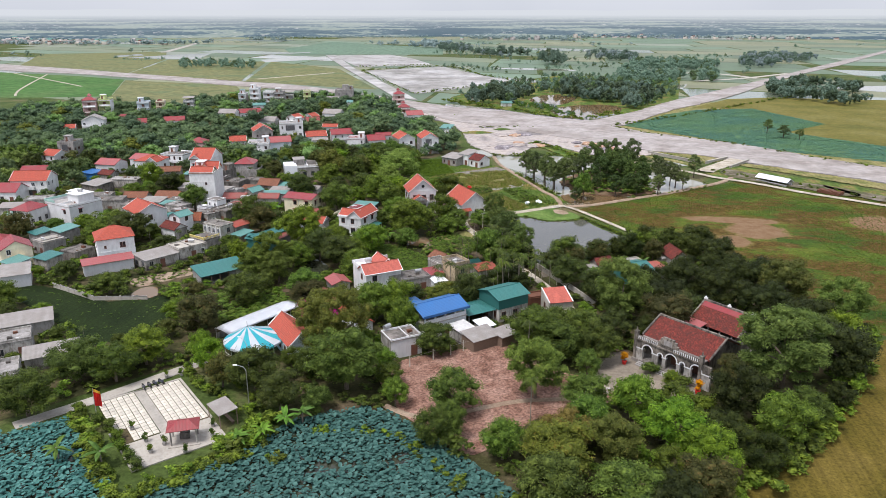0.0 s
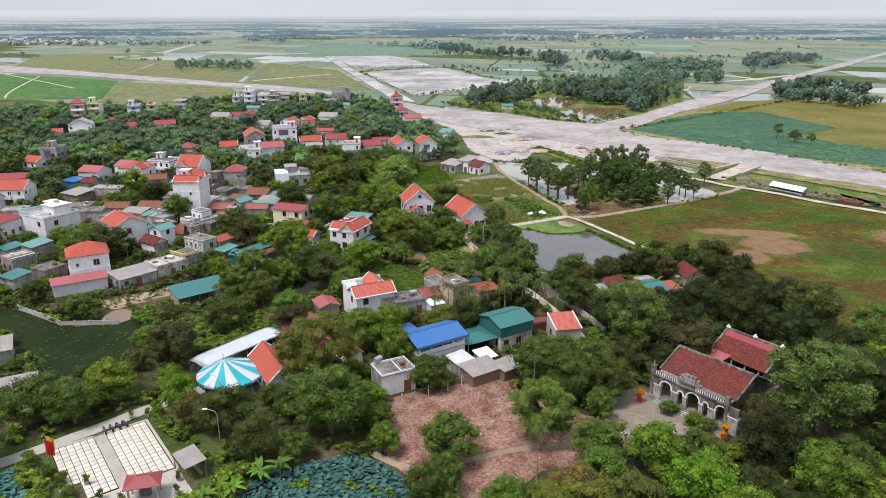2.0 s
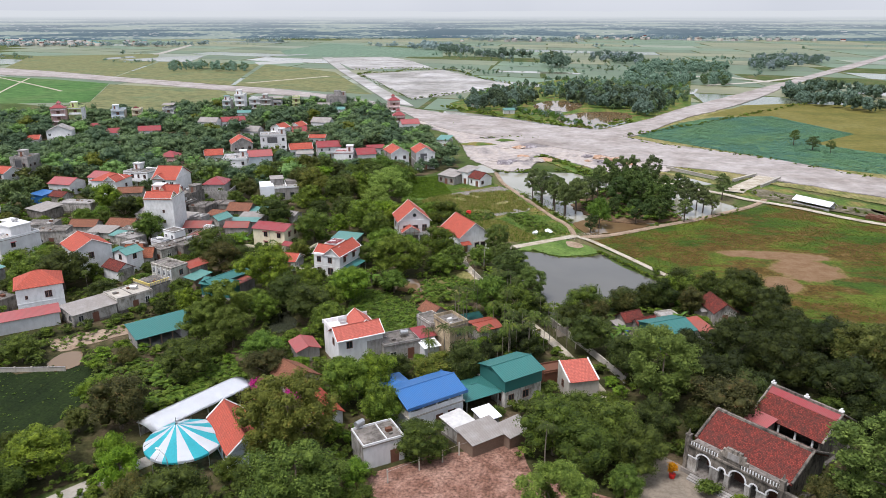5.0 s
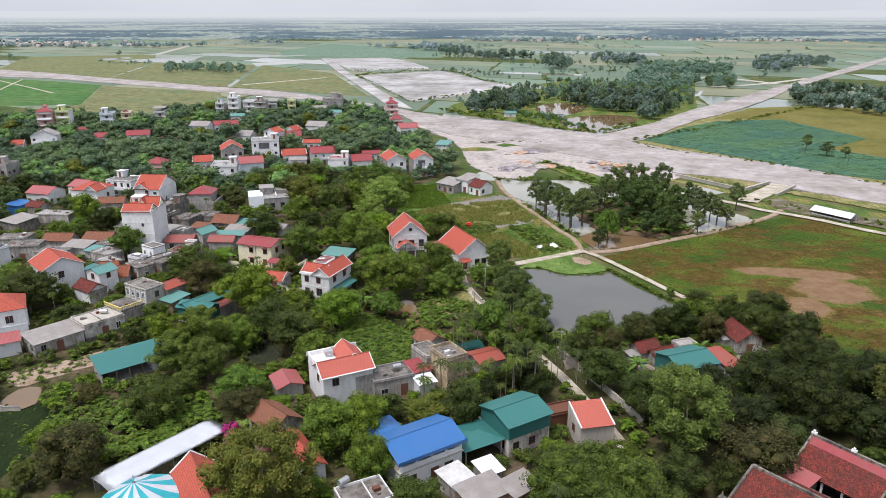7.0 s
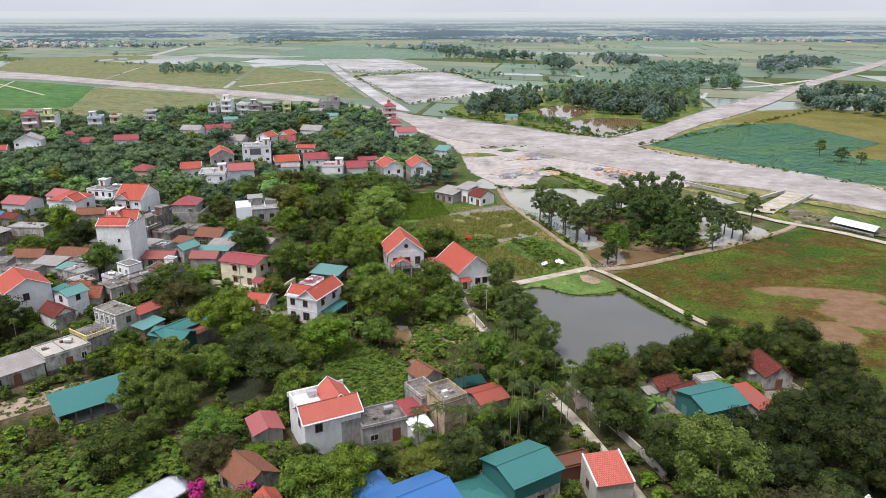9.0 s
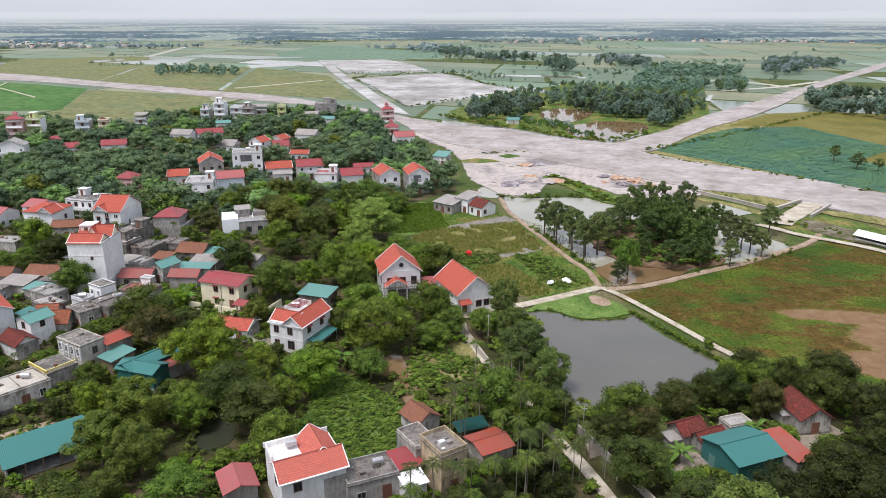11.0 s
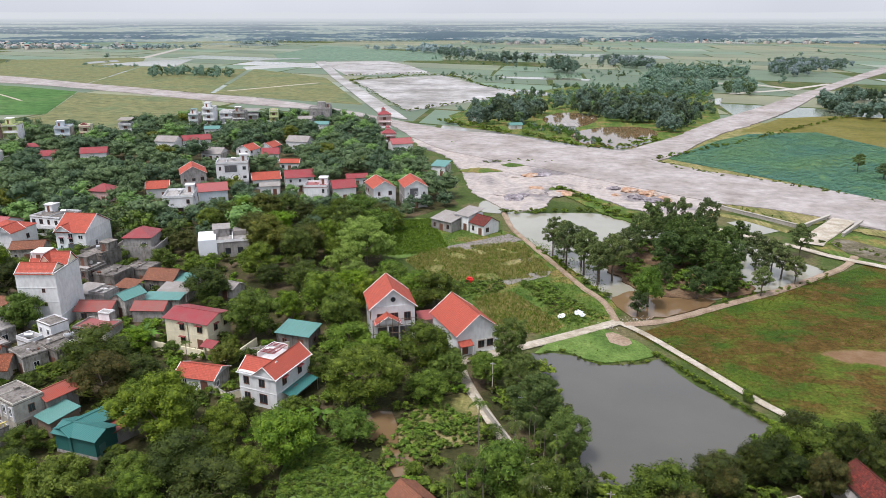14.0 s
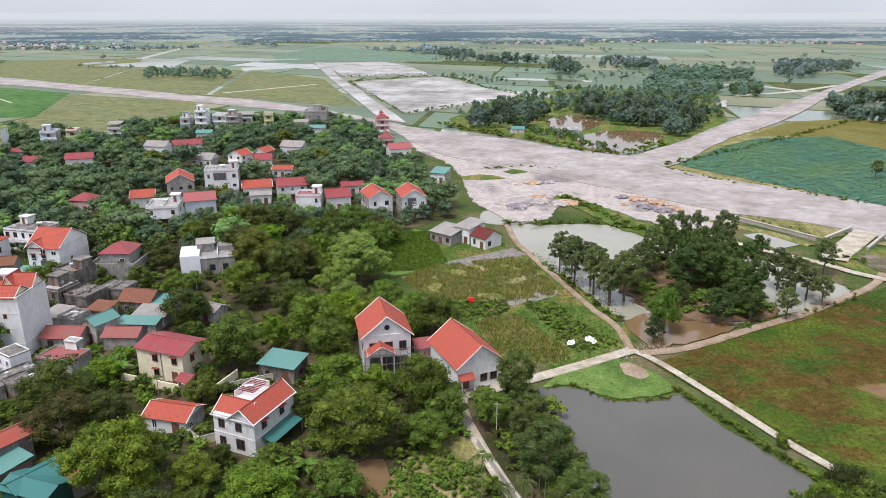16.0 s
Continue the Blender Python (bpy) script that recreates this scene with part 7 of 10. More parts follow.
def temple_rear():
    h = house_at(40.1, 131.7, -44, "rear temple hall with an open side and a red-edged ridge", "temple", "temple", 6.5, 5.2)
    L, W = 10.0, 9.0
    part("terrace", boxes((-L / 2 - 0.5, -W / 2 - 0.5, 0, L / 2 + 0.5, W / 2 + 0.5, 0.6)), M_CONC_DARK, h)
    part("hall_wall", boxes((-L / 2, 0.6, 0.6, L / 2, W / 2, 4.9), (-L / 2, -W / 2, 0.6, -L / 2 + 0.3, 0.6, 4.9), (L / 2 - 0.3, -W / 2, 0.6, L / 2, 0.6, 4.9)), M_TEMPLE, h)
    part("lintel", boxes((-L / 2 + 0.3, -W / 2, 4.4, L / 2 - 0.3, -W / 2 + 0.3, 4.8)), M_WOOD, h)
    for i in range(4):
        x = -L / 2 + 1.2 + i * (L - 2.4) / 3
        part("column", tube(bmesh.new(), [(x, -W / 2 + 0.2, 0.6), (x, -W / 2 + 0.2, 4.5)], 0.18, 0.16, 8), M_WHITE, h)
    gable(h, -L / 2, -W / 2, L / 2, W / 2, 4.9, 2.7, M_TILE_OLD, M_TEMPLE, "x", over=0.35, thick=0.2)
    s = 2.7 / (W / 2)
    part("ridge_band", slab(bmesh.new(), [(-L / 2 - 0.3, -1.2, 7.66 - 1.2 * s), (L / 2 + 0.3, -1.2, 7.66 - 1.2 * s), (L / 2 + 0.3, -0.1, 7.66 - 0.1 * s), (-L / 2 - 0.3, -0.1, 7.66 - 0.1 * s)], 0.05), M_TIN_RED, h, "bright red sheet along the ridge")
    part("ridge_beam", boxes((-L / 2 - 0.35, -0.15, 7.5, L / 2 + 0.35, 0.2, 7.95)), M_TEMPLE, h)
    for x in (-L / 2 - 0.2, 0.0, L / 2):
        part("ridge_ornament", boxes((x - 0.3, -0.2, 7.95, x + 0.35, 0.25, 8.2), (x - 0.12, -0.12, 8.2, x + 0.15, 0.15, 8.5)), M_WHITE, h)
    for x in (-L / 2 - 0.35, L / 2 + 0.35):
        part("verge_wall", tube(bmesh.new(), [(x, -W / 2 - 0.4, 4.75), (x, 0, 7.75), (x, W / 2 + 0.4, 4.75)], 0.17, 0.17, 6), M_TEMPLE, h)


temple_front()
temple_rear()
VH(33.4, 129.5, -44, 3.2, 3.0, 4.6, "lean", M_TEMPLE, M_TIN_PINK, "link roof of pinkish sheets between the temple halls", wins=False, rise=0.5)


# white hall, striped tent and red house
def white_hall():
    h = house_at(-52.6, 122.9, 62, "long open hall under a rounded white tarpaulin roof", "marquee", "marquee", 5, 3.4)
    L, W = 18.6, 5.2
    bm = bmesh.new()
    rows = []
    for i in range(13):
        x = -L / 2 + L * i / 12
        e = 0.25 if i in (0, 12) else 0.0
        rows.append([bm.verts.new((x, -W / 2 + W * k / 8, 2.75 - e + 0.35 * math.sin(math.pi * k / 8))) for k in range(9)])
    for a, b2 in zip(rows, rows[1:]):
        for k in range(8):
            bm.faces.new((a[k], a[k + 1], b2[k + 1], b2[k])).smooth = True
    r = bmesh.ops.solidify(bm, geom=bm.faces[:], thickness=0.06)
    bmesh.ops.recalc_face_normals(bm, faces=bm.faces[:])
    part("canopy", bm, M_TARP_W, h)
    for i in range(7):
        for y in (-W / 2 + 0.25, W / 2 - 0.25):
            x = -L / 2 + 0.3 + i * (L - 0.6) / 6
            part("post", tube(bmesh.new(), [(x, y, 0), (x, y, 2.8)], 0.05, 0.05, 6), M_STEEL, h)
    part("back_wall", boxes((-L / 2 + 0.5, W / 2 - 0.1, 0, L / 2 - 0.5, W / 2, 1.4)), M_OLDW, h)


def striped_tent():
    h = house_at(-49.2, 112.4, 20, "conical marquee in turquoise and white stripes", "marquee", "marquee", 6, 4.5)
    n, R, zr, za = 32, 5.6, 2.9, 5.0
    for s in range(n // 2 * 2):
        bm = bmesh.new()
        g = []
        for a in (2 * math.pi * s / n, 2 * math.pi * (s + 1) / n):
            g.append([bm.verts.new((math.cos(a) * R * q - 1.2 * (1 - q), math.sin(a) * R * q + 1.4 * (1 - q), za - (za - zr) * q**0.8 + (0.12 if q == 1 and s % 4 == 0 else 0))) for q in (0.04, 0.35, 0.7, 1.0)] + [bm.verts.new((math.cos(a) * R * 1.0, math.sin(a) * R * 1.0, zr - 0.35))])
        for k in range(4):
            bm.faces.new((g[0][k], g[1][k], g[1][k + 1], g[0][k + 1]))
        bmesh.ops.solidify(bm, geom=bm.faces[:], thickness=0.03)
        bmesh.ops.recalc_face_normals(bm, faces=bm.faces[:])
        part("stripe", bm, M_TARP_T if (s // 2) % 2 else M_TARP_W, h)
    part("mast", tube(bmesh.new(), [(-1.15, 1.35, 0), (-1.15, 1.35, 5.9)], 0.09, 0.06, 8), M_STEEL, h)
    for k in range(8):
        a = 2 * math.pi * k / 8
        part("pole", tube(bmesh.new(), [(math.cos(a) * R * 0.97, math.sin(a) * R * 0.97, 0), (math.cos(a) * R * 0.97, math.sin(a) * R * 0.97, zr)], 0.05, 0.05, 6), M_STEEL, h)


def red_roof_house():
    h = house_at(-42.6, 115.4, -49, "low house with a tall red tiled gable and blue end wall", reach=5.0, height=4)
    x0, y0, x1, y1, H = -5.6, -2.6, 5.6, 2.6, 3.4
    walls(h, x0, y0, x1, y1, 0, H, M_BLUEW)
    gable(h, x0, y0, x1, y1, H, 2.2, M_TILE_O, M_BLUEW, "x", over=0.3)
    for x in (x0 - 0.3, x1 + 0.3):
        part("verge", tube(bmesh.new(), [(x, y0 - 0.3, H - 0.2), (x, 0, H + 2.3), (x, y1 + 0.3, H - 0.2)], 0.12, 0.12, 6), M_WHITE, h)
    for a in (-3, 0, 3):
        window(h, "-y", a, 1.0, 1.1, 1.3, x0, y0, x1, y1)


BLOCKS.extend(((-56.0, 116.6, 3.5, 2.0), (-49.2, 129.4, 3.5, 2.0)))
white_hall()
striped_tent()
red_roof_house()

VH(-33.4, 127.0, -46, 9.5, 2.6, 2.8, "gable", M_GREYW, M_TILE_O, "long narrow house under orange-red tiles beside vines", rise=0.8, wins=False)

# what sets the larger village houses apart
gable(tall_house, -3.8, -4.85, 3.4, 0.2, 12.3, 1.5, M_TILE_O, M_CREAM, "x", over=0.3)
gable(tall_house, -3.8, 0.4, 3.8, 4.85, 12.3, 2.3, M_TILE_O, M_CREAM, "x", over=0.3)
gable(tall_house, -1.8, 0.2, 0.8, 4.85, 12.5, 2.0, M_TILE_O, M_CREAM, "y", over=0.2)
# near-black panel paints the shade behind the columns; the wall is solid
part("loggia_shade", boxes((3.75, -2.8, 9.6, 3.84, 2.8, 11.8)), M_DARK, tall_house, "near-black panel painted as the shade of a top-floor recess")
for yy in (-2.8, -0.9, 0.9, 2.8):
    part("column", boxes((3.8, yy - 0.12, 9.5, 4.0, yy + 0.12, 12.0)), M_CREAM, tall_house)
part("eave_band", boxes((-4.0, -5.05, 11.95, 4.0, 5.05, 12.15)), M_CREAM, tall_house)
for yy, zz in ((-2.2, 5.2), (1.6, 5.2), (1.6, 8.2)):
    window(tall_house, "-y", yy * 0.8, zz, 0.5, 0.7, -4.1, -4.85, 4.1, 4.85)
gable(gabled_house, -4.1, -6.5, 0.5, -1.0, 8.6, 1.6, M_TILE_O, M_WHITE, "y", over=0.3)
part("low_wing", boxes((-5.5, -9.2, 0, 5.0, -6.15, 3.2)), M_CONC_GREY, gabled_house)
lean_to(gabled_house, -5.8, -9.6, 1.0, -6.0, 3.25, 3.9, M_TIN_GREEN)
for xx in (-2.6, 0.0):
    window(gabled_house, "-y", xx, 5.4, 0.9, 1.4, -4.1, -6.1, 4.1, 6.1, awning=M_TIN_RED)
part("base_storey", boxes((-5.6, -6.0, 0, 5.6, 5.0, 3.4)), M_CONC_GREY, tower_house)
for e in ((-5.6, -6.0, 5.6, -5.85), (-5.6, 4.85, 5.6, 5.0), (-5.6, -5.85, -5.45, 4.85), (5.45, -5.85, 5.6, 4.85)):
    part("terrace_wall", boxes((e[0], e[1], 3.4, e[2], e[3], 4.4)), M_CONC_GREY, tower_house)
part("white_cover", boxes((-6.62, -5.16, 0.4, -1.9, -5.02, 5.3), (-6.64, -5.0, 0.4, -6.51, 4.0, 5.2), (-6.5, -4.9, 4.9, -2.0, 3.6, 5.3)), M_TARP_W, white_block, "white sheeting over the roof terrace")
part("roof_room", boxes((-2.6, 0.4, 4.3, 1.6, 4.6, 6.6)), M_CONC_GREY, white_block)
lean_to(white_block, -2.9, 0.0, 1.9, 4.8, 6.65, 7.0, M_TIN_GREY)
part("terrace_wall", boxes((-1.9, -5.02, 4.2, 6.5, -4.85, 5.0), (6.35, -4.85, 4.2, 6.5, 4.9, 5.0), (2.2, -4.85, 4.3, 2.4, 4.5, 5.2)), M_WHITE, white_block)
part("deck_cover", boxes((2.6, 0.6, 4.35, 6.1, 4.4, 5.6)), M_TIN_GREY, white_block)
part("opening", boxes((0.2, -5.03, 1.0, 1.6, -5.004, 2.6), (3.4, -5.03, 1.0, 4.8, -5.004, 2.6)), M_GLASS, white_block)
for x, y, z, r in ((-104.5, 198.6, 3.42, 20), (-96.2, 199.0, 3.92, 60), (-143.6, 193.0, 8.4, 0), (-120.8, 243.6, 5.92, 40), (-90.6, 164.6, 3.22, 10), (-131.5, 341.0, 9.95, 10), (-133.0, 304.0, 5.95, 30), (-25.5, 151.2, 3.5, 34), (-154.0, 274.0, 5.72, 20), (-117.0, 234.0, 5.32, 0)):
    water_tank(x, y, z, r)


def shade_net():
    s = thing("shade_net", pose(-14.8, 166.2, 0, 0, 0, 33), "sagging dark green shade net on short poles", "net")
    bm = bmesh.new()
    rows = [[bm.verts.new((-2.6 + 0.65 * i, -1.3 + 0.65 * j, 1.7 - 0.25 * math.sin(math.pi * i / 8) * math.sin(math.pi * j / 4) + 0.12 * j)) for j in range(5)] for i in range(9)]
    for a, b in zip(rows, rows[1:]):
        for k in range(4):
            bm.faces.new((a[k], b[k], b[k + 1], a[k + 1]))
    bmesh.ops.solidify(bm, geom=bm.faces[:], thickness=0.03)
    part("net", bm, M_TIN_TEAL, s)
    for x, y in ((-2.5, -1.2), (2.5, -1.2), (-2.5, 1.2), (2.5, 1.2)):
        part("pole", tube(bmesh.new(), [(x, y, 0), (x, y, 1.75 if y < 0 else 2.2)], 0.04, 0.04, 5), M_WOOD, s)
    BLOCKS.append((-14.8, 166.2, 2.5, 1.5))


def barrel(x, y, mat, label):
    b = thing("barrel", pose(x, y, 0.12), label, "barrel")
    part("drum", tube(bmesh.new(), [(0, 0, 0), (0, 0, 0.15), (0, 0, 0.75), (0, 0, 0.9)], 0.32, 0.3, 12), mat, b)
    part("rim", tube(bmesh.new(), [(0, 0, 0.9), (0, 0, 0.95)], 0.33, 0.33, 12), mat, b)


shade_net()
barrel(17.1, 166.6, M_TIN_BLUE, "blue plastic barrel in a concrete yard")
barrel(15.6, 165.2, M_TARP_W, "white plastic tub in a concrete yard")
VH(15.7, 168.4, 28, 2.6, 1.8, 1.9, "lean", M_OLDW, M_TIN_GREY, "tiny shelter under grey sheets in a yard", rise=0.2, wins=False)
VH(25.4, 173.6, 28, 4.0, 2.6, 2.3, "flat", M_CONC, M_CONC_GREY, "small flat-roofed concrete store behind the huts", rise=0.3, wins=False)
VH(33.8, 179.2, 18, 2.2, 3.2, 2.0, "lean", M_CONC, M_CONC_GREY, "low concrete store beside the cottage", rise=0.2, wins=False)


def roadside_post(x, y, tall):
    p = thing("concrete_post", pose(x, y, 0), "thin pale concrete post beside the lane", "post", "lane posts")
    part("shaft", tube(bmesh.new(), [(0, 0, 0), (0, 0, tall * 0.5), (0, 0, tall)], 0.11, 0.07, 6), M_CONC, p)
    part("cross_arm", boxes((-0.5, -0.04, tall - 0.4, 0.5, 0.04, tall - 0.3)), M_STEEL, p)


for x, y in ((-17.6, 199.5), (-12.0, 189.0), (-6.3, 179.5), (0.6, 167.5), (5.3, 158.4)):
    roadside_post(x + 1.6, y, 6.0)

VH(-104.8, 148.8, 42, 11.5, 3.6, 2.9, "lean", M_GREYW, M_TIN_PINK, "long low annex under faded pink sheets", rise=0.6, wins=False)

# ---- trees ----
ICO_T = (1 + 5**0.5) / 2
ICO_V = np.array([(-1, ICO_T, 0), (1, ICO_T, 0), (-1, -ICO_T, 0), (1, -ICO_T, 0), (0, -1, ICO_T), (0, 1, ICO_T), (0, -1, -ICO_T), (0, 1, -ICO_T), (ICO_T, 0, -1), (ICO_T, 0, 1), (-ICO_T, 0, -1), (-ICO_T, 0, 1)]) / 1.902
ICO_F = [(0, 11, 5), (0, 5, 1), (0, 1, 7), (0, 7, 10), (0, 10, 11), (1, 5, 9), (5, 11, 4), (11, 10, 2), (10, 7, 6), (7, 1, 8), (3, 9, 4), (3, 4, 2), (3, 2, 6), (3, 6, 8), (3, 8, 9), (4, 9, 5), (2, 4, 11), (6, 2, 10), (8, 6, 7), (9, 8, 1)]


def leaf_cloud(rng, clumps, per, size, core=0.8, flat=0.6):
    """Leaves as small blades in the skin of many clumps, each clump with a faceted core. Returns vertices, quads (none) and triangles."""
    V, T = [], []
    k = 0
    for cx, cy, cz, r in clumps:
        c = np.array((cx, cy, cz))
        d = rng.normal(size=(per, 3))
        d /= np.linalg.norm(d, axis=1)[:, None]
        d[:, 2] = np.where(d[:, 2] < -0.5, -d[:, 2], d[:, 2])
        p = c + d * r * rng.uniform(0.7, 1.2, (per, 1)) * np.array((1, 1, 0.8))
        nrm = d * flat + rng.normal(size=(per, 3)) * 0.45 + np.array((0, 0, 0.35))
        nrm /= np.linalg.norm(nrm, axis=1)[:, None]
        a = np.cross(nrm, rng.normal(size=(per, 3)))
        a /= np.linalg.norm(a, axis=1)[:, None]
        b = np.cross(nrm, a)
        s = size * rng.uniform(0.6, 1.35, (per, 1))
        V.append(np.stack([p - a * s * 0.75 - b * s * 0.5, p - a * s * 0.45 + b * s * 0.6, p + a * s], 1).reshape(-1, 3))
        T.append(k + np.arange(per * 3).reshape(-1, 3))
        k += per * 3
        if core:
            V.append(ICO_V * r * core * rng.uniform(0.75, 1.15, (12, 1)) * np.array((1, 1, 0.8)) + c)
            T.append(k + np.array(ICO_F))
            k += 12
    return np.concatenate(V), np.zeros((0, 4), int), np.concatenate(T)


def quick_mesh(name, V, Q, T, mat_q=None, mat_t=None):
    """A mesh from arrays of quads and triangles, with material numbers."""
    me = bpy.data.meshes.new(name)
    nq, nt = len(Q), len(T)
    me.vertices.add(len(V))
    me.vertices.foreach_set("co", np.asarray(V, np.float32).ravel())
    me.loops.add(nq * 4 + nt * 3)
    me.loops.foreach_set("vertex_index", np.concatenate([np.asarray(Q, np.int32).ravel(), np.asarray(T, np.int32).ravel()]))
    me.polygons.add(nq + nt)
    me.polygons.foreach_set("loop_start", np.concatenate([np.arange(nq) * 4, nq * 4 + np.arange(nt) * 3]).astype(np.int32))
    if mat_q is not None:
        me.polygons.foreach_set("material_index", np.concatenate([mat_q, mat_t]).astype(np.int32))
    me.update(calc_edges=True)
    me.validate()
    return me


def round_clumps(rng, R, zc, ry, n, r0, r1, low=-0.95):
    """Clump centres on and in a lumpy dome of radius R, centre height zc, half height ry."""
    out = []
    lobes = rng.normal(size=(5, 3))
    lobes /= np.linalg.norm(lobes, axis=1)[:, None]
    for _ in range(n):
        d = rng.normal(size=3)
        d /= np.linalg.norm(d)
        if d[2] < low:
            d[2] *= -1
        k = rng.uniform(0.5, 0.85) * (0.86 + 0.28 * max(0.0, float((lobes @ d).max())) ** 3)
        out.append((d[0] * R * k, d[1] * R * k, zc + d[2] * ry * k, rng.uniform(r0, r1) * R))
    return out


def trunk_mesh(rng, h, r, spread, limbs=5):
    bm = bmesh.new()
    tube(bm, [(0, 0, -0.1), (rng.uniform(-0.1, 0.1), rng.uniform(-0.1, 0.1), h * 0.5), (rng.uniform(-0.2, 0.2), rng.uniform(-0.2, 0.2), h)], r, r * 0.6, 7)
    for i in range(limbs):
        a = 2 * math.pi * (i + rng.uniform(0, 0.6)) / limbs
        z = h * rng.uniform(0.7, 1.0)
        tube(bm, [(0, 0, z), (math.cos(a) * spread * 0.5, math.sin(a) * spread * 0.5, z + h * 0.35), (math.cos(a) * spread, math.sin(a) * spread, z + h * 0.55)], r * 0.5, r * 0.12, 5)
    me = bpy.data.meshes.new("trunk")
    bm.to_mesh(me)
    bm.free()
    return me


KINDS = {}


def tree_kind(key, leaf, label, category="tree", R=4.5, H=9.0, n=48, per=52, size=0.3, r0=0.2, r1=0.34, trunk=0.7, bark=None, core=0.8, variants=2, seed=1):
    """Templates of a tree H metres tall with a crown of radius R."""
    KINDS[key] = []
    for v in range(variants):
        rng = np.random.default_rng(seed * 100 + v)
        ry = (H - trunk) / 2
        V, Q, T = leaf_cloud(rng, round_clumps(rng, R, H - ry, ry, n, r0, r1), int(per * 3.1), size * 0.68, core * 0.9)
        top = V[:, 2].max()
        V[:, 2] *= H / top
        KINDS[key].append((trunk_mesh(rng, trunk + ry * 0.6, 0.05 * R + 0.06, R * 0.5), quick_mesh("crown", V, Q, T), leaf, bark or M_BARK, label, category, H, R))


def palm_kind(key, leaf, label, H, fronds, length, width, droop, r=0.11, category="palm", variants=2, seed=5, pairs=9):
    """A palm: arching midribs set with pairs of hanging leaflets; pairs=0 gives broad undivided blades."""
    KINDS[key] = []
    for v in range(variants):
        rng = np.random.default_rng(seed * 31 + v)
        V, F = [], []

        def at(a, up, L, t):
            rad = L * t * math.cos(up * (1 - 0.3 * t))
            return np.array((rad * math.cos(a), rad * math.sin(a), H + L * t * math.sin(up) - droop * L * t * t))

        for i in range(fronds):
            a = 2 * math.pi * (i + rng.uniform(0, 0.5)) / fronds
            up, L = rng.uniform(0.1, 1.15), length * rng.uniform(0.8, 1.15)
            side = np.array((-math.sin(a), math.cos(a), 0.0))
            if pairs:
                for k in range(pairs):
                    t = 0.15 + 0.85 * k / (pairs - 1)
                    p, q = at(a, up, L, t), at(a, up, L, min(1.0, t + 0.09))
                    w = width * math.sin(math.pi * min(0.93, 0.2 + 0.75 * t)) * rng.uniform(0.8, 1.2)
                    for e in (-1, 1):
                        tip = (p + q) / 2 + side * e * w + (q - p) * 1.5 + np.array((0, 0, -w * rng.uniform(0.5, 0.9)))
                        n0 = len(V)
                        V += [tuple(p), tuple(q), tuple(tip)]
                        F.append((n0, n0 + 1, n0 + 2))
                continue
            prev = None
            for k in range(7):
                t = k / 6
                p = at(a, up, L, t)
                w = width * math.sin(math.pi * min(0.97, 0.12 + 0.85 * t)) * 0.5
                n0 = len(V)
                V += [tuple(p + side * w - np.array((0, 0, w * 0.5))), tuple(p), tuple(p - side * w - np.array((0, 0, w * 0.5)))]
                if prev is not None:
                    F += [(prev, prev + 1, n0 + 1, n0), (prev + 1, prev + 2, n0 + 2, n0 + 1)]
                prev = n0
        bm = tube(bmesh.new(), [(0, 0, -0.1), (rng.uniform(-0.2, 0.2), 0, H * 0.5), (0, 0, H + 0.1)], r, r * 0.7, 6)
        tm = bpy.data.meshes.new("trunk")
        bm.to_mesh(tm)
        bm.free()
        KINDS[key].append((tm, mesh_from("fronds", V, F), leaf, M_BARK_PALE, label, category, H + length * 0.5, length))


NAMES = {"palm": "palm_tree", "shrub": "shrub", "banana plant": "banana_plant"}
SPOTS = []


def plant(key, x, y, h=None, wide=None, rot=None, v=None, group="", z=0.0):
    """Sets a tree of that kind, h metres tall and wide metres across, on the ground."""
    rng = random.Random(int(x * 131 + y * 57))
    opts = KINDS[key]
    tm, crown, leaf, bark, label, category, H, R = opts[rng.randrange(len(opts)) if v is None else v]
    sz = (h or H) / H
    sx = wide / (2 * R) if wide else sz
    t = thing(NAMES.get(category, "tree"), Matrix.Identity(4), label, category, group or {"palm": "areca palms", "shrub": "garden shrubs", "banana plant": "banana plants"}.get(category, "village trees"))
    part_of("trunk", tm, bark, t)
    part_of("fronds" if category in ("palm", "banana plant") else "crown", crown, leaf, t)
    t.matrix_world = pose(x, y, z, 0, 0, rng.uniform(0, 360) if rot is None else rot) @ Matrix.Diagonal((sx, sx, sz, 1))
    SPOTS.append((x, y, sx * R))
    return t


tree_kind("longan", L_DARK, "dense round dark green fruit tree", size=0.23, per=62, core=0.74, variants=3, seed=1)
tree_kind("mango", L_MID, "broad leafy green garden tree", size=0.25, per=62, core=0.74, variants=3, seed=2)
tree_kind("fresh", L_LIGHT, "bright fresh green garden tree", size=0.25, per=62, core=0.74, R=4.0, H=8.0, n=40, variants=2, seed=3)
tree_kind("olive", L_OLIVE, "olive green tree with drying leaves", size=0.23, per=62, core=0.74, n=60, r0=0.16, r1=0.28, variants=2, seed=4)
tree_kind("yellow", L_YELLOW, "tree with yellowing sparse leaves", size=0.25, variants=1, seed=19)
tree_kind("deep", L_DEEP, "deep green longan tree with dense foliage", size=0.23, per=62, core=0.74, variants=2, seed=23)
tree_kind("rust", L_RUST, "longan tree with rusty brown young leaves", size=0.23, per=62, core=0.74, variants=2, seed=5)
tree_kind("big", L_MID, "large spreading tree with a broken crown", R=7.5, H=14.0, n=95, per=84, size=0.28, r0=0.12, r1=0.24, variants=2, seed=15, trunk=1.2)
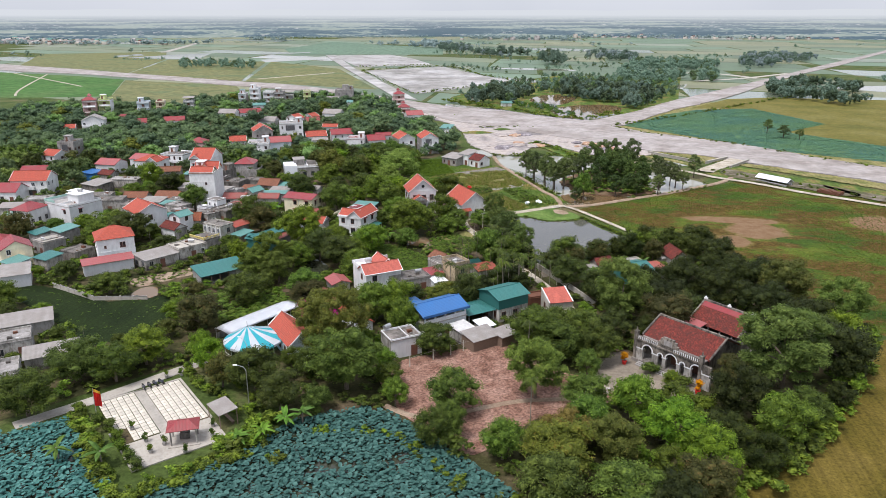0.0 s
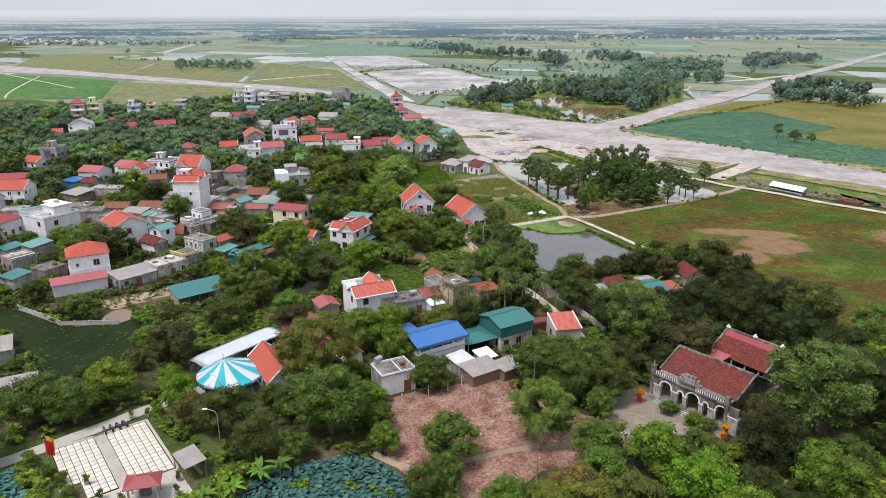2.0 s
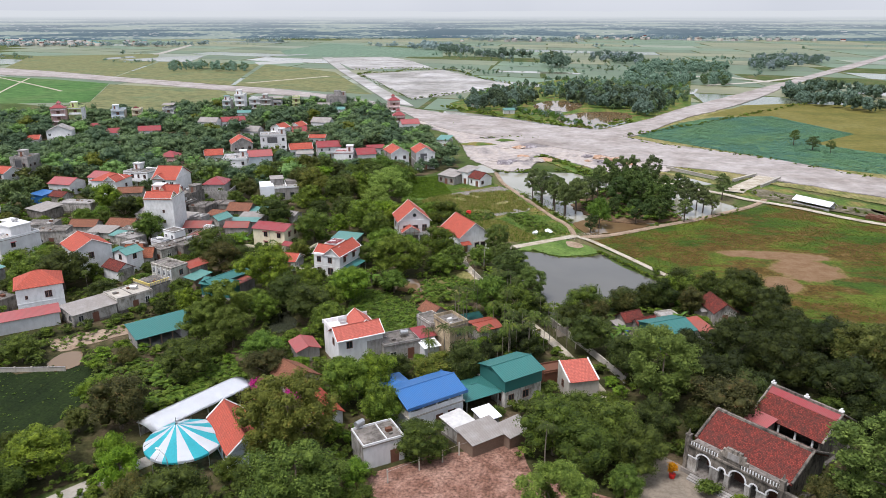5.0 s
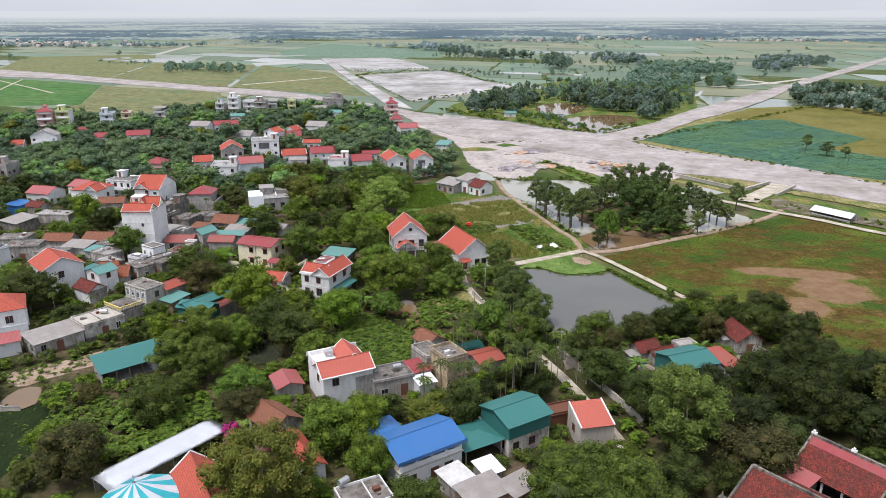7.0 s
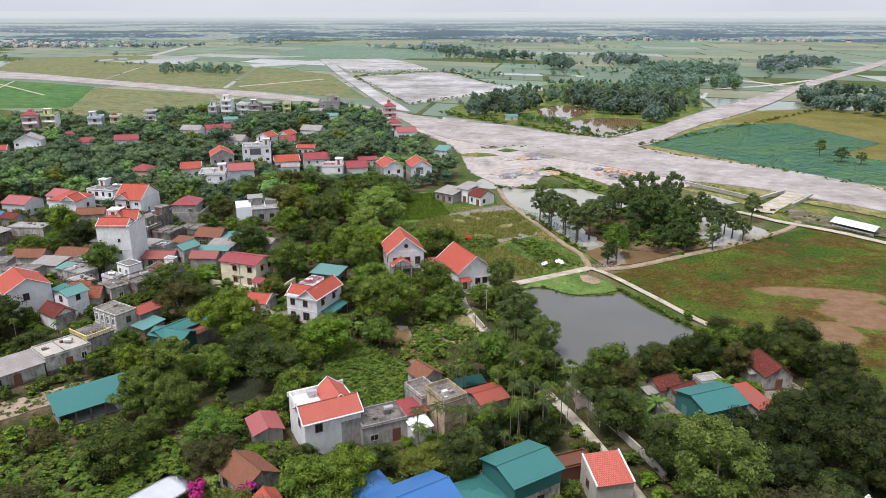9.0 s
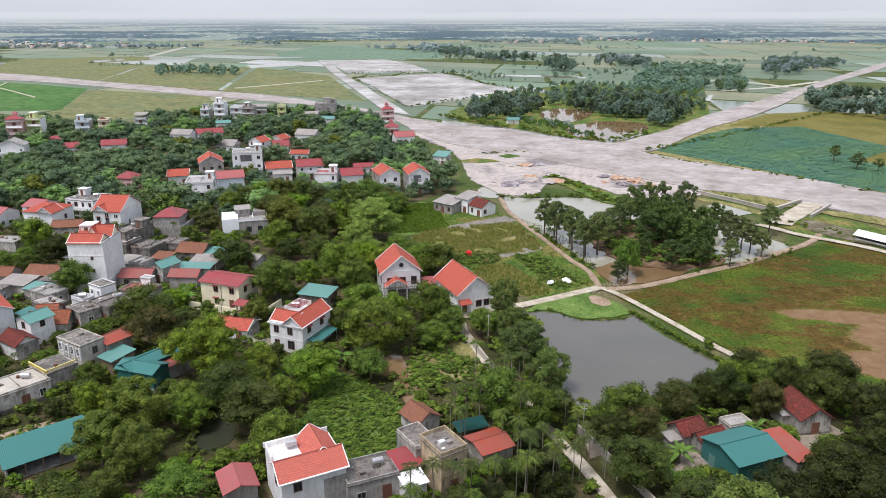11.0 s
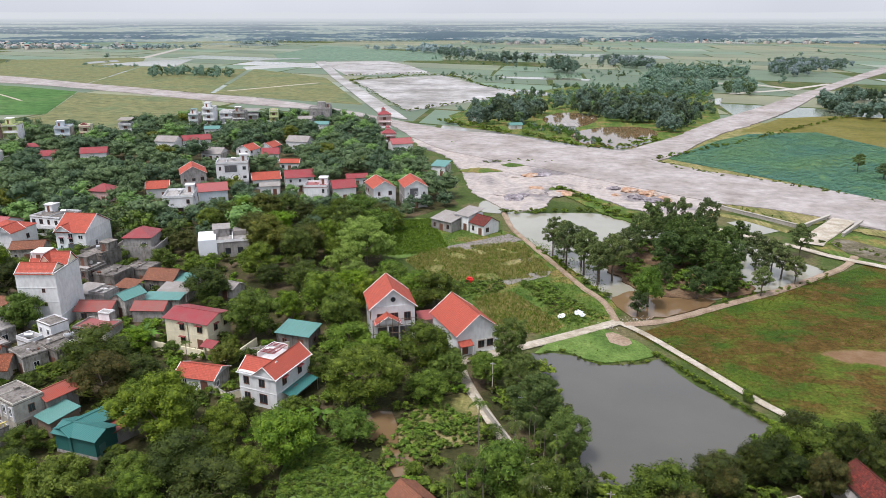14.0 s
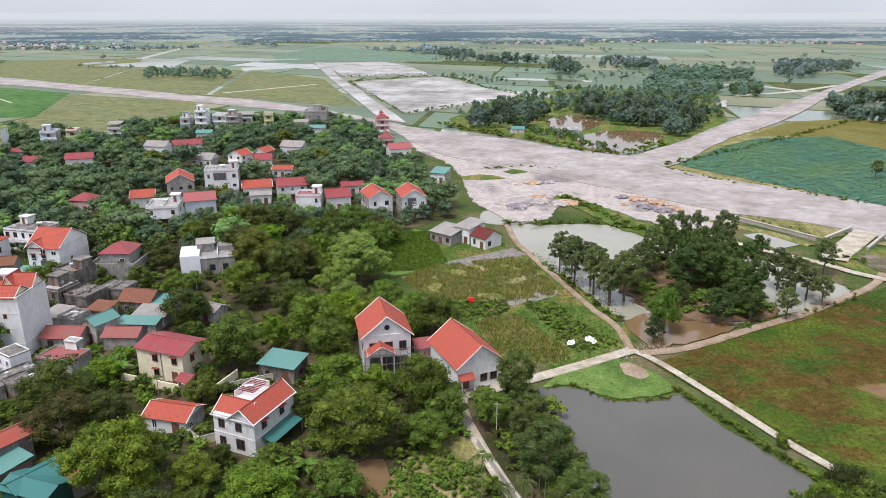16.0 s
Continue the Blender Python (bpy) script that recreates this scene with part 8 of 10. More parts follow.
tree_kind("big_fresh", L_LIGHT, "large spreading tree with bright green leaves", R=7.5, H=14.0, n=100, per=80, size=0.28, r0=0.11, r1=0.22, variants=1, seed=25, trunk=1.6, core=0.7)
tree_kind("big_olive", L_OLIVE, "large olive-brown tree with fine foliage", R=7.5, H=14.0, n=110, per=76, size=0.25, r0=0.1, r1=0.2, variants=1, seed=16, trunk=1.2)
tree_kind("feather", L_FEATHER, "tall tree with pale feathery layered foliage", R=6.5, H=14.0, n=100, per=80, size=0.26, r0=0.1, r1=0.2, variants=2, seed=6, core=0.65, trunk=1.2)
tree_kind("bamboo", L_BAMBOO, "arching yellow-green bamboo clump", R=6.0, H=12.0, n=90, per=76, size=0.25, r0=0.11, r1=0.21, variants=2, seed=7, core=0.6, trunk=0.8)
tree_kind("cane", L_CANE, "olive-yellow arching bamboo clump beside a pond", R=5.0, H=10.0, n=84, per=76, size=0.24, r0=0.1, r1=0.2, variants=2, seed=37, core=0.55, trunk=0.8)
tree_kind("euca", L_EUCA, "slender tall tree with an airy crown", R=3.4, H=10.0, n=60, per=34, size=0.26, r0=0.1, r1=0.22, variants=3, seed=8, core=0.5, trunk=1.8)
tree_kind("airy", L_POND, "dark blue-green tree with a loose uneven crown", R=4.2, H=10.0, n=62, per=44, size=0.27, r0=0.1, r1=0.24, variants=3, seed=28, core=0.62, trunk=1.3)
tree_kind("shrub", L_MID, "low leafy garden shrub", "shrub", R=1.5, H=2.2, n=10, per=36, size=0.22, r0=0.35, r1=0.5, trunk=0.3, variants=2, seed=9)
palm_kind("areca", L_PALM, "slender areca palm with a tuft of fronds", 7.0, 12, 1.55, 0.5, 0.8, r=0.085, variants=3)
palm_kind("banana", L_BANANA, "banana plant with broad arching leaves", 2.0, 9, 2.4, 0.7, 0.55, 0.14, category="banana plant", seed=8, pairs=0)

# trees of their own standing
plant("big_olive", -33.6, 114.4, 13.5, 16)
plant("big_fresh", -27.6, 101.8, 12.0, 15)
plant("fresh", -18.0, 98.0, 5.3, 5.0)
plant("mango", -8.4, 97.2, 8.6, 9.2)
plant("longan", -9.6, 87.2, 6.9, 6.4)
plant("mango", -7.6, 89.6, 7.2, 6.0)
plant("feather", 4.6, 104.2, 11.5, 10.5)
plant("feather", 20.5, 138.6, 14.5, 14.2)
plant("longan", 15.3, 119.6, 8.2, 8.3)
plant("fresh", 13.3, 113.0, 5.8, 5.2)
plant("longan", 18.5, 128.5, 7.5, 7.5)
plant("fresh", 20.0, 100.0, 8.2, 8.6)
plant("fresh", 25.0, 92.5, 8.8, 10.0)
plant("olive", 8.5, 82.5, 9.6, 11.5)
plant("fresh", 0.9, 86.0, 7.0, 7.0)
plant("mango", 29.5, 87.0, 8.6, 9.0)
plant("olive", 17.0, 87.0, 8.2, 8.5)
plant("feather", 46.5, 115.5, 15.5, 17.5)
plant("deep", 37.0, 104.0, 10.0, 10.0)
plant("mango", 41.8, 96.8, 9.0, 9.5)
plant("deep", 57.6, 120.5, 11.0, 12.0)
plant("feather", 63.3, 141.0, 12.5, 13.5)
plant("olive", 57.3, 154.0, 11.5, 13.0)
plant("deep", 49.5, 143.0, 9.6, 11.0)
plant("deep", 30.0, 143.0, 9.0, 9.5)
plant("rust", -63.0, 117.5, 9.0, 10.5)
plant("fresh", -53.8, 103.6, 7.0, 5.8)
plant("fresh", -56.5, 107.0, 6.6, 5.2)
plant("longan", -42.8, 98.5, 8.6, 9.5)
plant("longan", -36.0, 93.0, 7.6, 8.0)
plant("rust", -49.0, 98.8, 6.6, 6.5)
plant("mango", -66.7, 104.0, 8.0, 10.0)
plant("mango", -75.0, 96.5, 8.2, 10.0)
plant("longan", -75.5, 84.5, 8.2, 10.0)
plant("cane", -58.8, 147.6, 8.6, 9.0)
plant("cane", -65.8, 149.0, 8.0, 9.5)
plant("cane", -64.0, 155.0, 10.4, 11.0)
for x, y in ((-7, 153.5), (-9.5, 148.5), (-4, 156.5), (-5.5, 161.5), (-1.5, 151.5), (-13, 146)):
    plant("deep", x, y, 5.2, 5.6)
plant("longan", -61.0, 134.5, 7.5, 10.0)
plant("mango", -26.3, 133.2, 9.0, 8.6)
plant("mango", -23.2, 124.6, 8.4, 7.4)
plant("big", -63.4, 175.0, 12.5, 15.0)
plant("longan", -48.3, 161.6, 8.6, 10.5)
plant("longan", -55.0, 166.0, 9.0, 10.0)
plant("big", -36.3, 190.8, 12.0, 14.5)
plant("longan", -28.8, 205.2, 10.0, 10.8)
plant("feather", -14.2, 210.5, 9.6, 8.4)
plant("feather", -8.0, 190.0, 9.5, 10.0)
plant("feather", -3.6, 181.5, 8.0, 8.0)
plant("feather", -10.8, 199.5, 8.2, 7.5)
plant("longan", -86.0, 192.3, 10.5, 12.5)
plant("rust", -80.5, 186.0, 8.5, 10.0)
plant("bamboo", -55.5, 258.5, 13.5, 17.0)
for x, y, h, w in ((-60, 268, 11, 12), (-57.5, 247.5, 9.5, 10), (-53, 241, 7.5, 8.5)):
    plant("bamboo", x, y, h, w)
plant("mango", -48.8, 218.0, 9.5, 10.0)
plant("fresh", -112.6, 206.8, 9.5, 9.4)
plant("longan", 8.5, 170.2, 9.0, 10.0)
plant("longan", 16.8, 177.5, 6.5, 8.0)
plant("deep", 25.0, 182.0, 7.0, 8.5)
plant("mango", 31.5, 187.5, 7.0, 8.5)
plant("deep", 43.5, 188.5, 8.8, 10.5)
plant("deep", 46.5, 178.5, 8.6, 9.5)
plant("longan", 9.6, 157.0, 8.2, 9.4)
plant("longan", 15.8, 148.0, 9.0, 9.4)
plant("deep", 35.6, 155.4, 10.0, 12.0)
plant("deep", 45.0, 167.0, 9.2, 10.5)
plant("deep", 42.5, 149.5, 10.0, 11.4)
plant("deep", 27.5, 153.0, 8.5, 9.5)
plant("fresh", -30.5, 130.6, 9.0, 9.5)
plant("fresh", -22.6, 124.2, 7.5, 6.5)
plant("yellow", 9.5, 88.5, 8.5, 8.5)
plant("fresh", 13.0, 93.0, 8.0, 8.0)
plant("shrub", 26.8, 204.3, 2.2, 2.6)
# the wooded islet and pond banks
FRONT_TREES = [('mango', -109.2, 278.5, 9, 9), ('longan', -104.6, 281.1, 10, 10), ('fresh', -102.6, 289.4, 10, 10), ('olive', -95.8, 289.4, 11, 11), ('mango', -91.5, 295.5, 10, 11), ('deep', -84.3, 291.9, 8, 9), ('mango', -78.2, 290.6, 8, 9), ('longan', -72.9, 292.3, 10, 10), ('fresh', -66.9, 294.6, 11, 11), ('olive', -60.8, 292.6, 9, 9), ('mango', -56.8, 291.4, 8, 8), ('deep', -63.8, 277.4, 9, 9), ('mango', -69.1, 271.7, 9, 9), ('longan', -76.1, 271.8, 9, 10), ('fresh', -85.6, 273.6, 10, 11), ('olive', -92.6, 271.0, 10, 10), ('mango', -145.6, 235.2, 10, 10), ('deep', -131.1, 223.3, 9, 9), ('mango', -127.4, 216.1, 7, 8)]
BANK_TREES = [('deep', 30.5, 188.8, 7.5, 7.5), ('mango', 26.7, 185.9, 6.5, 6.5), ('deep', 36.3, 185.3, 8, 8), ('longan', 40.0, 181.4, 8, 8), ('rust', 31.0, 179.8, 6.5, 6.5), ('rust', 17.2, 177.0, 6, 6.5), ('deep', 22.1, 180.8, 6, 6), ('rust', 10.7, 168.3, 7, 7), ('deep', -1.8, 171.1, 6.5, 6), ('deep', 6.1, 165.1, 7, 7)]
plant("euca", -5.2, 275.6, 10.5, 8.0, z=0.2, group="pond trees")
plant("euca", -0.6, 268.2, 11.0, 8.4, z=0.2, group="pond trees")
plant("euca", 3.6, 258.0, 10.0, 8.0, z=0.2, group="pond trees")
plant("euca", 7.0, 263.0, 11.0, 8.5, z=0.2, group="pond trees")
plant("euca", 10.5, 270.0, 10.5, 8.0, z=0.2, group="pond trees")
plant("euca", 17.6, 290.1, 13.0, 7.6, z=0.2, group="pond trees")
plant("euca", 26.0, 290.1, 14.5, 7.8, z=0.2, group="pond trees")
plant("euca", 33.6, 291.5, 14.5, 7.8, z=0.2, group="pond trees")
plant("airy", 20.6, 268.0, 11.2, 10.4, z=0.2, group="pond trees")
plant("airy", 28.0, 269.3, 12.2, 10.4, z=0.2, group="pond trees")
plant("airy", 31.7, 263.5, 10.6, 9.1, z=0.2, group="pond trees")
plant("fresh", 13.8, 243.5, 9.8, 7.5, z=0.2, group="pond trees")
plant("airy", 11.2, 238.0, 5.9, 4.9, z=0.2, group="pond trees")
plant("airy", 25.3, 250.5, 7.9, 7.7, z=0.2, group="pond trees")
plant("airy", 32.7, 253.5, 8.0, 6.9, z=0.2, group="pond trees")
plant("euca", 43.3, 273.8, 10.3, 8.6, z=0.2, group="pond trees")
plant("euca", 40.2, 254.5, 7.6, 5.2, z=0.2, group="pond trees")
plant("euca", 48.0, 268.1, 8.7, 7.4, z=0.2, group="pond trees")
plant("euca", 50.0, 263.9, 7.7, 5.4, z=0.2, group="pond trees")
plant("euca", 57.5, 287.1, 9.5, 7.0, z=0.2, group="pond trees")
plant("airy", 43.4, 294.2, 7.6, 5.2, z=0.2, group="pond trees")
for x, y, h, w in ((-8.2, 276.5, 11, 7), (-4.4, 267.5, 12.5, 8), (0.0, 262.3, 12, 8), (3.2, 256.0, 11, 7), (6.8, 259.2, 12, 8.5), (41.6, 262.9, 9, 6), (46.5, 271.5, 9.5, 7), (14.5, 281.0, 12, 8), (22.0, 293.0, 13.5, 8)):
    plant("euca", x, y, h, w, z=0.2, group="pond trees")
for x, y, h, w in ((19, 258, 6.5, 5), (30, 258, 7, 6), (36, 266, 10, 7.5), (21, 283, 11, 7), (29, 283, 13, 9), (25, 273, 12.5, 9), (32, 276, 12, 8)):
    plant("airy", x, y, h, w, z=0.2, group="pond trees")
# dense garden trees on the near bank of the pond
for key, x, y, h, w in BANK_TREES:
    plant(key, x, y, h, w, z=0.1, group="pond bank trees")
# tall trees close before the outer houses
for key, x, y, h, w in FRONT_TREES:
    if not any((x - bx) ** 2 + (y - by) ** 2 < (0.8 * br + 1.5) ** 2 for bx, by, br, bh in BLOCKS):
        plant(key, x, y, h, w, group="garden trees")
plant("airy", 12.5, 277.0, 10.0, 6.5, z=0.2, group="pond trees")
plant("airy", 36.5, 279.0, 10.0, 6.5, z=0.2, group="pond trees")
plant("airy", 24.0, 279.0, 12.5, 8.0, z=0.2, group="pond trees")
for x, y, h, w in ((114.7, 412.1, 8, 6.5), (119.2, 397, 7, 8), (125.8, 392, 6, 5)):
    plant("euca", x, y, h, w, group="meadow trees")


def blocked(x, y, r):
    """True where a tree of radius r would stand in a house, road, pond or clearing."""
    for bx, by, br, bh in BLOCKS:
        if (x - bx) ** 2 + (y - by) ** 2 < (br + r * 0.7) ** 2:
            return True
    for bx, by, br in SPOTS:
        if (x - bx) ** 2 + (y - by) ** 2 < (0.75 * (br + r)) ** 2:
            return True
    if any(inside(x, y, poly) for poly in CLEAR):
        return True
    return any((p.x - x) ** 2 + (p.y - y) ** 2 < (w + r * 0.6) ** 2 for line, w in LINES for p in line)


def tallest(x, y):
    """How tall a tree may grow here without hiding the houses north of it."""
    best = 12.0
    for bx, by, br, bh in BLOCKS + [(*q, 0.0) for q in OPEN_VIEW]:
        ux, uy = bx, by - 55
        far = math.hypot(ux, uy)
        if far < 25 or abs(bx - x) > 45 or abs(by - y) > 45:
            continue
        ux, uy = ux / far, uy / far
        ahead = (bx - x) * ux + (by - y) * uy
        side = abs((bx - x) * uy - (by - y) * ux)
        if 0 < ahead < 40 and side < br + 1.2:
            best = min(best, 0.6 + bh * (0.62 if by > 230 else 0.42) + max(0.0, ahead - br) * 61 / far * 0.85)
    return best


DRY = [(-31, 182), (-29, 189), (-26, 195), (-20, 198), (-16.5, 190), (-17, 184), (-25, 180), (-28.5, 175)]
CLEAR += [FIELD_EDGE, MUD_POND, DRY, WILD, DARK_POND, BANK, SMALL_POOL, POND, POND2, NEAR_LOTUS, LEFT_LOTUS, YARD, TEMPLE_YARD, LOTUS_FAR, CLEARING, GARDENS, PADDY, PLAZA]


def scatter(poly, gap, hmin, hmax, seed, squat=1.0):
    """Places for trees at least a gap apart inside an outline: x, y, height, width."""
    rng = random.Random(seed)
    xs, ys = [p[0] for p in poly], [p[1] for p in poly]
    cell, out = {}, []
    for _ in range(int((max(xs) - min(xs)) * (max(ys) - min(ys)) / gap**2 * 6)):
        x, y = rng.uniform(min(xs), max(xs)), rng.uniform(min(ys), max(ys))
        if not inside(x, y, poly) or abs(x - 7 + 0.19 * y) > 14 + 0.68 * y:
            continue
        i, j = int(x // gap), int(y // gap)
        if any((x - a) ** 2 + (y - b) ** 2 < gap**2 for di in (-1, 0, 1) for dj in (-1, 0, 1) for a, b in cell.get((i + di, j + dj), ())):
            continue
        h = min(rng.uniform(hmin, hmax), tallest(x, y))
        if h < 1.8 or blocked(x, y, min(3.5, 0.45 * h)):
            continue
        cell.setdefault((i, j), []).append((x, y))
        out.append((x, y, h, h * rng.uniform(0.95, 1.3) * squat))
    return out


def joined_trees(name, spots, leaves, label, clumps, per, size, seed, variants=6, core=0.8, r0=0.28, r1=0.45):
    """Many trees as one object; each takes one of the leaf materials."""
    rng = np.random.default_rng(seed)
    base = []
    for _ in range(variants):
        base.append(leaf_cloud(rng, round_clumps(rng, 0.5, 0.56, 0.42, clumps, r0, r1), int(per * 1.7), size * 0.85, core * 0.93))
    Vs, Qs, Ts, mq, mt, k = [], [], [], [], [], 0
    for x, y, h, w in spots:
        V, Q, T = base[rng.integers(variants)]
        a = rng.uniform(0, 6.283)
        c, s = math.cos(a), math.sin(a)
        P = np.stack([(V[:, 0] * c - V[:, 1] * s) * w + x, (V[:, 0] * s + V[:, 1] * c) * w + y, V[:, 2] * h], 1)
        m = rng.choice(len(leaves), p=[q for _, q in leaves])
        Vs.append(P), Qs.append(Q + k), Ts.append(T + k), mq.append(np.full(len(Q), m)), mt.append(np.full(len(T), m))
        k += len(V)
    me = quick_mesh(name, np.concatenate(Vs), np.concatenate(Qs), np.concatenate(Ts), np.concatenate(mq), np.concatenate(mt))
    for mat, _ in leaves:
        me.materials.append(mat)
    return tagged(new(name, me), label, "trees", kind="stuff")


NEAR_MIX = [("longan", 4.5), ("mango", 4.5), ("fresh", 4), ("olive", 1.2), ("rust", 0.6), ("areca", 1.2)]
village = [q for q in scatter(VILLAGE, 5.2, 4.5, 10.0, 3) if q[1] < 190]
village += [q for q in scatter(VILLAGE, 6.4, 5.5, 12.0, 4) if q[1] >= 190]
village.sort(key=lambda q: (q[0] + 8) ** 2 + (q[1] - 110) ** 2)
pick = random.Random(8)
singles = 0
rest = []
for x, y, h, w in village:
    if h < 3.0:
        if y < 260:
            plant("shrub", x, y, h, h * 1.5)
        else:
            rest.append((x, y, h, w * 1.3))
    elif singles < 200:
        mix = NEAR_MIX if x < 22 else [("deep", 7), ("rust", 2.5), ("mango", 1), ("longan", 2)]
        key = pick.choices([k for k, _ in mix], [q for _, q in mix])[0]
        if key == "areca":
            plant(key, x, y, min(h, 8) + 1)
        else:
            plant(key, x, y, h, w)
        singles += 1
    else:
        rest.append((x, y, h, w))
LEAVES = [(L_VILLAGE, 0.40), (L_DARK, 0.12), (L_GARDEN, 0.32), (L_LIGHT, 0.08), (L_OLIVE, 0.04), (L_BAMBOO, 0.04)]
outer = [q for q in rest if q[1] > 270]
rest = [q for q in rest if q[1] <= 270]
joined_trees("village_trees", outer, [(L_OUTER, 0.42), (L_OUTER_DARK, 0.40), (L_OUTER_FRESH, 0.15), (L_OLIVE, 0.03)], "garden trees of the outer village", 20, 28, 0.045, 27, r0=0.24, r1=0.42, core=0.8)
joined_trees("village_trees", rest, LEAVES, "mixed green fruit trees filling the village gardens", 22, 30, 0.045, 21, r0=0.2, r1=0.36, core=0.75)

# undergrowth between the trees
low = scatter(VILLAGE, 3.6, 1.8, 3.0, 17, 1.3)
low = [q for q in low if q[1] < 300]
joined_trees("undergrowth", low, [(L_DARK, 0.4), (L_MID, 0.4), (L_LIGHT, 0.2)], "bushes and undergrowth between the garden trees", 7, 22, 0.1, 22)

floor_spots = []
GROVE = [(6, 172), (30, 190), (45, 182), (60, 156), (70, 140), (45, 97), (28, 82), (12, 76), (-5, 86), (3, 130)]
rngu = random.Random(71)
for _ in range(9000):
    x, y = rngu.uniform(-120, 75), rngu.uniform(70, 215)
    if not (inside(x, y, VILLAGE) or inside(x, y, GROVE)) or abs(x - 7 + 0.19 * y) > 10 + 0.66 * y:
        continue
    if any(inside(x, y, p) for p in CLEAR) or any((x - bx) ** 2 + (y - by) ** 2 < (br * 0.8) ** 2 for bx, by, br, bh in BLOCKS):
        continue
    if any((p.x - x) ** 2 + (p.y - y) ** 2 < (w + 0.5) ** 2 for line, w in LINES for p in line):
        continue
    h = rngu.uniform(0.4, 1.6)
    floor_spots.append((x, y, h, h * rngu.uniform(1.3, 2.2)))
    if len(floor_spots) == 2000:
        break
joined_trees("ground_cover", floor_spots, [(L_DARK, 0.35), (L_MID, 0.4), (L_LIGHT, 0.17), (L_RUST, 0.08)], "weeds, seedlings and low shrubs under the trees", 5, 12, 0.12, 26, core=0.8)

# weeds, hedges and bank plants
rngb = random.Random(61)


def strew(poly, n, h0, h1):
    """Low plants anywhere inside an outline."""
    xs, ys = [p[0] for p in poly], [p[1] for p in poly]
    out = []
    while len(out) < n:
        x, y = rngb.uniform(min(xs), max(xs)), rngb.uniform(min(ys), max(ys))
        if inside(x, y, poly):
            h = rngb.uniform(h0, h1)
            out.append((x, y, h, h * rngb.uniform(1.4, 2.6)))
    return out


def along(pts, gap, h0, h1, spread):
    """Bushes strung along a line."""
    out = []
    for p in smooth_line(pts, gap):
        h = rngb.uniform(h0, h1)
        out.append((p.x + rngb.uniform(-spread, spread), p.y + rngb.uniform(-spread, spread), h, h * rngb.uniform(1.1, 1.9)))
    return out


weeds = strew(CLEARING, 1500, 0.2, 0.7) + strew(PADDY, 160, 0.15, 0.35) + strew(VEG, 170, 0.5, 1.2)
weeds += strew([(-31, 182), (-26, 195), (-16.5, 190), (-17, 184), (-28.5, 175)], 230, 0.3, 1.2)
weeds += strew([(8, 262), (6, 272), (12, 288), (20, 297), (34, 299), (40, 288), (38, 270), (40, 258), (30, 252), (18, 250)], 150, 0.8, 2.6)
weeds += strew(FRESH_PLOT, 160, 0.2, 0.7) + strew([(-8, 216.5), (-4.6, 218.5), (-0.9, 216), (3.7, 215.2), (10, 217.4), (12, 220.5), (7.5, 222), (2, 228), (-5, 223.4)], 130, 0.12, 0.45)
weeds += strew([(-32.8, 252.2), (-19.8, 254.6), (-18.6, 248.6), (-27.5, 241.2), (-30.6, 246.4)], 170, 0.3, 1.0)
weeds += strew([(-9, 249), (1.5, 241.0), (4.4, 236.5), (-2.8, 230.5), (-9, 238)], 150, 0.3, 0.9)
weeds += strew(WILD, 330, 0.5, 1.8) + strew(BANK, 90, 0.3, 0.9)
joined_trees("weeds", weeds, [(L_MID, 0.3), (L_LIGHT, 0.6), (L_DARK, 0.1)], "creeping weeds and young plants in the clearings", 4, 12, 0.12, 23, core=0.9)
banks = []
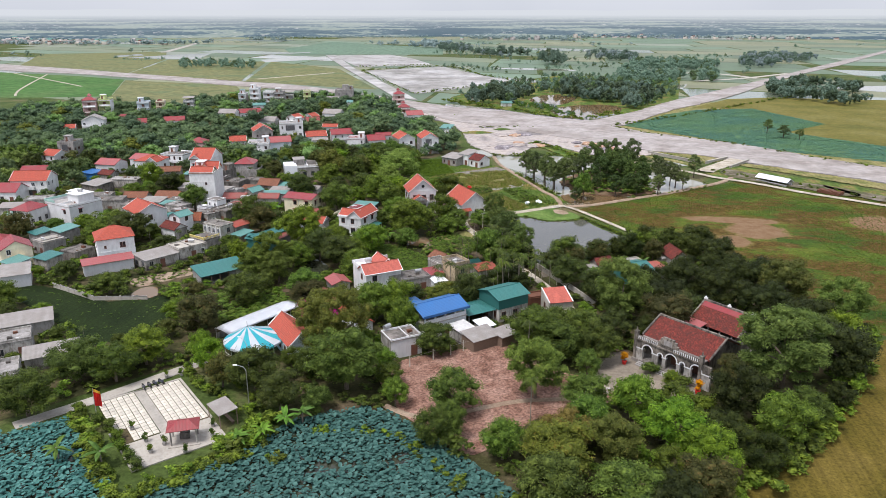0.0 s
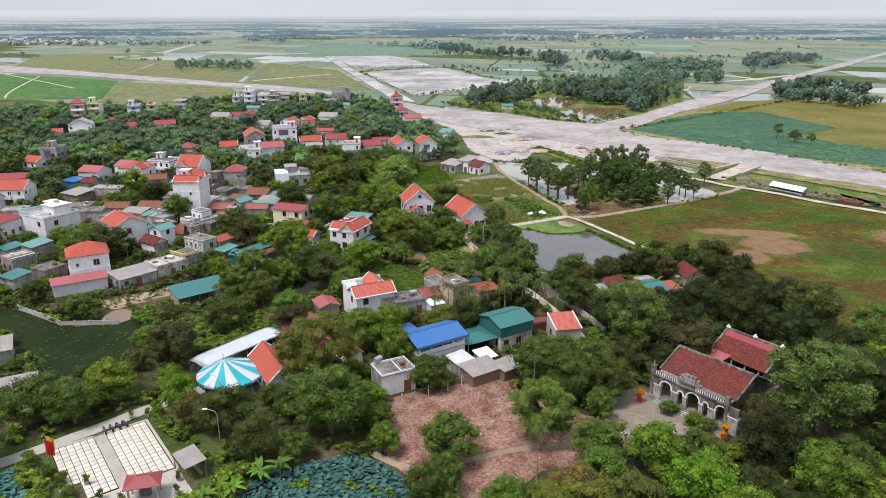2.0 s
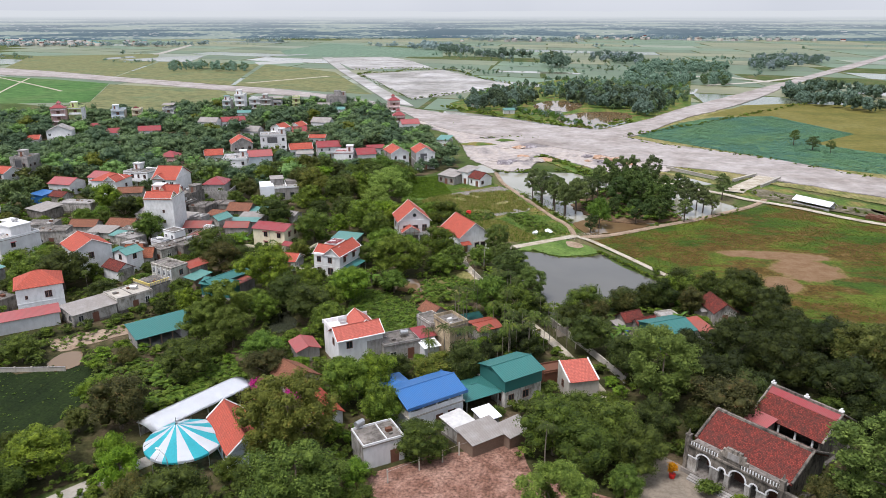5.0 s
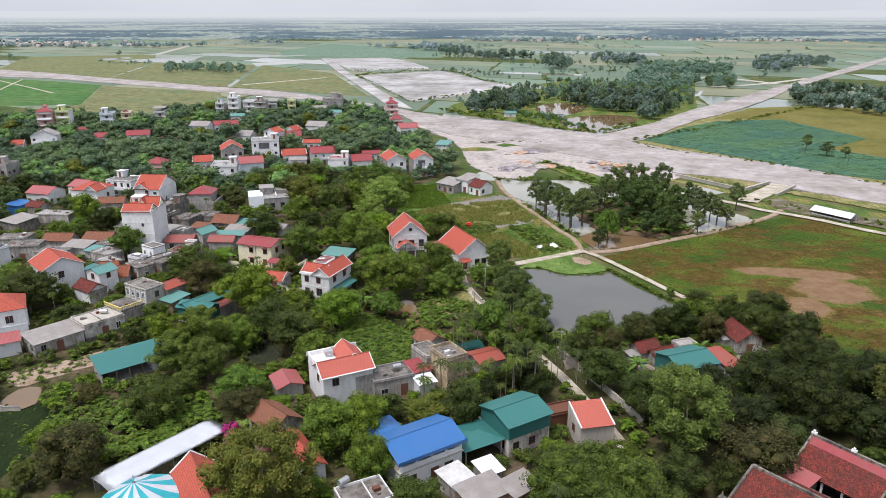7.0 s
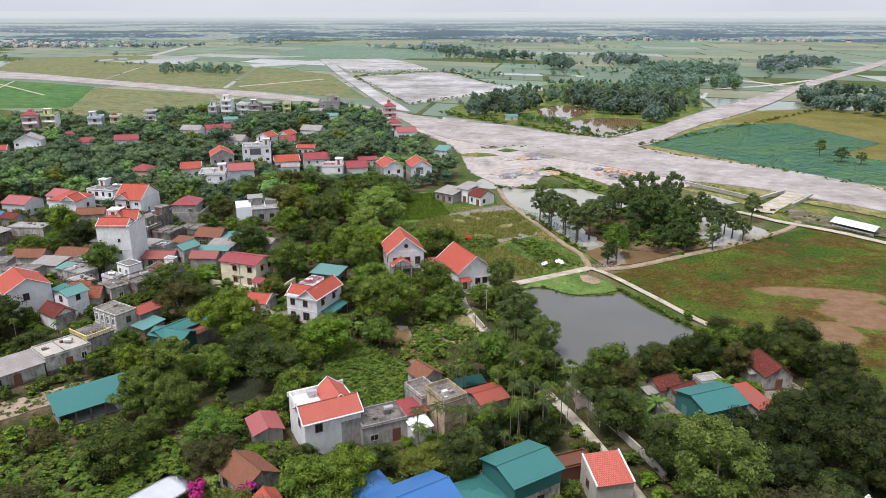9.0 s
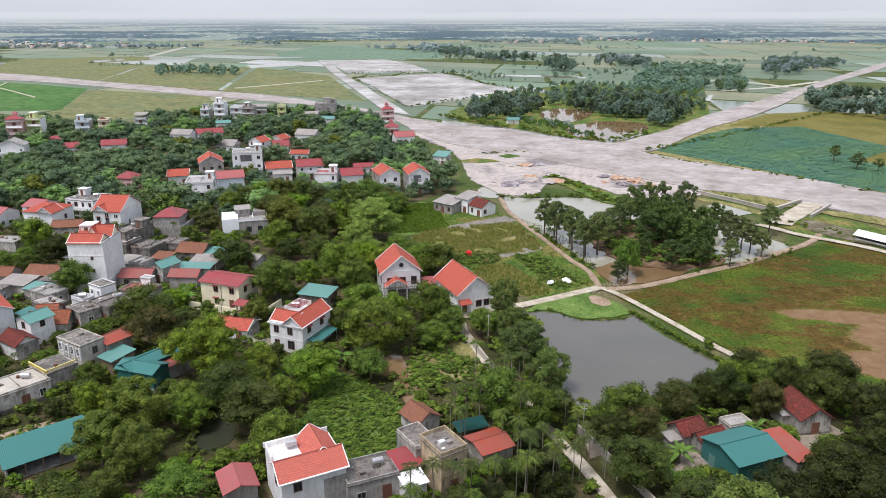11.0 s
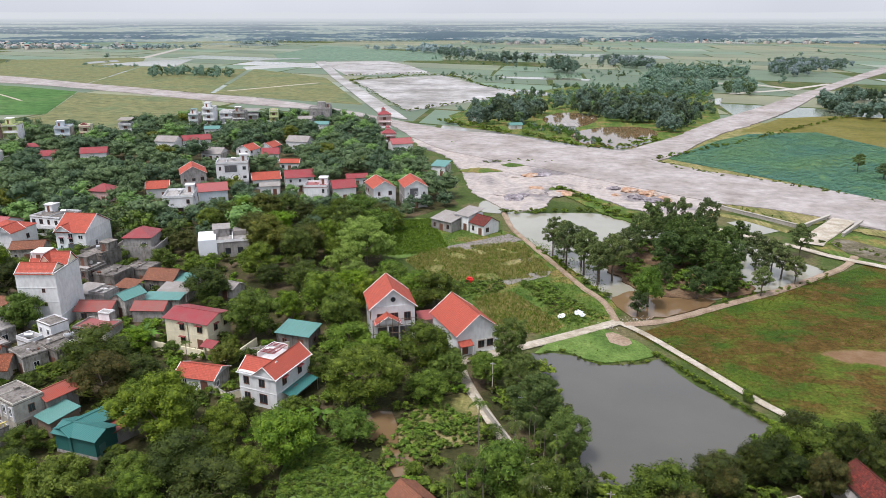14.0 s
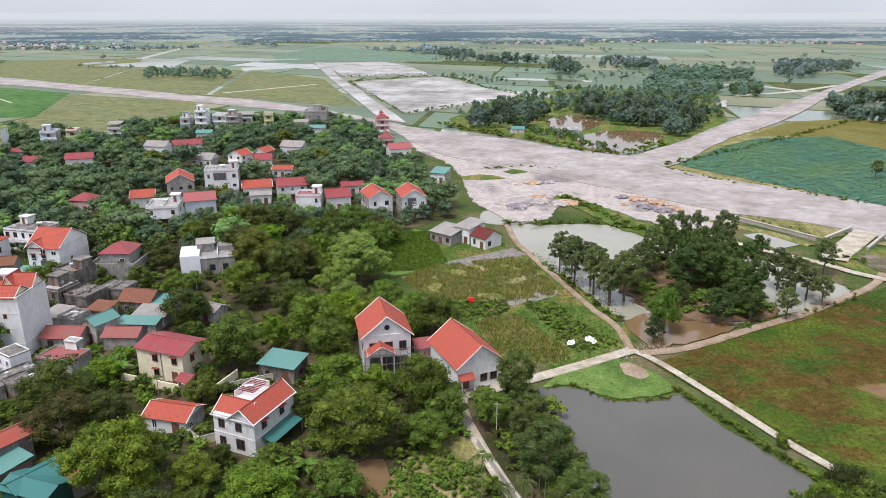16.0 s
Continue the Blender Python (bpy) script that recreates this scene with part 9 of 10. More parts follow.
for pts, gap, h0, h1, sp in (
    ([(13, 219.8), (19.3, 211.2), (26, 201.3), (30, 195.5)], 0.28, 0.4, 1.0, 0.5), ([(15.5, 226), (24, 213.5), (30, 204.5), (36, 197)], 0.6, 0.2, 0.6, 0.5),
    ([(-12, 214), (-5, 217.5), (-1, 215), (4, 213.8), (11, 216)], 0.8, 0.3, 0.8, 0.6),
    ([(-12, 212), (-5, 196), (-4, 184), (0, 176), (6, 173)], 1.6, 1.5, 3.5, 1.2),
    ([(7, 172), (14, 180), (22, 185), (30, 191)], 1.6, 1.5, 3.2, 1.5),
    ([(-26, 318), (-15, 321), (0, 325), (14, 320), (24, 313), (34, 304), (44, 298)], 1.2, 0.6, 2.0, 1.5),
    ([(60, 280), (60, 272), (50, 262.5), (38, 254), (30, 249)], 1.3, 0.4, 1.1, 1.0),
    ([(-13, 283), (-6, 270), (0, 258), (5, 248)], 1.2, 0.6, 1.6, 1.0),
    ([(36, 416), (50, 399), (74, 383), (96, 364), (114, 343), (132, 326), (160, 304), (208, 266)], 1.6, 0.5, 1.6, 2.2),
    ([(34, 424), (60, 456), (90, 492), (130, 545), (180, 610)], 2.2, 0.6, 2.2, 2.0),
    ([(-30, 490), (-8, 462), (10, 449), (22, 455), (40, 480)], 1.8, 1.2, 3.4, 2.5),
    ([(-40, 490), (-60, 508), (-85, 530)], 2.0, 1.5, 4.0, 3.0),
    ([(48, 345), (58, 333), (66, 324)], 1.5, 0.4, 1.0, 1.5),
    ([(66, 303), (76, 295), (90, 284), (104, 272), (125, 254)], 1.5, 0.5, 1.6, 2.0),
    ([(-9, 356), (3, 341), (13, 324), (24, 314), (36, 306)], 0.7, 0.6, 2.2, 2.2),
    ([(-42, 402), (-30, 410), (-12, 410)], 1.5, 0.5, 1.3, 2.0),
    ([(-72, 452), (-62, 462)], 1.5, 0.4, 1.0, 2.5),
    ([(-234, 820), (-154, 905), (-88, 780)], 2.2, 0.8, 2.6, 2), ([(-234, 820), (-119, 578)], 2.6, 0.5, 1.6, 2), ([(-86, 777), (-50, 716), (-86, 640), (-116, 580)], 2.4, 0.6, 2.6, 3),
    ([(-258, 884), (-174, 944)], 2.4, 0.8, 2.4, 2),
    ([(-68, 85.5), (-59, 77), (-50, 68.5), (-46, 64)], 0.5, 0.6, 2.2, 0.7), ([(-39, 87), (-39.5, 80), (-42, 74), (-47, 69)], 0.55, 0.8, 2.8, 1.2), ([(-36.5, 90), (-36, 84), (-38, 77)], 0.7, 1.0, 3.2, 1.2), ([(-59, 104), (-54, 99), (-48, 95), (-42, 91)], 0.8, 0.5, 1.8, 0.7), ([(-110.6, 137), (-102.6, 134), (-96.1, 131.4)], 1.0, 0.6, 2.0, 0.8),
    ([(-46, 100), (-40, 92), (-36, 84), (-32, 80)], 1.4, 1.0, 3.0, 1.2), ([(-29, 87), (-22, 89), (-14, 87), (-8, 82), (-4, 78)], 1.3, 0.6, 1.8, 0.9),
    ([(2, 76), (10, 72), (18, 74), (30, 82), (42, 93), (52, 106), (60, 120), (70, 140)], 1.3, 1.0, 3.4, 1.8),
    ([(60, 156), (56, 170), (50, 186), (40, 194)], 1.5, 1.0, 3.0, 1.8),
):
    banks += along(pts, gap, h0, h1, sp)
joined_trees("bank_bushes", banks, [(L_MID, 0.5), (L_LIGHT, 0.25), (L_DARK, 0.25)], "bushes, reeds and weeds on banks and verges", 6, 18, 0.1, 24)


def blades(name, poly, n, h0, h1, mats, label, seed, keep=None):
    """Upright blades of grass or rice standing in an outline, as one object."""
    rng = np.random.default_rng(seed)
    xs, ys = [p[0] for p in poly], [p[1] for p in poly]
    V, mt = [], []
    for _ in range(n * 3):
        x, y = rng.uniform(min(xs), max(xs)), rng.uniform(min(ys), max(ys))
        if not inside(x, y, poly) or (keep and not keep(x, y)):
            continue
        m = rng.choice(len(mats), p=[q for _, q in mats])
        for _ in range(3):
            h, a, w = rng.uniform(h0, h1), rng.uniform(0, 6.283), rng.uniform(0.05, 0.11)
            px, py = x + rng.normal(0, 0.15), y + rng.normal(0, 0.15)
            dx, dy = math.cos(a) * w, math.sin(a) * w
            V.append([(px - dx, py - dy, 0.05), (px + dx, py + dy, 0.05), (px + rng.normal(0, 0.3) * h, py + rng.normal(0, 0.3) * h, h)])
            mt.append(m)
        if len(V) >= n * 3:
            break
    me = quick_mesh(name, np.array(V).reshape(-1, 3), np.zeros((0, 4), int), np.arange(len(V) * 3).reshape(-1, 3), np.zeros(0, int), np.array(mt))
    for mat, _ in mats:
        me.materials.append(mat)
    return tagged(new(name, me), label, "grass", kind="stuff")


blades("rice_stubble", STUBBLE, 9000, 0.35, 0.9, [(L_STALK, 0.6), (L_TURF, 0.4)], "half-dry rice stalks standing in the plot", 81, lambda x, y: noise.noise(Vector((x * 0.2, y * 0.2, 3))) > -0.28)
blades("rice_stubble", STUBBLE_LOW, 3500, 0.35, 0.9, [(L_STALK, 0.55), (L_TURF, 0.45)], "dry rice stalks behind the lane house", 82)
blades("grass", FRESH_PLOT, 8000, 0.3, 0.8, [(L_LIGHT, 0.75), (L_TURF, 0.25)], "dense fresh grass behind the bamboo", 83)
blades("grass", GARDENS, 7000, 0.15, 0.45, [(L_LIGHT, 0.6), (L_TURF, 0.4)], "grass and weeds between the garden plots", 84)
blades("meadow_grass", [(10.2, 228.8), (32.4, 198.3), (46, 184.1), (60.4, 156.6), (74.3, 139.4), (130, 168), (150, 240), (116.9, 267), (72.6, 283), (49.8, 262.6), (22.4, 239.4)], 22000, 0.12, 0.34, [(L_TURF, 0.55), (L_LIGHT, 0.2), (L_TURF_RUST, 0.25)], "coarse grass and rusty sedge of the meadow", 85, lambda x, y: not (42 < x < 80 and 196 < y < 231))

# areca palms and bananas along the lane
pick = random.Random(12)
for k in range(44):
    x, y = pick.uniform(-19, -1), pick.uniform(142, 168)
    if not blocked(x, y, 0.3):
        plant("areca", x, y, pick.uniform(6, 8.5))
for k in range(16):
    plant("areca", 5.5 - k * 0.95 + pick.uniform(-0.8, 0.8), 158.5 + k * 1.75, pick.uniform(4.5, 7))
for x, y in ((-8, 158), (-5, 155), (-10, 150), (-13, 147), (-16, 146), (-6, 149), (-2, 152), (-18, 143), (-12, 142), (-20, 147), (-4, 160), (-1, 157), (-9, 163), (-14, 168), (-17, 171), (-12, 174), (-9, 171), (-15, 163), (2, 158), (-7, 166), (-13, 178), (-16, 182), (-10, 178)):
    plant("areca", x + pick.uniform(-1, 1), y + pick.uniform(-1, 1), pick.uniform(7, 9.5))
for x, y in ((-45, 183), (-43, 181), (-47, 181), (-41, 184), (-44, 178), (-31, 90), (-33, 88), (-35, 84), (-38, 82), (28, 172), (26.5, 173.5), (16, 164), (-62, 74), (-55, 74), (-88, 208), (-86, 207), (-84, 206), (14, 158)):
    plant("banana", x, y, pick.uniform(3.2, 4.6), pick.uniform(4, 5.5))

# ---- lotus leaves ----
def lotus(name, poly, count, r0, r1, zmax, mats, label, seed, n=8, tilt=0.22):
    """Cupped round leaves on stalks above the water, as one object."""
    rng = np.random.default_rng(seed)
    xs, ys = [p[0] for p in poly], [p[1] for p in poly]
    pts = []
    while len(pts) < count:
        x, y = rng.uniform(min(xs), max(xs)), rng.uniform(min(ys), max(ys))
        if inside(x, y, poly):
            if noise.noise(Vector((x * 0.18, y * 0.18, seed))) + rng.uniform(-0.35, 0.6) > -0.25:
                pts.append((x, y))
            else:
                count -= 1
    V, T, mt, k = [], [], [], 0
    for x, y in pts:
        r = rng.uniform(r0, r1)
        z = rng.uniform(0.15, zmax)
        tx, ty = rng.normal(0, tilt, 2)
        a = np.arange(n) * 2 * math.pi / n + rng.uniform(0, 6)
        rr = r * rng.uniform(0.85, 1.1, n)
        px, py = np.cos(a) * rr, np.sin(a) * rr
        pz = z + px * tx + py * ty + 0.12 * r + rng.uniform(-0.05, 0.05, n) * r
        V.append(np.vstack([np.stack([px + x, py + y, pz], 1), [[x, y, z - 0.1 * r]]]))
        T.append(np.array([(k + i, k + (i + 1) % n, k + n) for i in range(n)]))
        mt.append(np.full(n, rng.integers(len(mats))))
        k += n + 1
    me = quick_mesh(name, np.concatenate(V), np.zeros((0, 4), int), np.concatenate(T), np.zeros(0, int), np.concatenate(mt))
    for m in mats:
        me.materials.append(m)
    return tagged(new(name, me), label, "lotus", kind="stuff")


lotus("lotus_leaves", NEAR_LOTUS, 23000, 0.17, 0.38, 0.9, (L_LOTUS,), "blue-green lotus leaves crowding the near pond", 3, 7)
lotus("lotus_leaves", LEFT_LOTUS, 10000, 0.17, 0.38, 0.9, (L_LOTUS,), "blue-green lotus leaves beside the paved yard", 4, 7)
lotus("lotus_leaves", LOTUS_FAR, 38000, 0.3, 0.55, 0.2, (L_LOTUS_FAR,), "lotus leaves filling the pond by the wide road", 5, 6, 0.07)

# ---- paved yard ----
plaza = tagged(new("paved_yard"), "paved yard of square slabs with grassy joints", "pavement", kind="structure")
plaza.matrix_world = pose(-67.0, 89.7, 0, 0, 0, -43)
M_SLAB = plaster_mat("pale_paving_slab", (0.62, 0.57, 0.48), 0.3)
part("bed", boxes((0, 0, 0, 15.6, 13.6, 0.12)), M_UNDER, plaza)
part("apron", boxes((15.6, -0.3, 0, 23.0, 13.8, 0.2)), M_CONC, plaza)
part("centre_strip", boxes((-0.3, 6.0, 0.12, 15.7, 7.6, 0.19)), M_CONC, plaza)
part("edge_strip", boxes((-0.4, -0.4, 0, 0, 14.0, 0.19), (0, 13.6, 0, 15.6, 14.0, 0.19)), M_CONC, plaza)
slab_me = bpy.data.meshes.new("slab")
bm = boxes((-0.49, -0.44, 0, 0.49, 0.44, 0.06))
bmesh.ops.bevel(bm, geom=[e for e in bm.edges], offset=0.02, segments=1, affect="EDGES")
bm.to_mesh(slab_me)
bm.free()
slab_me.materials.append(M_SLAB)
rng5 = random.Random(5)
for i in range(14):
    for j in range(12):
        y = 0.6 + j * 0.97 if j < 6 else 8.15 + (j - 6) * 0.97
        if i > 9 and j < 2:
            continue
        ob = new("paving_slab", slab_me)
        ob.parent = plaza
        ob.matrix_local = pose(0.62 + i * 1.08, y, 0.115 + rng5.uniform(-0.008, 0.01), rng5.uniform(-0.4, 0.4), rng5.uniform(-0.4, 0.4), rng5.uniform(-1, 1))


def pavilion():
    p = thing("pavilion", pose(-46.9, 82.3, 0.2, 0, 0, 25), "small open pavilion with a crimson hipped roof", "pavilion")
    hip(p, -2.0, -1.4, 2.0, 1.4, 2.7, 0.9, M_TIN_RED, over=0.35)
    for x in (-1.8, 1.8):
        for y in (-1.2, 1.2):
            part("column", tube(bmesh.new(), [(x, y, 0), (x, y, 2.7)], 0.13, 0.13, 8), M_OLDW, p)
    part("altar", boxes((-0.7, 0.2, 0, 0.7, 1.0, 1.1), (-0.5, 0.4, 1.1, 0.5, 0.9, 1.7)), M_CONC_DARK, p)
    part("step", boxes((-2.3, -1.8, -0.02, 2.3, 1.7, 0.1)), M_CONC, p)


def banner(x, y, tall, mat, label):
    b = thing("flagpole", pose(x, y, 0, 0, 0, rng5.uniform(0, 90)), label, "flag")
    part("pole", tube(bmesh.new(), [(0, 0, 0), (0, 0, tall)], 0.05, 0.03, 6), M_STEEL, b)
    bm = bmesh.new()
    rows = [[bm.verts.new((0.05 + 0.25 * k, 0.12 * math.sin(k * 1.5 + i * 0.7), tall - 0.2 - i * 0.4 - 0.12 * k)) for k in range(5)] for i in range(7)]
    for a, c in zip(rows, rows[1:]):
        for k in range(4):
            bm.faces.new((a[k], a[k + 1], c[k + 1], c[k]))
    bmesh.ops.solidify(bm, geom=bm.faces[:], thickness=0.02)
    part("cloth", bm, mat, b)


def street_lamp(x, y, rot):
    s = thing("street_lamp", pose(x, y, 0, 0, 0, rot), "slim white street lamp on a steel pole", "street lamp")
    part("pole", tube(bmesh.new(), [(0, 0, 0), (0, 0, 6.2), (0.3, 0, 6.9), (1.4, 0, 7.4)], 0.08, 0.04, 7), M_STEEL, s)
    part("head", boxes((1.3, -0.12, 7.33, 2.0, 0.12, 7.48)), M_WHITE, s)


def motorbike(x, y, rot, z=0.2):
    m = thing("motorbike", pose(x, y, z, 0, 0, rot), "dark motor scooter parked on its stand", "motorbike", "parked motorbikes")
    for cx in (-0.62, 0.62):
        bm = bmesh.new()
        bmesh.ops.create_cone(bm, cap_ends=True, segments=14, radius1=0.3, radius2=0.3, depth=0.12, matrix=Matrix.Translation((cx, 0, 0.3)) @ Matrix.Rotation(math.pi / 2, 4, "X"))
        part("wheel", bm, M_DARK, m)
    part("body", boxes((-0.55, -0.12, 0.35, 0.1, 0.12, 0.7), (0.25, -0.1, 0.4, 0.5, 0.1, 0.9), (0.05, -0.1, 0.3, 0.3, 0.1, 0.4)), plain_mat("scooter_paint", (0.08, 0.09, 0.12), 0.3), m)
    part("seat", boxes((-0.65, -0.13, 0.7, 0.05, 0.13, 0.8)), M_DARK, m)
    part("handlebar", tube(bmesh.new(), [(0.45, -0.3, 1.0), (0.48, 0, 0.95), (0.45, 0.3, 1.0)], 0.03, 0.03, 6), M_STEEL, m)


def potted_plant(x, y, r=0.35, z=0.2):
    p = thing("potted_plant", pose(x, y, z), "leafy plant in a cement pot", "potted plant", "yard pots")
    part("pot", tube(bmesh.new(), [(0, 0, 0), (0, 0, 0.25), (0, 0, 0.5)], r * 0.7, r, 10), M_CONC_GREY, p)
    g = np.random.default_rng(int(abs(x) * 10))
    V, Q, T = leaf_cloud(g, [(g.uniform(-0.2, 0.2), g.uniform(-0.2, 0.2), 0.8 + 0.25 * i, 0.4) for i in range(3)], 24, 0.14)
    part_of("foliage", quick_mesh("foliage", V, Q, T), L_MID, p)


pavilion()
banner(-64.8, 86.6, 4.4, M_RED, "tall red festival banner on a pole")
banner(-66.2, 88.4, 3.8, plain_mat("yellow_cloth", (0.75, 0.5, 0.06), 0.7), "yellow festival banner on a pole")
street_lamp(-42.0, 94.1, 200)
street_lamp(-46.0, 103.0, 160)
for k in range(4):
    motorbike(-61.9 + k * 0.65, 95.4 + k * 0.75, -40 + 6 * k)
for x, y in ((-44.5, 86.5), (-43.2, 83.8), (-49.3, 80.6), (-45.2, 79.3), (-52.5, 80.9), (-50.2, 78.4), (-56.5, 83.5), (-58.5, 81.2), (-60.2, 99.8), (-58.0, 101.0)):
    potted_plant(x, y)
for x, y in ((-57.0, 80.5), (-60, 83), (-62.5, 84), (-54.5, 78.0), (-52.0, 76.0), (-50.0, 74.5), (-66.5, 85.5), (-68, 87), (-59, 78.8)):
    plant("shrub", x, y, 2.0 + (x * 7 % 1), 2.4)


def yard_shelter():
    s = thing("shelter", pose(-43.8, 88.6, 0, 0, 0, -40), "dark sheet-roofed shelter on thin posts", "shelter")
    part("roof", slab(bmesh.new(), [(-2.4, -1.6, 2.6), (2.4, -1.6, 2.6), (2.4, 1.6, 2.9), (-2.4, 1.6, 2.9)], 0.06), M_TIN_GREY, s)
    for x in (-2.2, 2.2):
        for y in (-1.4, 1.4):
            part("post", boxes((x - 0.06, y - 0.06, 0, x + 0.06, y + 0.06, 2.65)), M_WOOD, s)
    part("bench", boxes((-1.8, 0.6, 0.35, 1.8, 1.1, 0.45), (-1.7, 0.7, 0, -1.6, 1.0, 0.35), (1.6, 0.7, 0, 1.7, 1.0, 0.35)), M_WOOD, s)


yard_shelter()

# fence posts of the bare yard
fence = thing("fence", pose(0, 0, 0), "row of bare concrete fence posts at the yard", "fence")
for x, y in ((-18.6, 111.5), (-14.9, 115.1), (-12.0, 117.6), (-9.9, 119.7), (-7.4, 121.4)):
    part("post", boxes((x - 0.09, y - 0.09, 0, x + 0.09, y + 0.09, 2.3)), M_CONC, fence)
part("wire", tube(bmesh.new(), [(-18.6, 111.5, 1.9), (-14.9, 115.1, 1.9), (-12.0, 117.6, 1.9), (-9.9, 119.7, 1.9), (-7.4, 121.4, 1.9)], 0.02, 0.02, 4), M_STEEL, fence)


def gate():
    """Old masonry gate piers at the temple path."""
    g = thing("gate", pose(13.2, 104.4, 0, 0, 0, 62), "weathered masonry gate piers on the temple path", "gate")
    for x in (-1.4, 1.4):
        part("pier", boxes((x - 0.35, -0.35, 0, x + 0.35, 0.35, 3.0), (x - 0.45, -0.45, 2.6, x + 0.45, 0.45, 2.8)), M_OLDW, g)
        part("finial", tube(bmesh.new(), [(x, 0, 3.0), (x, 0, 3.4), (x, 0, 3.8)], 0.3, 0.05, 8), M_OLDW, g)
    part("side_wall", boxes((-4.0, -0.15, 0, -1.75, 0.15, 1.4), (1.75, -0.15, 0, 4.5, 0.15, 1.4)), M_OLDW, g)


gate()


def flower_tree(x, y, label, mat):
    """A clipped flowering pot tree in front of the temple."""
    p = thing("flower_pot", pose(x, y, 0.12), label, "potted plant", "temple pots")
    part("pot", tube(bmesh.new(), [(0, 0, 0), (0, 0, 0.3), (0, 0, 0.6)], 0.35, 0.5, 10), M_RED, p)
    g = np.random.default_rng(int(abs(y) * 10))
    V, Q, T = leaf_cloud(g, [(g.uniform(-0.4, 0.4), g.uniform(-0.4, 0.4), 1.6 + g.uniform(-0.5, 0.6), 0.5) for _ in range(7)], 30, 0.14)
    part_of("blossom", quick_mesh("blossom", V, Q, T), mat, p)
    part("stem", tube(bmesh.new(), [(0, 0, 0.5), (0, 0, 1.5)], 0.06, 0.05, 6), M_BARK, p)


L_GOLD = leaf_mat("orange_blossom", (0.35, 0.12, 0.01), (0.6, 0.30, 0.03))
flower_tree(20.2, 119.6, "kumquat tree with orange fruit in a red pot", L_GOLD)
flower_tree(31.8, 110.6, "kumquat tree with orange fruit in a red pot", L_GOLD)
for x, y in ((24.6, 116.6), (27.6, 113.8), (29.6, 112.4)):
    plant("shrub", x, y, 2.4, 3.4, z=0.1)


def vine(x, y, w, mat, label):
    s = thing("flowering_vine", pose(x, y, 0), label, "flowers")
    g = np.random.default_rng(int(abs(x) * 9))
    V, Q, T = leaf_cloud(g, [(g.normal(0, w * 0.3), g.normal(0, w * 0.3), g.uniform(1.0, 3.6), g.uniform(0.5, 0.9)) for _ in range(12)], 40, 0.22)
    part_of("blossom", quick_mesh("blossom", V, Q, T), mat, s)
    part("stem", tube(bmesh.new(), [(0, 0, 0), (0.2, 0, 1.5), (0, 0.2, 2.6)], 0.1, 0.05, 6), M_BARK, s)


vine(-45.4, 128.6, 1.8, L_FLOWER, "bougainvillea covered in magenta flowers")
vine(-39.7, 129.6, 2.2, L_FLOWER, "bougainvillea heavy with magenta flowers")
vine(-43.8, 130.4, 2.0, L_BAMBOO, "yellow-green climbing shrub on a wall")

# garden walls
for a, b, tall in (((-110.6, 136.0), (-102.6, 132.9), 1.1), ((-102.6, 132.9), (-96.1, 130.3), 1.1), ((-96.1, 130.3), (-84.4, 132.9), 0.9), ((-72, 197), (-60, 189), 1.5), ((-60, 189), (-52, 196), 1.4), ((-64, 205), (-56, 211), 1.4)):
    d = Vector((b[0] - a[0], b[1] - a[1], 0))
    w = thing("garden_wall", pose(a[0], a[1], 0, 0, 0, math.degrees(math.atan2(d.y, d.x))), "low pale rendered garden wall with posts", "wall", "garden walls")
    part("wall_panel", boxes((0, -0.07, 0, d.length, 0.07, tall)), M_CREAM if tall > 1.2 else M_CONC, w)
    part("coping", boxes((-0.03, -0.12, tall, d.length + 0.03, 0.12, tall + 0.08)), M_CONC_GREY, w)
    for i in range(int(d.length / 3) + 1):
        part("post", boxes((i * 3 - 0.12, -0.13, 0, i * 3 + 0.12, 0.13, tall + 0.25)), M_CONC, w)
# litter and rubble by the crossroads
rngl = random.Random(91)
bm = bmesh.new()
for k in range(90):
    cx, cy = ((4.8, 231.0), (9.6, 235.2), (12.2, 236.6))[k % 3]
    x, y, q = rngl.gauss(cx, 1.1), rngl.gauss(cy, 0.8), rngl.uniform(0.05, 0.17)
    m = pose(x, y, 0.42 + q * 0.4, rngl.uniform(-40, 40), rngl.uniform(-40, 40), rngl.uniform(0, 360))
    bmesh.ops.create_cube(bm, size=1.0, matrix=m @ Matrix.Diagonal((q * 1.6, q, q * 0.7, 1)))
me = bpy.data.meshes.new("litter")
bm.to_mesh(me)
bm.free()
me.materials.append(M_CONC)
tagged(new("litter", me), "scattered white litter and rubble beside the track", "litter", kind="stuff")
# garden odds and ends
for x, y, r in ((-4.9, 234.1, 0.75), (-1.3, 236.6, 0.85), (-0.6, 235.8, 0.6)):
    bm = bmesh.new()
    bmesh.ops.create_icosphere(bm, subdivisions=4, radius=r)
    for v in bm.verts:
        v.co = v.co * (1 + 0.7 * noise.noise(v.co * 2.6 + Vector((x, y, 0))))
        v.co.z = max(0, v.co.z * 0.8 + 0.3)
    s = thing("sack_heap", pose(x, y, 0.08), "heap under crumpled white plastic sheeting", "sheeting", "white heaps")
    part("sheeting", bm, M_TARP_W, s)
s = thing("pump_cover", pose(-27.5, 252.3, 0.08), "small red cover over a pump in the stubble field", "cover")
part("cover", boxes((-0.8, -0.6, 0, 0.8, 0.6, 0.9), (-0.6, -0.4, 0.9, 0.6, 0.4, 1.3)), M_RED, s)
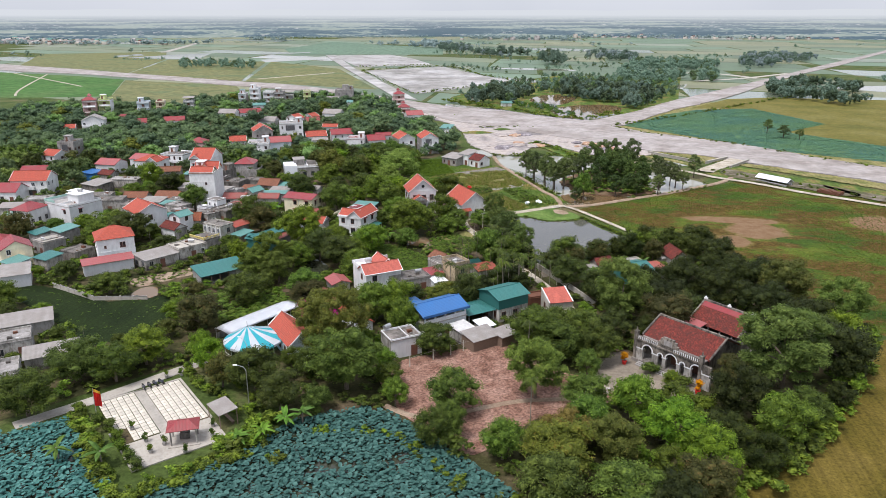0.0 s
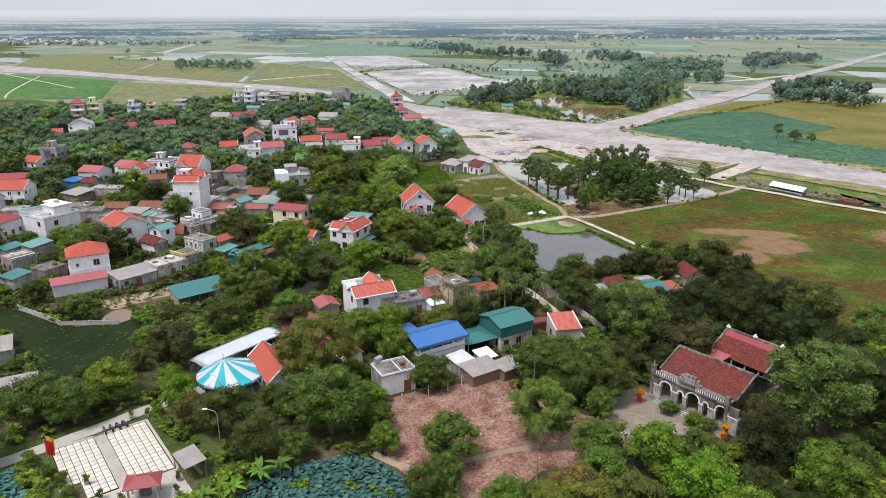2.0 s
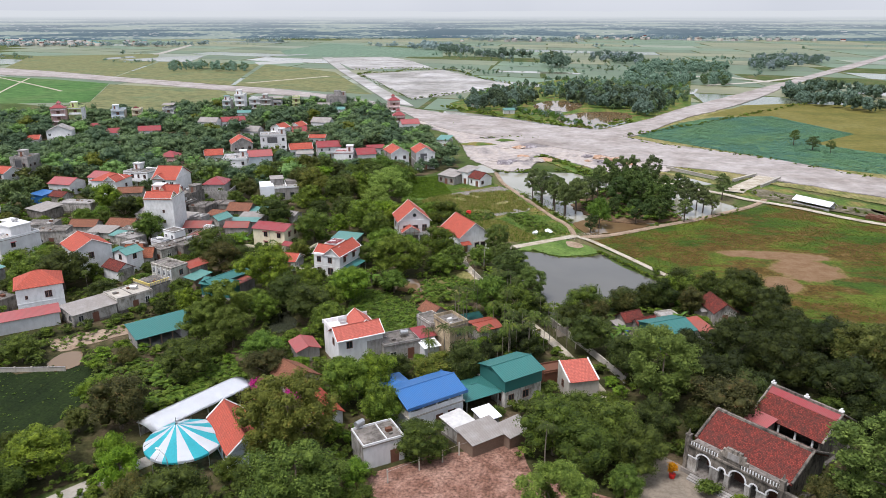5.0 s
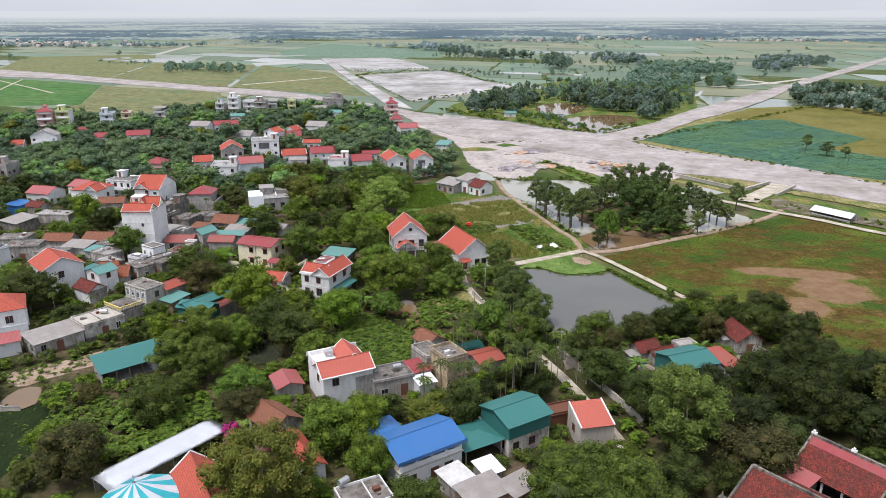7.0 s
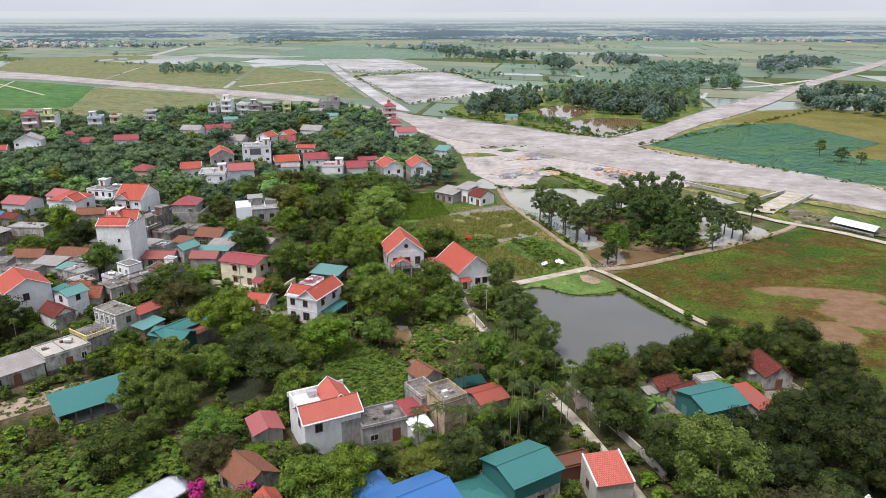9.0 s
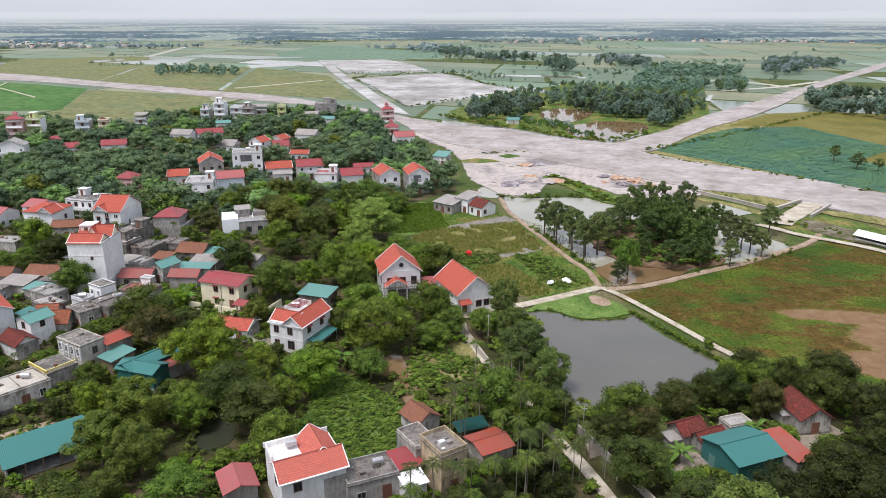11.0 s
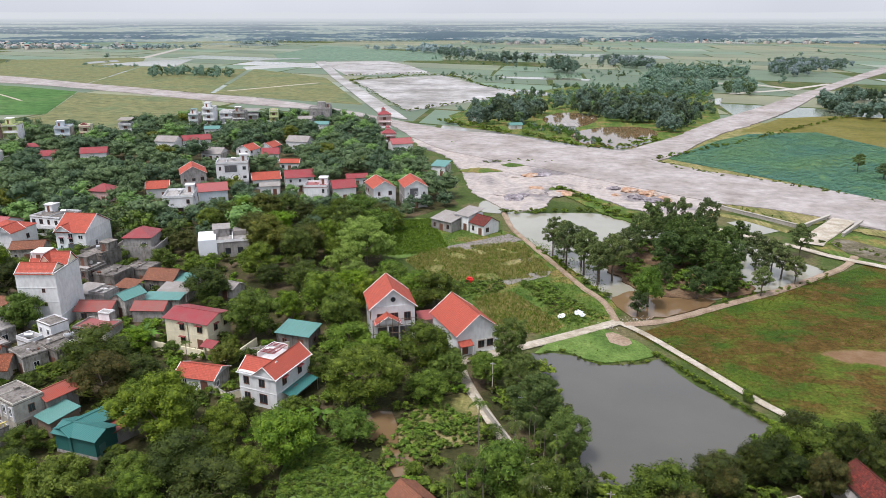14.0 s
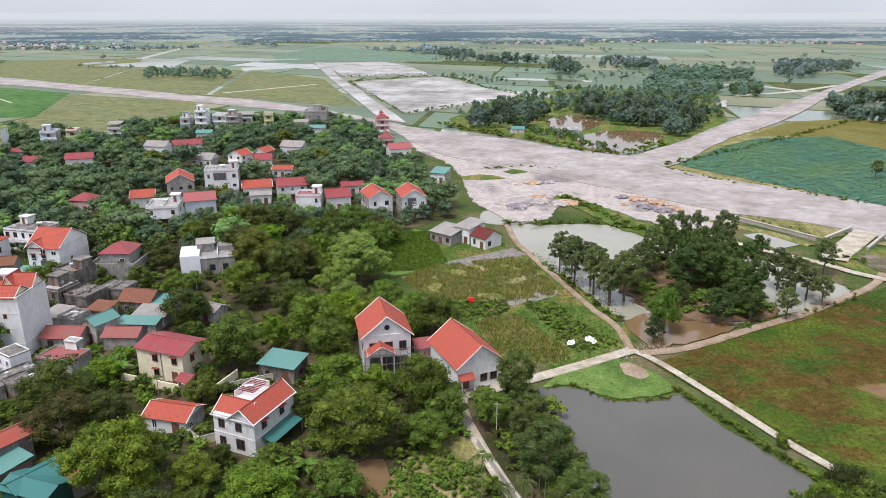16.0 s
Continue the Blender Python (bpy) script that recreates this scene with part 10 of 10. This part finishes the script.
barn = house_at(86.6, 283.2, -47, "long low barn under a white sheet gable by the canal", "barn", "barn", 7.0, 2.6)
part("back_wall", boxes((-6.3, 1.6, 0, 6.3, 1.8, 1.7)), M_GREYW, barn)
part("front_wall", boxes((-6.3, -1.9, 0, 6.3, -1.75, 0.7)), M_GREYW, barn)
for k in range(6):
    part("post", boxes((-6.2 + k * 2.45, -1.9, 0.7, -6.05 + k * 2.45, -1.75, 1.75)), M_WOOD, barn)
gable(barn, -6.4, -2.2, 6.4, 2.0, 1.75, 1.1, M_TIN_WHITE, None, "x", 0.3)
sheet("dirt_yard", [(74.0, 306.3), (83.8, 296.9), (93.7, 286.6), (104, 281.0), (112, 268), (106, 264.5), (96.1, 273.0), (83.3, 281.5), (73.4, 289.5), (70, 298)], 0.36, M_YARD_MUD, "trodden dark mud and rubbish around the barn", "ground")
sheet("dirt_yard", [(104, 281), (130, 258), (150, 244), (146, 238), (128, 250), (112, 262)], 0.36, M_YARD_MUD, "trodden dark mud along the canal road", "ground")
stack = thing("brick_stack", pose(102.2, 268.4, 0.2, 0, 0, -42), "stacked pallets of red bricks on the verge", "bricks")
for i in range(6):
    for j in range(3):
        part("pallet_load", boxes((-4 + i * 1.35, -2 + j * 1.3, 0, -2.8 + i * 1.35, -0.85 + j * 1.3, (0.9, 1.2, 1.0)[(i + j) % 3])), M_TILE_BR, stack)

# old stepped basin before the temple yard
def balustrade(name, a, b, tall, label):
    d = Vector((b[0] - a[0], b[1] - a[1], 0))
    w = thing(name, pose(a[0], a[1], 0.1, 0, 0, math.degrees(math.atan2(d.y, d.x))), label, "balustrade", "basin balustrades")
    part("rail", boxes((0, -0.16, tall - 0.18, d.length, 0.16, tall)), M_OLDW, w)
    part("base", boxes((0, -0.2, 0, d.length, 0.2, 0.3)), M_CONC_GREY, w)
    n = max(3, int(d.length / 0.45))
    for k in range(n):
        u = (k + 0.5) * d.length / n
        part("baluster", boxes((u - 0.07, -0.07, 0.3, u + 0.07, 0.07, tall - 0.18)), M_OLDW, w)
    for u in (0, d.length):
        part("pillar", boxes((u - 0.24, -0.24, 0, u + 0.24, 0.24, tall + 0.2), (u - 0.3, -0.3, tall + 0.2, u + 0.3, 0.3, tall + 0.32)), M_OLDW, w)


balustrade("balustrade", (12.8, 107.8), (12.6, 102.6), 0.9, "weathered white stone balustrade beside an overgrown basin")
balustrade("balustrade", (14.4, 110.8), (16.9, 107.7), 0.9, "crumbling stone balustrade above an overgrown basin")
balustrade("balustrade", (13.7, 102.3), (14.9, 101.2), 1.2, "short stone gate rail with a mossy base")
ribbon("yard_path", [(13.6, 112.4), (11.4, 108.6), (11.3, 105.2), (11.8, 102.4), (12.6, 100.2)], 1.2, 0.17, M_CONC, "worn concrete path beside the basin", drop=0.1)

# culvert walls at the ramp
for a, b in (((44.8, 339.0), (64.9, 317.6)), ((67.1, 317.7), (78.6, 331.0)), ((75.6, 309.4), (86.6, 326.1))):
    d = Vector((b[0] - a[0], b[1] - a[1], 0))
    w = thing("canal_wall", pose(a[0], a[1], 0, 0, 0, math.degrees(math.atan2(d.y, d.x))), "low pale concrete canal wall", "wall", "canal walls")
    part("wall", boxes((0, -0.3, 0, d.length, 0.3, 1.1)), M_CONC, w)
    part("coping", boxes((-0.1, -0.4, 1.1, d.length + 0.1, 0.4, 1.25)), M_CONC, w)
ribbon("canal_bank", [(38, 333), (52, 324), (62, 312)], 3.0, 0.35, M_STRAW, "weedy canal bank", "bank")
sheet("canal", [(44.9, 319.5), (50.6, 322.9), (58.9, 312.3), (51.5, 306.5)], 0.15, M_WATER_PALE, "short stretch of pale canal water", "water")

# lane walls
for pts in (((-18.5, 196.5), (-15.2, 190.5), (-11.9, 184.6), (-8.2, 178)), ((1.6, 169.8), (4.2, 165.6), (8.6, 158.6), (13.0, 151), (15.5, 146))):
    w = thing("lane_wall", pose(0, 0, 0), "low pale rendered wall along the lane", "wall", "lane walls")
    for a, b in zip(pts, pts[1:]):
        d = Vector((b[0] - a[0], b[1] - a[1], 0))
        n = Vector((-d.y, d.x, 0)).normalized() * 0.12
        bm = bmesh.new()
        A, B = Vector((*a, 0)), Vector((*b, 0))
        v = [bm.verts.new(p + Vector((0, 0, zz))) for zz in (0, 1.4) for p in (A - n, B - n, B + n, A + n)]
        for f in ((3, 2, 1, 0), (4, 5, 6, 7), (0, 1, 5, 4), (1, 2, 6, 5), (2, 3, 7, 6), (3, 0, 4, 7)):
            bm.faces.new([v[i] for i in f])
        part("wall", bm, M_CONC, w)

# spoil heaps on the building ground
rngh = random.Random(31)
for k in range(16):
    x, y = rngh.uniform(-30, 36), rngh.uniform(338, 392)
    if not inside(x, y, SPOIL):
        continue
    r = rngh.uniform(2.0, 5.0)
    bm = bmesh.new()
    bmesh.ops.create_icosphere(bm, subdivisions=3, radius=1)
    for v in bm.verts:
        q = 1 + 0.4 * noise.noise(v.co * 1.7 + Vector((k * 3.1, 0, 0)))
        v.co = Vector((v.co.x * r * q, v.co.y * r * q * 0.8, max(-0.05, v.co.z * r * 0.22 * q)))
    h = thing("spoil_mound", pose(x, y, 0.35, 0, 0, rngh.uniform(0, 180)), "low dumped pile of stony grey earth", "earth pile", "spoil piles")
    part("mound", bm, (M_SPOIL, M_SPOIL_GREY, M_SPOIL_RED)[k % 3], h)
for k, (x, y, r, mat, text) in enumerate(((18, 357, 3.6, M_SPOIL_RED, "dumped pile of orange clay"), (24, 353, 4.0, M_SPOIL_RED, "dumped pile of orange clay"), (29, 346, 3.2, M_SPOIL_RED, "dumped pile of orange clay"), (20, 346, 3.8, M_SPOIL_GREY, "dumped pile of dark grey rubble"), (25, 343, 3.4, M_SPOIL_GREY, "dumped pile of dark grey rubble"), (12, 360, 3.0, M_SPOIL_GREY, "dumped pile of dark grey rubble"))):
    bm = bmesh.new()
    bmesh.ops.create_icosphere(bm, subdivisions=3, radius=1)
    for v in bm.verts:
        q = 1 + 0.45 * noise.noise(v.co * 2.2 + Vector((k * 5.3, 1, 0)))
        v.co = Vector((v.co.x * r * q, v.co.y * r * q * 0.8, max(-0.3, v.co.z * r * 0.32 * q)))
    h = thing("spoil_mound", pose(x, y, 0.35, 0, 0, k * 47), text, "earth pile", "spoil piles")
    part("mound", bm, mat, h)

# ---- the plain beyond ----
# paddy colours by plot, each lifted in blue to paint distance haze
M_PATCH, pn, pl, pb = nodes_of("haze_blued_paddies")
isl = pn.new("ShaderNodeNewGeometry").outputs["Random Per Island"]
pr = ramp_node(pn, pl, isl, [(0.0, (0.105, 0.150, 0.088)), (0.22, (0.150, 0.175, 0.100)), (0.45, (0.185, 0.192, 0.108)), (0.62, (0.120, 0.180, 0.108)), (0.8, (0.172, 0.196, 0.128)), (0.955, (0.34, 0.33, 0.29)), (1.0, (0.42, 0.42, 0.40))])
pr.color_ramp.interpolation = "CONSTANT"
pco = pn.new("ShaderNodeTexCoord").outputs["Object"]
pnz = noise_node(pn, pl, 0.012, 6.0, pco, 0.65)
pnr = ramp_node(pn, pl, pnz.outputs["Fac"], [(0.3, (0.7,) * 3), (0.7, (1.2,) * 3)])
pl.new(mix_node(pn, pl, 1.0, pr.outputs["Color"], pnr.outputs["Color"], "MULTIPLY"), pb.inputs["Base Color"])
prr = ramp_node(pn, pl, isl, [(0.0, (0.7,) * 3), (0.85, (0.6,) * 3), (0.9, (0.15,) * 3)])
pl.new(prr.outputs["Color"], pb.inputs["Roughness"])
rngf = random.Random(77)
V, Q = [], []
ang = radians(-20)
ca, sa = math.cos(ang), math.sin(ang)
v = 380.0
while v < 2600:
    dep = 70 + (v - 380) * 0.045
    u = -0.9 * v - 300
    while u < 0.62 * v + 300:
        wid = dep * rngf.uniform(0.7, 2.6)
        if rngf.random() < 0.93:
            k = len(V)
            for uu, vv in ((u, v), (u + wid - 4, v), (u + wid - 4, v + dep - 4), (u, v + dep - 4)):
                V.append((uu * ca - vv * sa - 0.36 * vv + rngf.uniform(-3, 3), uu * sa + vv * ca + rngf.uniform(-3, 3), 0.03))
            Q.append((k, k + 1, k + 2, k + 3))
        u += wid
    v += dep
me = quick_mesh("far_fields", np.array(V), np.array(Q), np.zeros((0, 3), int))
me.materials.append(M_PATCH)
tagged(new("far_fields", me), "patchwork of rice paddies reaching to the horizon", "fields", kind="structure")


def wood(name, polys, gap, hmin, hmax, label, seed, clumps=6, per=12, size=0.11, dense=1.0, mix=None):
    rng = random.Random(seed)
    spots = []
    for poly in polys:
        xs, ys = [p[0] for p in poly], [p[1] for p in poly]
        for _ in range(int((max(xs) - min(xs)) * (max(ys) - min(ys)) / gap**2)):
            x, y = rng.uniform(min(xs), max(xs)), rng.uniform(min(ys), max(ys))
            if inside(x, y, poly) and not inside(x, y, SIDE_ROAD) and not inside(x + 5, y, SIDE_ROAD) and not inside(x - 5, y, SIDE_ROAD) and noise.noise(Vector((x * 0.012, y * 0.012, seed))) + 0.7 * noise.noise(Vector((x * 0.045, y * 0.045, seed))) > -0.55 * dense:
                h = rng.uniform(hmin, hmax)
                spots.append((x, y, h, h * rng.uniform(0.5, 0.95)))
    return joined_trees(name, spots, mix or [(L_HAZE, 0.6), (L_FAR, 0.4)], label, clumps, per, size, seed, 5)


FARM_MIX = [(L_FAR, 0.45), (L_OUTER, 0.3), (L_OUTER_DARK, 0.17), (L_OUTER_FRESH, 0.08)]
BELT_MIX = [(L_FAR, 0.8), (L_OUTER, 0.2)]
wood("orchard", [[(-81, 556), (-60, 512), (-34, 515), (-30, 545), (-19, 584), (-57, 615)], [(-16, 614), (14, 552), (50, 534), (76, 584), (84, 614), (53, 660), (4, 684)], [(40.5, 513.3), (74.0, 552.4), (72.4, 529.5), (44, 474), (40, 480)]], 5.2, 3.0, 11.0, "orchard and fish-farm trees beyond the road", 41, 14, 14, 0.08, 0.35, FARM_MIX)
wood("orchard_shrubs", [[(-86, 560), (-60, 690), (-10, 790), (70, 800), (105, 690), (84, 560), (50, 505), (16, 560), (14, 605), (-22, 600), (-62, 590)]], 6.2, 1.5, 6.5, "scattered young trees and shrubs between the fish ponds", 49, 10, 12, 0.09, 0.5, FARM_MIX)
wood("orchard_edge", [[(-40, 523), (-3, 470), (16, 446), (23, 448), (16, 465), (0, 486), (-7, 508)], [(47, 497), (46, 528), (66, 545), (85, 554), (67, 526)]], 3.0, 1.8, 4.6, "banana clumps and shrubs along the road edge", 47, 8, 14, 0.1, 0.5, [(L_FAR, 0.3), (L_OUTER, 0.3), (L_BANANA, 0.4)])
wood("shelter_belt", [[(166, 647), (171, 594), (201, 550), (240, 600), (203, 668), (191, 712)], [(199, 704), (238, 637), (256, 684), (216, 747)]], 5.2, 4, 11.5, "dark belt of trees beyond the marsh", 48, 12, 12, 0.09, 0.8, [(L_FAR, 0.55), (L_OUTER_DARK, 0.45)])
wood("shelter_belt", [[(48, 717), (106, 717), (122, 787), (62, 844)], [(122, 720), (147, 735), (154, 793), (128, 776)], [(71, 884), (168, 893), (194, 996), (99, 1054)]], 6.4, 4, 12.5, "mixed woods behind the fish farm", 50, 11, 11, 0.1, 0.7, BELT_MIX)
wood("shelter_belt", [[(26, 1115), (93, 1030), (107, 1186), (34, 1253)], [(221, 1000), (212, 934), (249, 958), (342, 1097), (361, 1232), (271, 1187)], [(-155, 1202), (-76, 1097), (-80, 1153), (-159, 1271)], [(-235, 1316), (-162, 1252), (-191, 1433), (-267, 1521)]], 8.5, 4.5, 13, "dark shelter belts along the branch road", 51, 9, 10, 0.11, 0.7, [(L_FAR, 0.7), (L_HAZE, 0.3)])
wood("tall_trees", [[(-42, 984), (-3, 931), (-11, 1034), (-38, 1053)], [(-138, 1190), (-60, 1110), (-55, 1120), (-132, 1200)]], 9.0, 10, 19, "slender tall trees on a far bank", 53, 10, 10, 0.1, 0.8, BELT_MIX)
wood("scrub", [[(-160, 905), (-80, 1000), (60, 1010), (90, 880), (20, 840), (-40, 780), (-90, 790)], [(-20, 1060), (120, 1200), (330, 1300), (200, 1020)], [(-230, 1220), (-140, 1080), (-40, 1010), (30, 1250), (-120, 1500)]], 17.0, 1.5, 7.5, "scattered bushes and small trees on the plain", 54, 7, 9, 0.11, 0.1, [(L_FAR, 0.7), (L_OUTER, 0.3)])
# huts of the fish farm
for x, y, rot, mat, text in ((-37.4, 509.5, 20, M_TIN_GREEN, "small fish-farm hut with a faded teal sheet roof"), (-6.8, 511.5, 35, M_CONC_GREY, "small grey hut beside the brown pond"), (-63.6, 536.8, 10, M_TILE_OLD, "little watch hut with a dull red roof")):
    w = thing("hut", pose(x, y, 0, 0, 0, rot), text, "hut", "fish farm huts")
    part("wall", boxes((-3.5, -2.2, 0, 3.5, 2.2, 2.6)), M_GREYW, w)
    part("door", boxes((-0.5, -2.26, 0, 0.5, -2.203, 2.0)), M_CONC_GREY, w)
    bm = bmesh.new()
    v = [bm.verts.new(c) for c in ((-4, -2.8, 2.5), (4, -2.8, 2.5), (4, 2.8, 2.5), (-4, 2.8, 2.5), (-4, 0, 3.8), (4, 0, 3.8))]
    for f in ((0, 1, 5, 4), (2, 3, 4, 5), (0, 4, 3), (1, 2, 5), (3, 2, 1, 0)):
        bm.faces.new([v[i] for i in f])
    part("roof", bm, mat, w)
wood("woodland", [[(-458, 781), (-363, 814), (-394, 880), (-492, 883)]], 8.5, 5, 12, "copse on the rice plain", 42, 11, 11, 0.1, 0.5, BELT_MIX)
# hedges and single trees along field banks, then belts closing towards the horizon
rngw = random.Random(44)
spots = []
for _ in range(34):
    y0 = rngw.uniform(700, 1900)
    x0 = rngw.uniform(-0.95, 0.55) * y0 + 20
    th = rngw.choice((-0.35, -0.3, -0.4, 1.15, 1.25)) + rngw.uniform(-0.05, 0.05)
    L = rngw.uniform(20, 160)
    for _ in range(int(4 + L / rngw.uniform(5, 14))):
        t = rngw.uniform(0, L)
        x, y = x0 + t * math.cos(th), y0 + t * math.sin(th) + rngw.gauss(0, 2)
        if inside(x, y, SIDE_ROAD) or (-420 < x < -40 and 560 < y < 1200) or (-800 < x < -250 and y < 1.05 * -x + 250):
            continue
        h = rngw.uniform(1.2, 4.5) if rngw.random() < 0.85 else rngw.uniform(5, 10)
        spots.append((x, y, h, h * rngw.uniform(0.7, 1.2)))
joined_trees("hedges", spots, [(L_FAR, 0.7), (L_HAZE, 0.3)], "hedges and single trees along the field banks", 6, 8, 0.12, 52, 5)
spots = []
FAR_BELTS = [(-268, 1981, -11, 1982, 25, 1.0), (-1234, 1465, -1010, 1490, 40, 0.7), (-1010, 1490, -818, 1509, 12, 0.9), (-834, 1537, -813, 1573, 8, 1.0), (-806, 1756, -771, 1762, 10, 1.0), (-735, 1729, -694, 1736, 12, 1.2), (-329, 1458, -249, 1447, 40, 1.3), (-441, 1546, -371, 1559, 14, 0.9), (-23, 1819, 3, 1824, 8, 1.1), (-900, 1950, -420, 2120, 20, 0.6), (-20, 2190, 330, 2230, 25, 0.8), (330, 2200, 640, 2150, 25, 0.8), (-1500, 1640, -1240, 1560, 45, 0.7)]
for x0, y0, x1, y1, deep, tall in FAR_BELTS:
    L = math.hypot(x1 - x0, y1 - y0)
    for _ in range(int(L * (0.12 + deep * 0.012))):
        t = rngw.random()
        x, y = x0 + t * (x1 - x0) + rngw.gauss(0, 3), y0 + t * (y1 - y0) + rngw.gauss(0, deep)
        if noise.noise(Vector((x * 0.02, y * 0.008, 3.0))) > -0.22 and math.hypot(x, y) < 2270 and not inside(x, y, SIDE_ROAD):
            h = tall * rngw.uniform(6, 15)
            spots.append((x, y, h, h * rngw.uniform(0.7, 1.3)))
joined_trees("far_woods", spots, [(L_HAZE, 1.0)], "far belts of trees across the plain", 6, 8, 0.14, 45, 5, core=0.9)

# far farmsteads and villages
rngv = random.Random(46)
V, Q, mi = [], [], []
for cx, cy, n, sx, sy in ((-1200, 1530, 75, 260, 70), (-1480, 1650, 30, 160, 60), (331, 2190, 3, 20, 10), (560, 2140, 14, 220, 30), (140, 2200, 12, 200, 20), (-150, 1960, 6, 130, 20)):
    for _ in range(n):
        x, y = rngv.gauss(cx, sx * 0.5), rngv.gauss(cy, sy * 0.5)
        w, d, h = rngv.uniform(7, 14), rngv.uniform(7, 14), rngv.choice((4, 5, 7, 10))
        k = len(V)
        c, s_ = math.cos(q := rngv.uniform(0, 1.5)), math.sin(q)
        for zz in (0, h):
            for a, b in ((-w / 2, -d / 2), (w / 2, -d / 2), (w / 2, d / 2), (-w / 2, d / 2)):
                V.append((x + a * c - b * s_, y + a * s_ + b * c, zz))
        for e, o in ((-1, 0), (1, 1)):
            V.append((x + e * w / 2 * c, y + e * w / 2 * s_, h + 2.2))
        Q += [(k, k + 1, k + 5, k + 4), (k + 1, k + 2, k + 6, k + 5), (k + 2, k + 3, k + 7, k + 6), (k + 3, k, k + 4, k + 7), (k + 4, k + 5, k + 9, k + 8), (k + 6, k + 7, k + 8, k + 9)]
        r = rngv.choice((2, 3, 3, 4))
        wmi = rngv.choice((0, 0, 1))
        mi += [wmi] * 4 + [r] * 2
me = quick_mesh("far_houses", np.array(V), np.array(Q), np.zeros((0, 3), int), np.array(mi), np.zeros(0, int))
# cement greys here paint white walls dulled by haze
for m in (M_CONC, M_CONC_GREY, M_TILE_OLD, M_CONC_GREY, M_TIN_GREEN):
    me.materials.append(m)
tagged(new("far_houses", me), "pale houses of far villages on the plain", "houses", kind="stuff")

# distance: plain, tree belts and sky, with haze painted on a glowing backdrop
M_RIM, rn, rl, rb = nodes_of("distant_haze")
rco = rn.new("ShaderNodeTexCoord").outputs["Object"]


rsp = rn.new("ShaderNodeSeparateXYZ")
rl.new(rco, rsp.inputs[0])
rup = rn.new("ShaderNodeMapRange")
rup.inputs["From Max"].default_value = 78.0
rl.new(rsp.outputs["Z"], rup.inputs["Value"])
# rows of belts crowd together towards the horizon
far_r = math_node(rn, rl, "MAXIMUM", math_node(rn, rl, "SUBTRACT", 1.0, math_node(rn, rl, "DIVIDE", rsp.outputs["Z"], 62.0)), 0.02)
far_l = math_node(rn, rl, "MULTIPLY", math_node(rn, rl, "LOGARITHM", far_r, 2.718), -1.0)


def row_noise(along_scale, row_scale, detail, rough):
    c = rn.new("ShaderNodeCombineXYZ")
    rl.new(math_node(rn, rl, "MULTIPLY", rsp.outputs["X"], along_scale), c.inputs[0])
    rl.new(math_node(rn, rl, "MULTIPLY", rsp.outputs["Y"], along_scale), c.inputs[1])
    rl.new(math_node(rn, rl, "MULTIPLY", far_l, row_scale), c.inputs[2])
    return noise_node(rn, rl, 1.0, detail, c.outputs[0], rough).outputs["Fac"]


belts = math_node(rn, rl, "ADD", row_noise(0.0036, 4.6, 2.0, 0.5), math_node(rn, rl, "MULTIPLY", math_node(rn, rl, "SUBTRACT", row_noise(0.045, 13.0, 3.0, 0.6), 0.5), 0.42))
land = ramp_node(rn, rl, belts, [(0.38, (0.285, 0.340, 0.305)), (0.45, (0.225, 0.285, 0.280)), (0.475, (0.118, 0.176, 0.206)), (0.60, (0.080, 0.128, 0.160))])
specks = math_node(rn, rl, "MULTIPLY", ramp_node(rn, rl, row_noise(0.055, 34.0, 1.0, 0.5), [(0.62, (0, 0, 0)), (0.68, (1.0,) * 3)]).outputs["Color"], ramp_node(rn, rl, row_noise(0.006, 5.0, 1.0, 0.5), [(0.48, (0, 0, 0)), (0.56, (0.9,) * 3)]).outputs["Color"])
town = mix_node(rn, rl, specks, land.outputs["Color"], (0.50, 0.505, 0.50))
# haze painted as a veil that thickens with height into sky colour
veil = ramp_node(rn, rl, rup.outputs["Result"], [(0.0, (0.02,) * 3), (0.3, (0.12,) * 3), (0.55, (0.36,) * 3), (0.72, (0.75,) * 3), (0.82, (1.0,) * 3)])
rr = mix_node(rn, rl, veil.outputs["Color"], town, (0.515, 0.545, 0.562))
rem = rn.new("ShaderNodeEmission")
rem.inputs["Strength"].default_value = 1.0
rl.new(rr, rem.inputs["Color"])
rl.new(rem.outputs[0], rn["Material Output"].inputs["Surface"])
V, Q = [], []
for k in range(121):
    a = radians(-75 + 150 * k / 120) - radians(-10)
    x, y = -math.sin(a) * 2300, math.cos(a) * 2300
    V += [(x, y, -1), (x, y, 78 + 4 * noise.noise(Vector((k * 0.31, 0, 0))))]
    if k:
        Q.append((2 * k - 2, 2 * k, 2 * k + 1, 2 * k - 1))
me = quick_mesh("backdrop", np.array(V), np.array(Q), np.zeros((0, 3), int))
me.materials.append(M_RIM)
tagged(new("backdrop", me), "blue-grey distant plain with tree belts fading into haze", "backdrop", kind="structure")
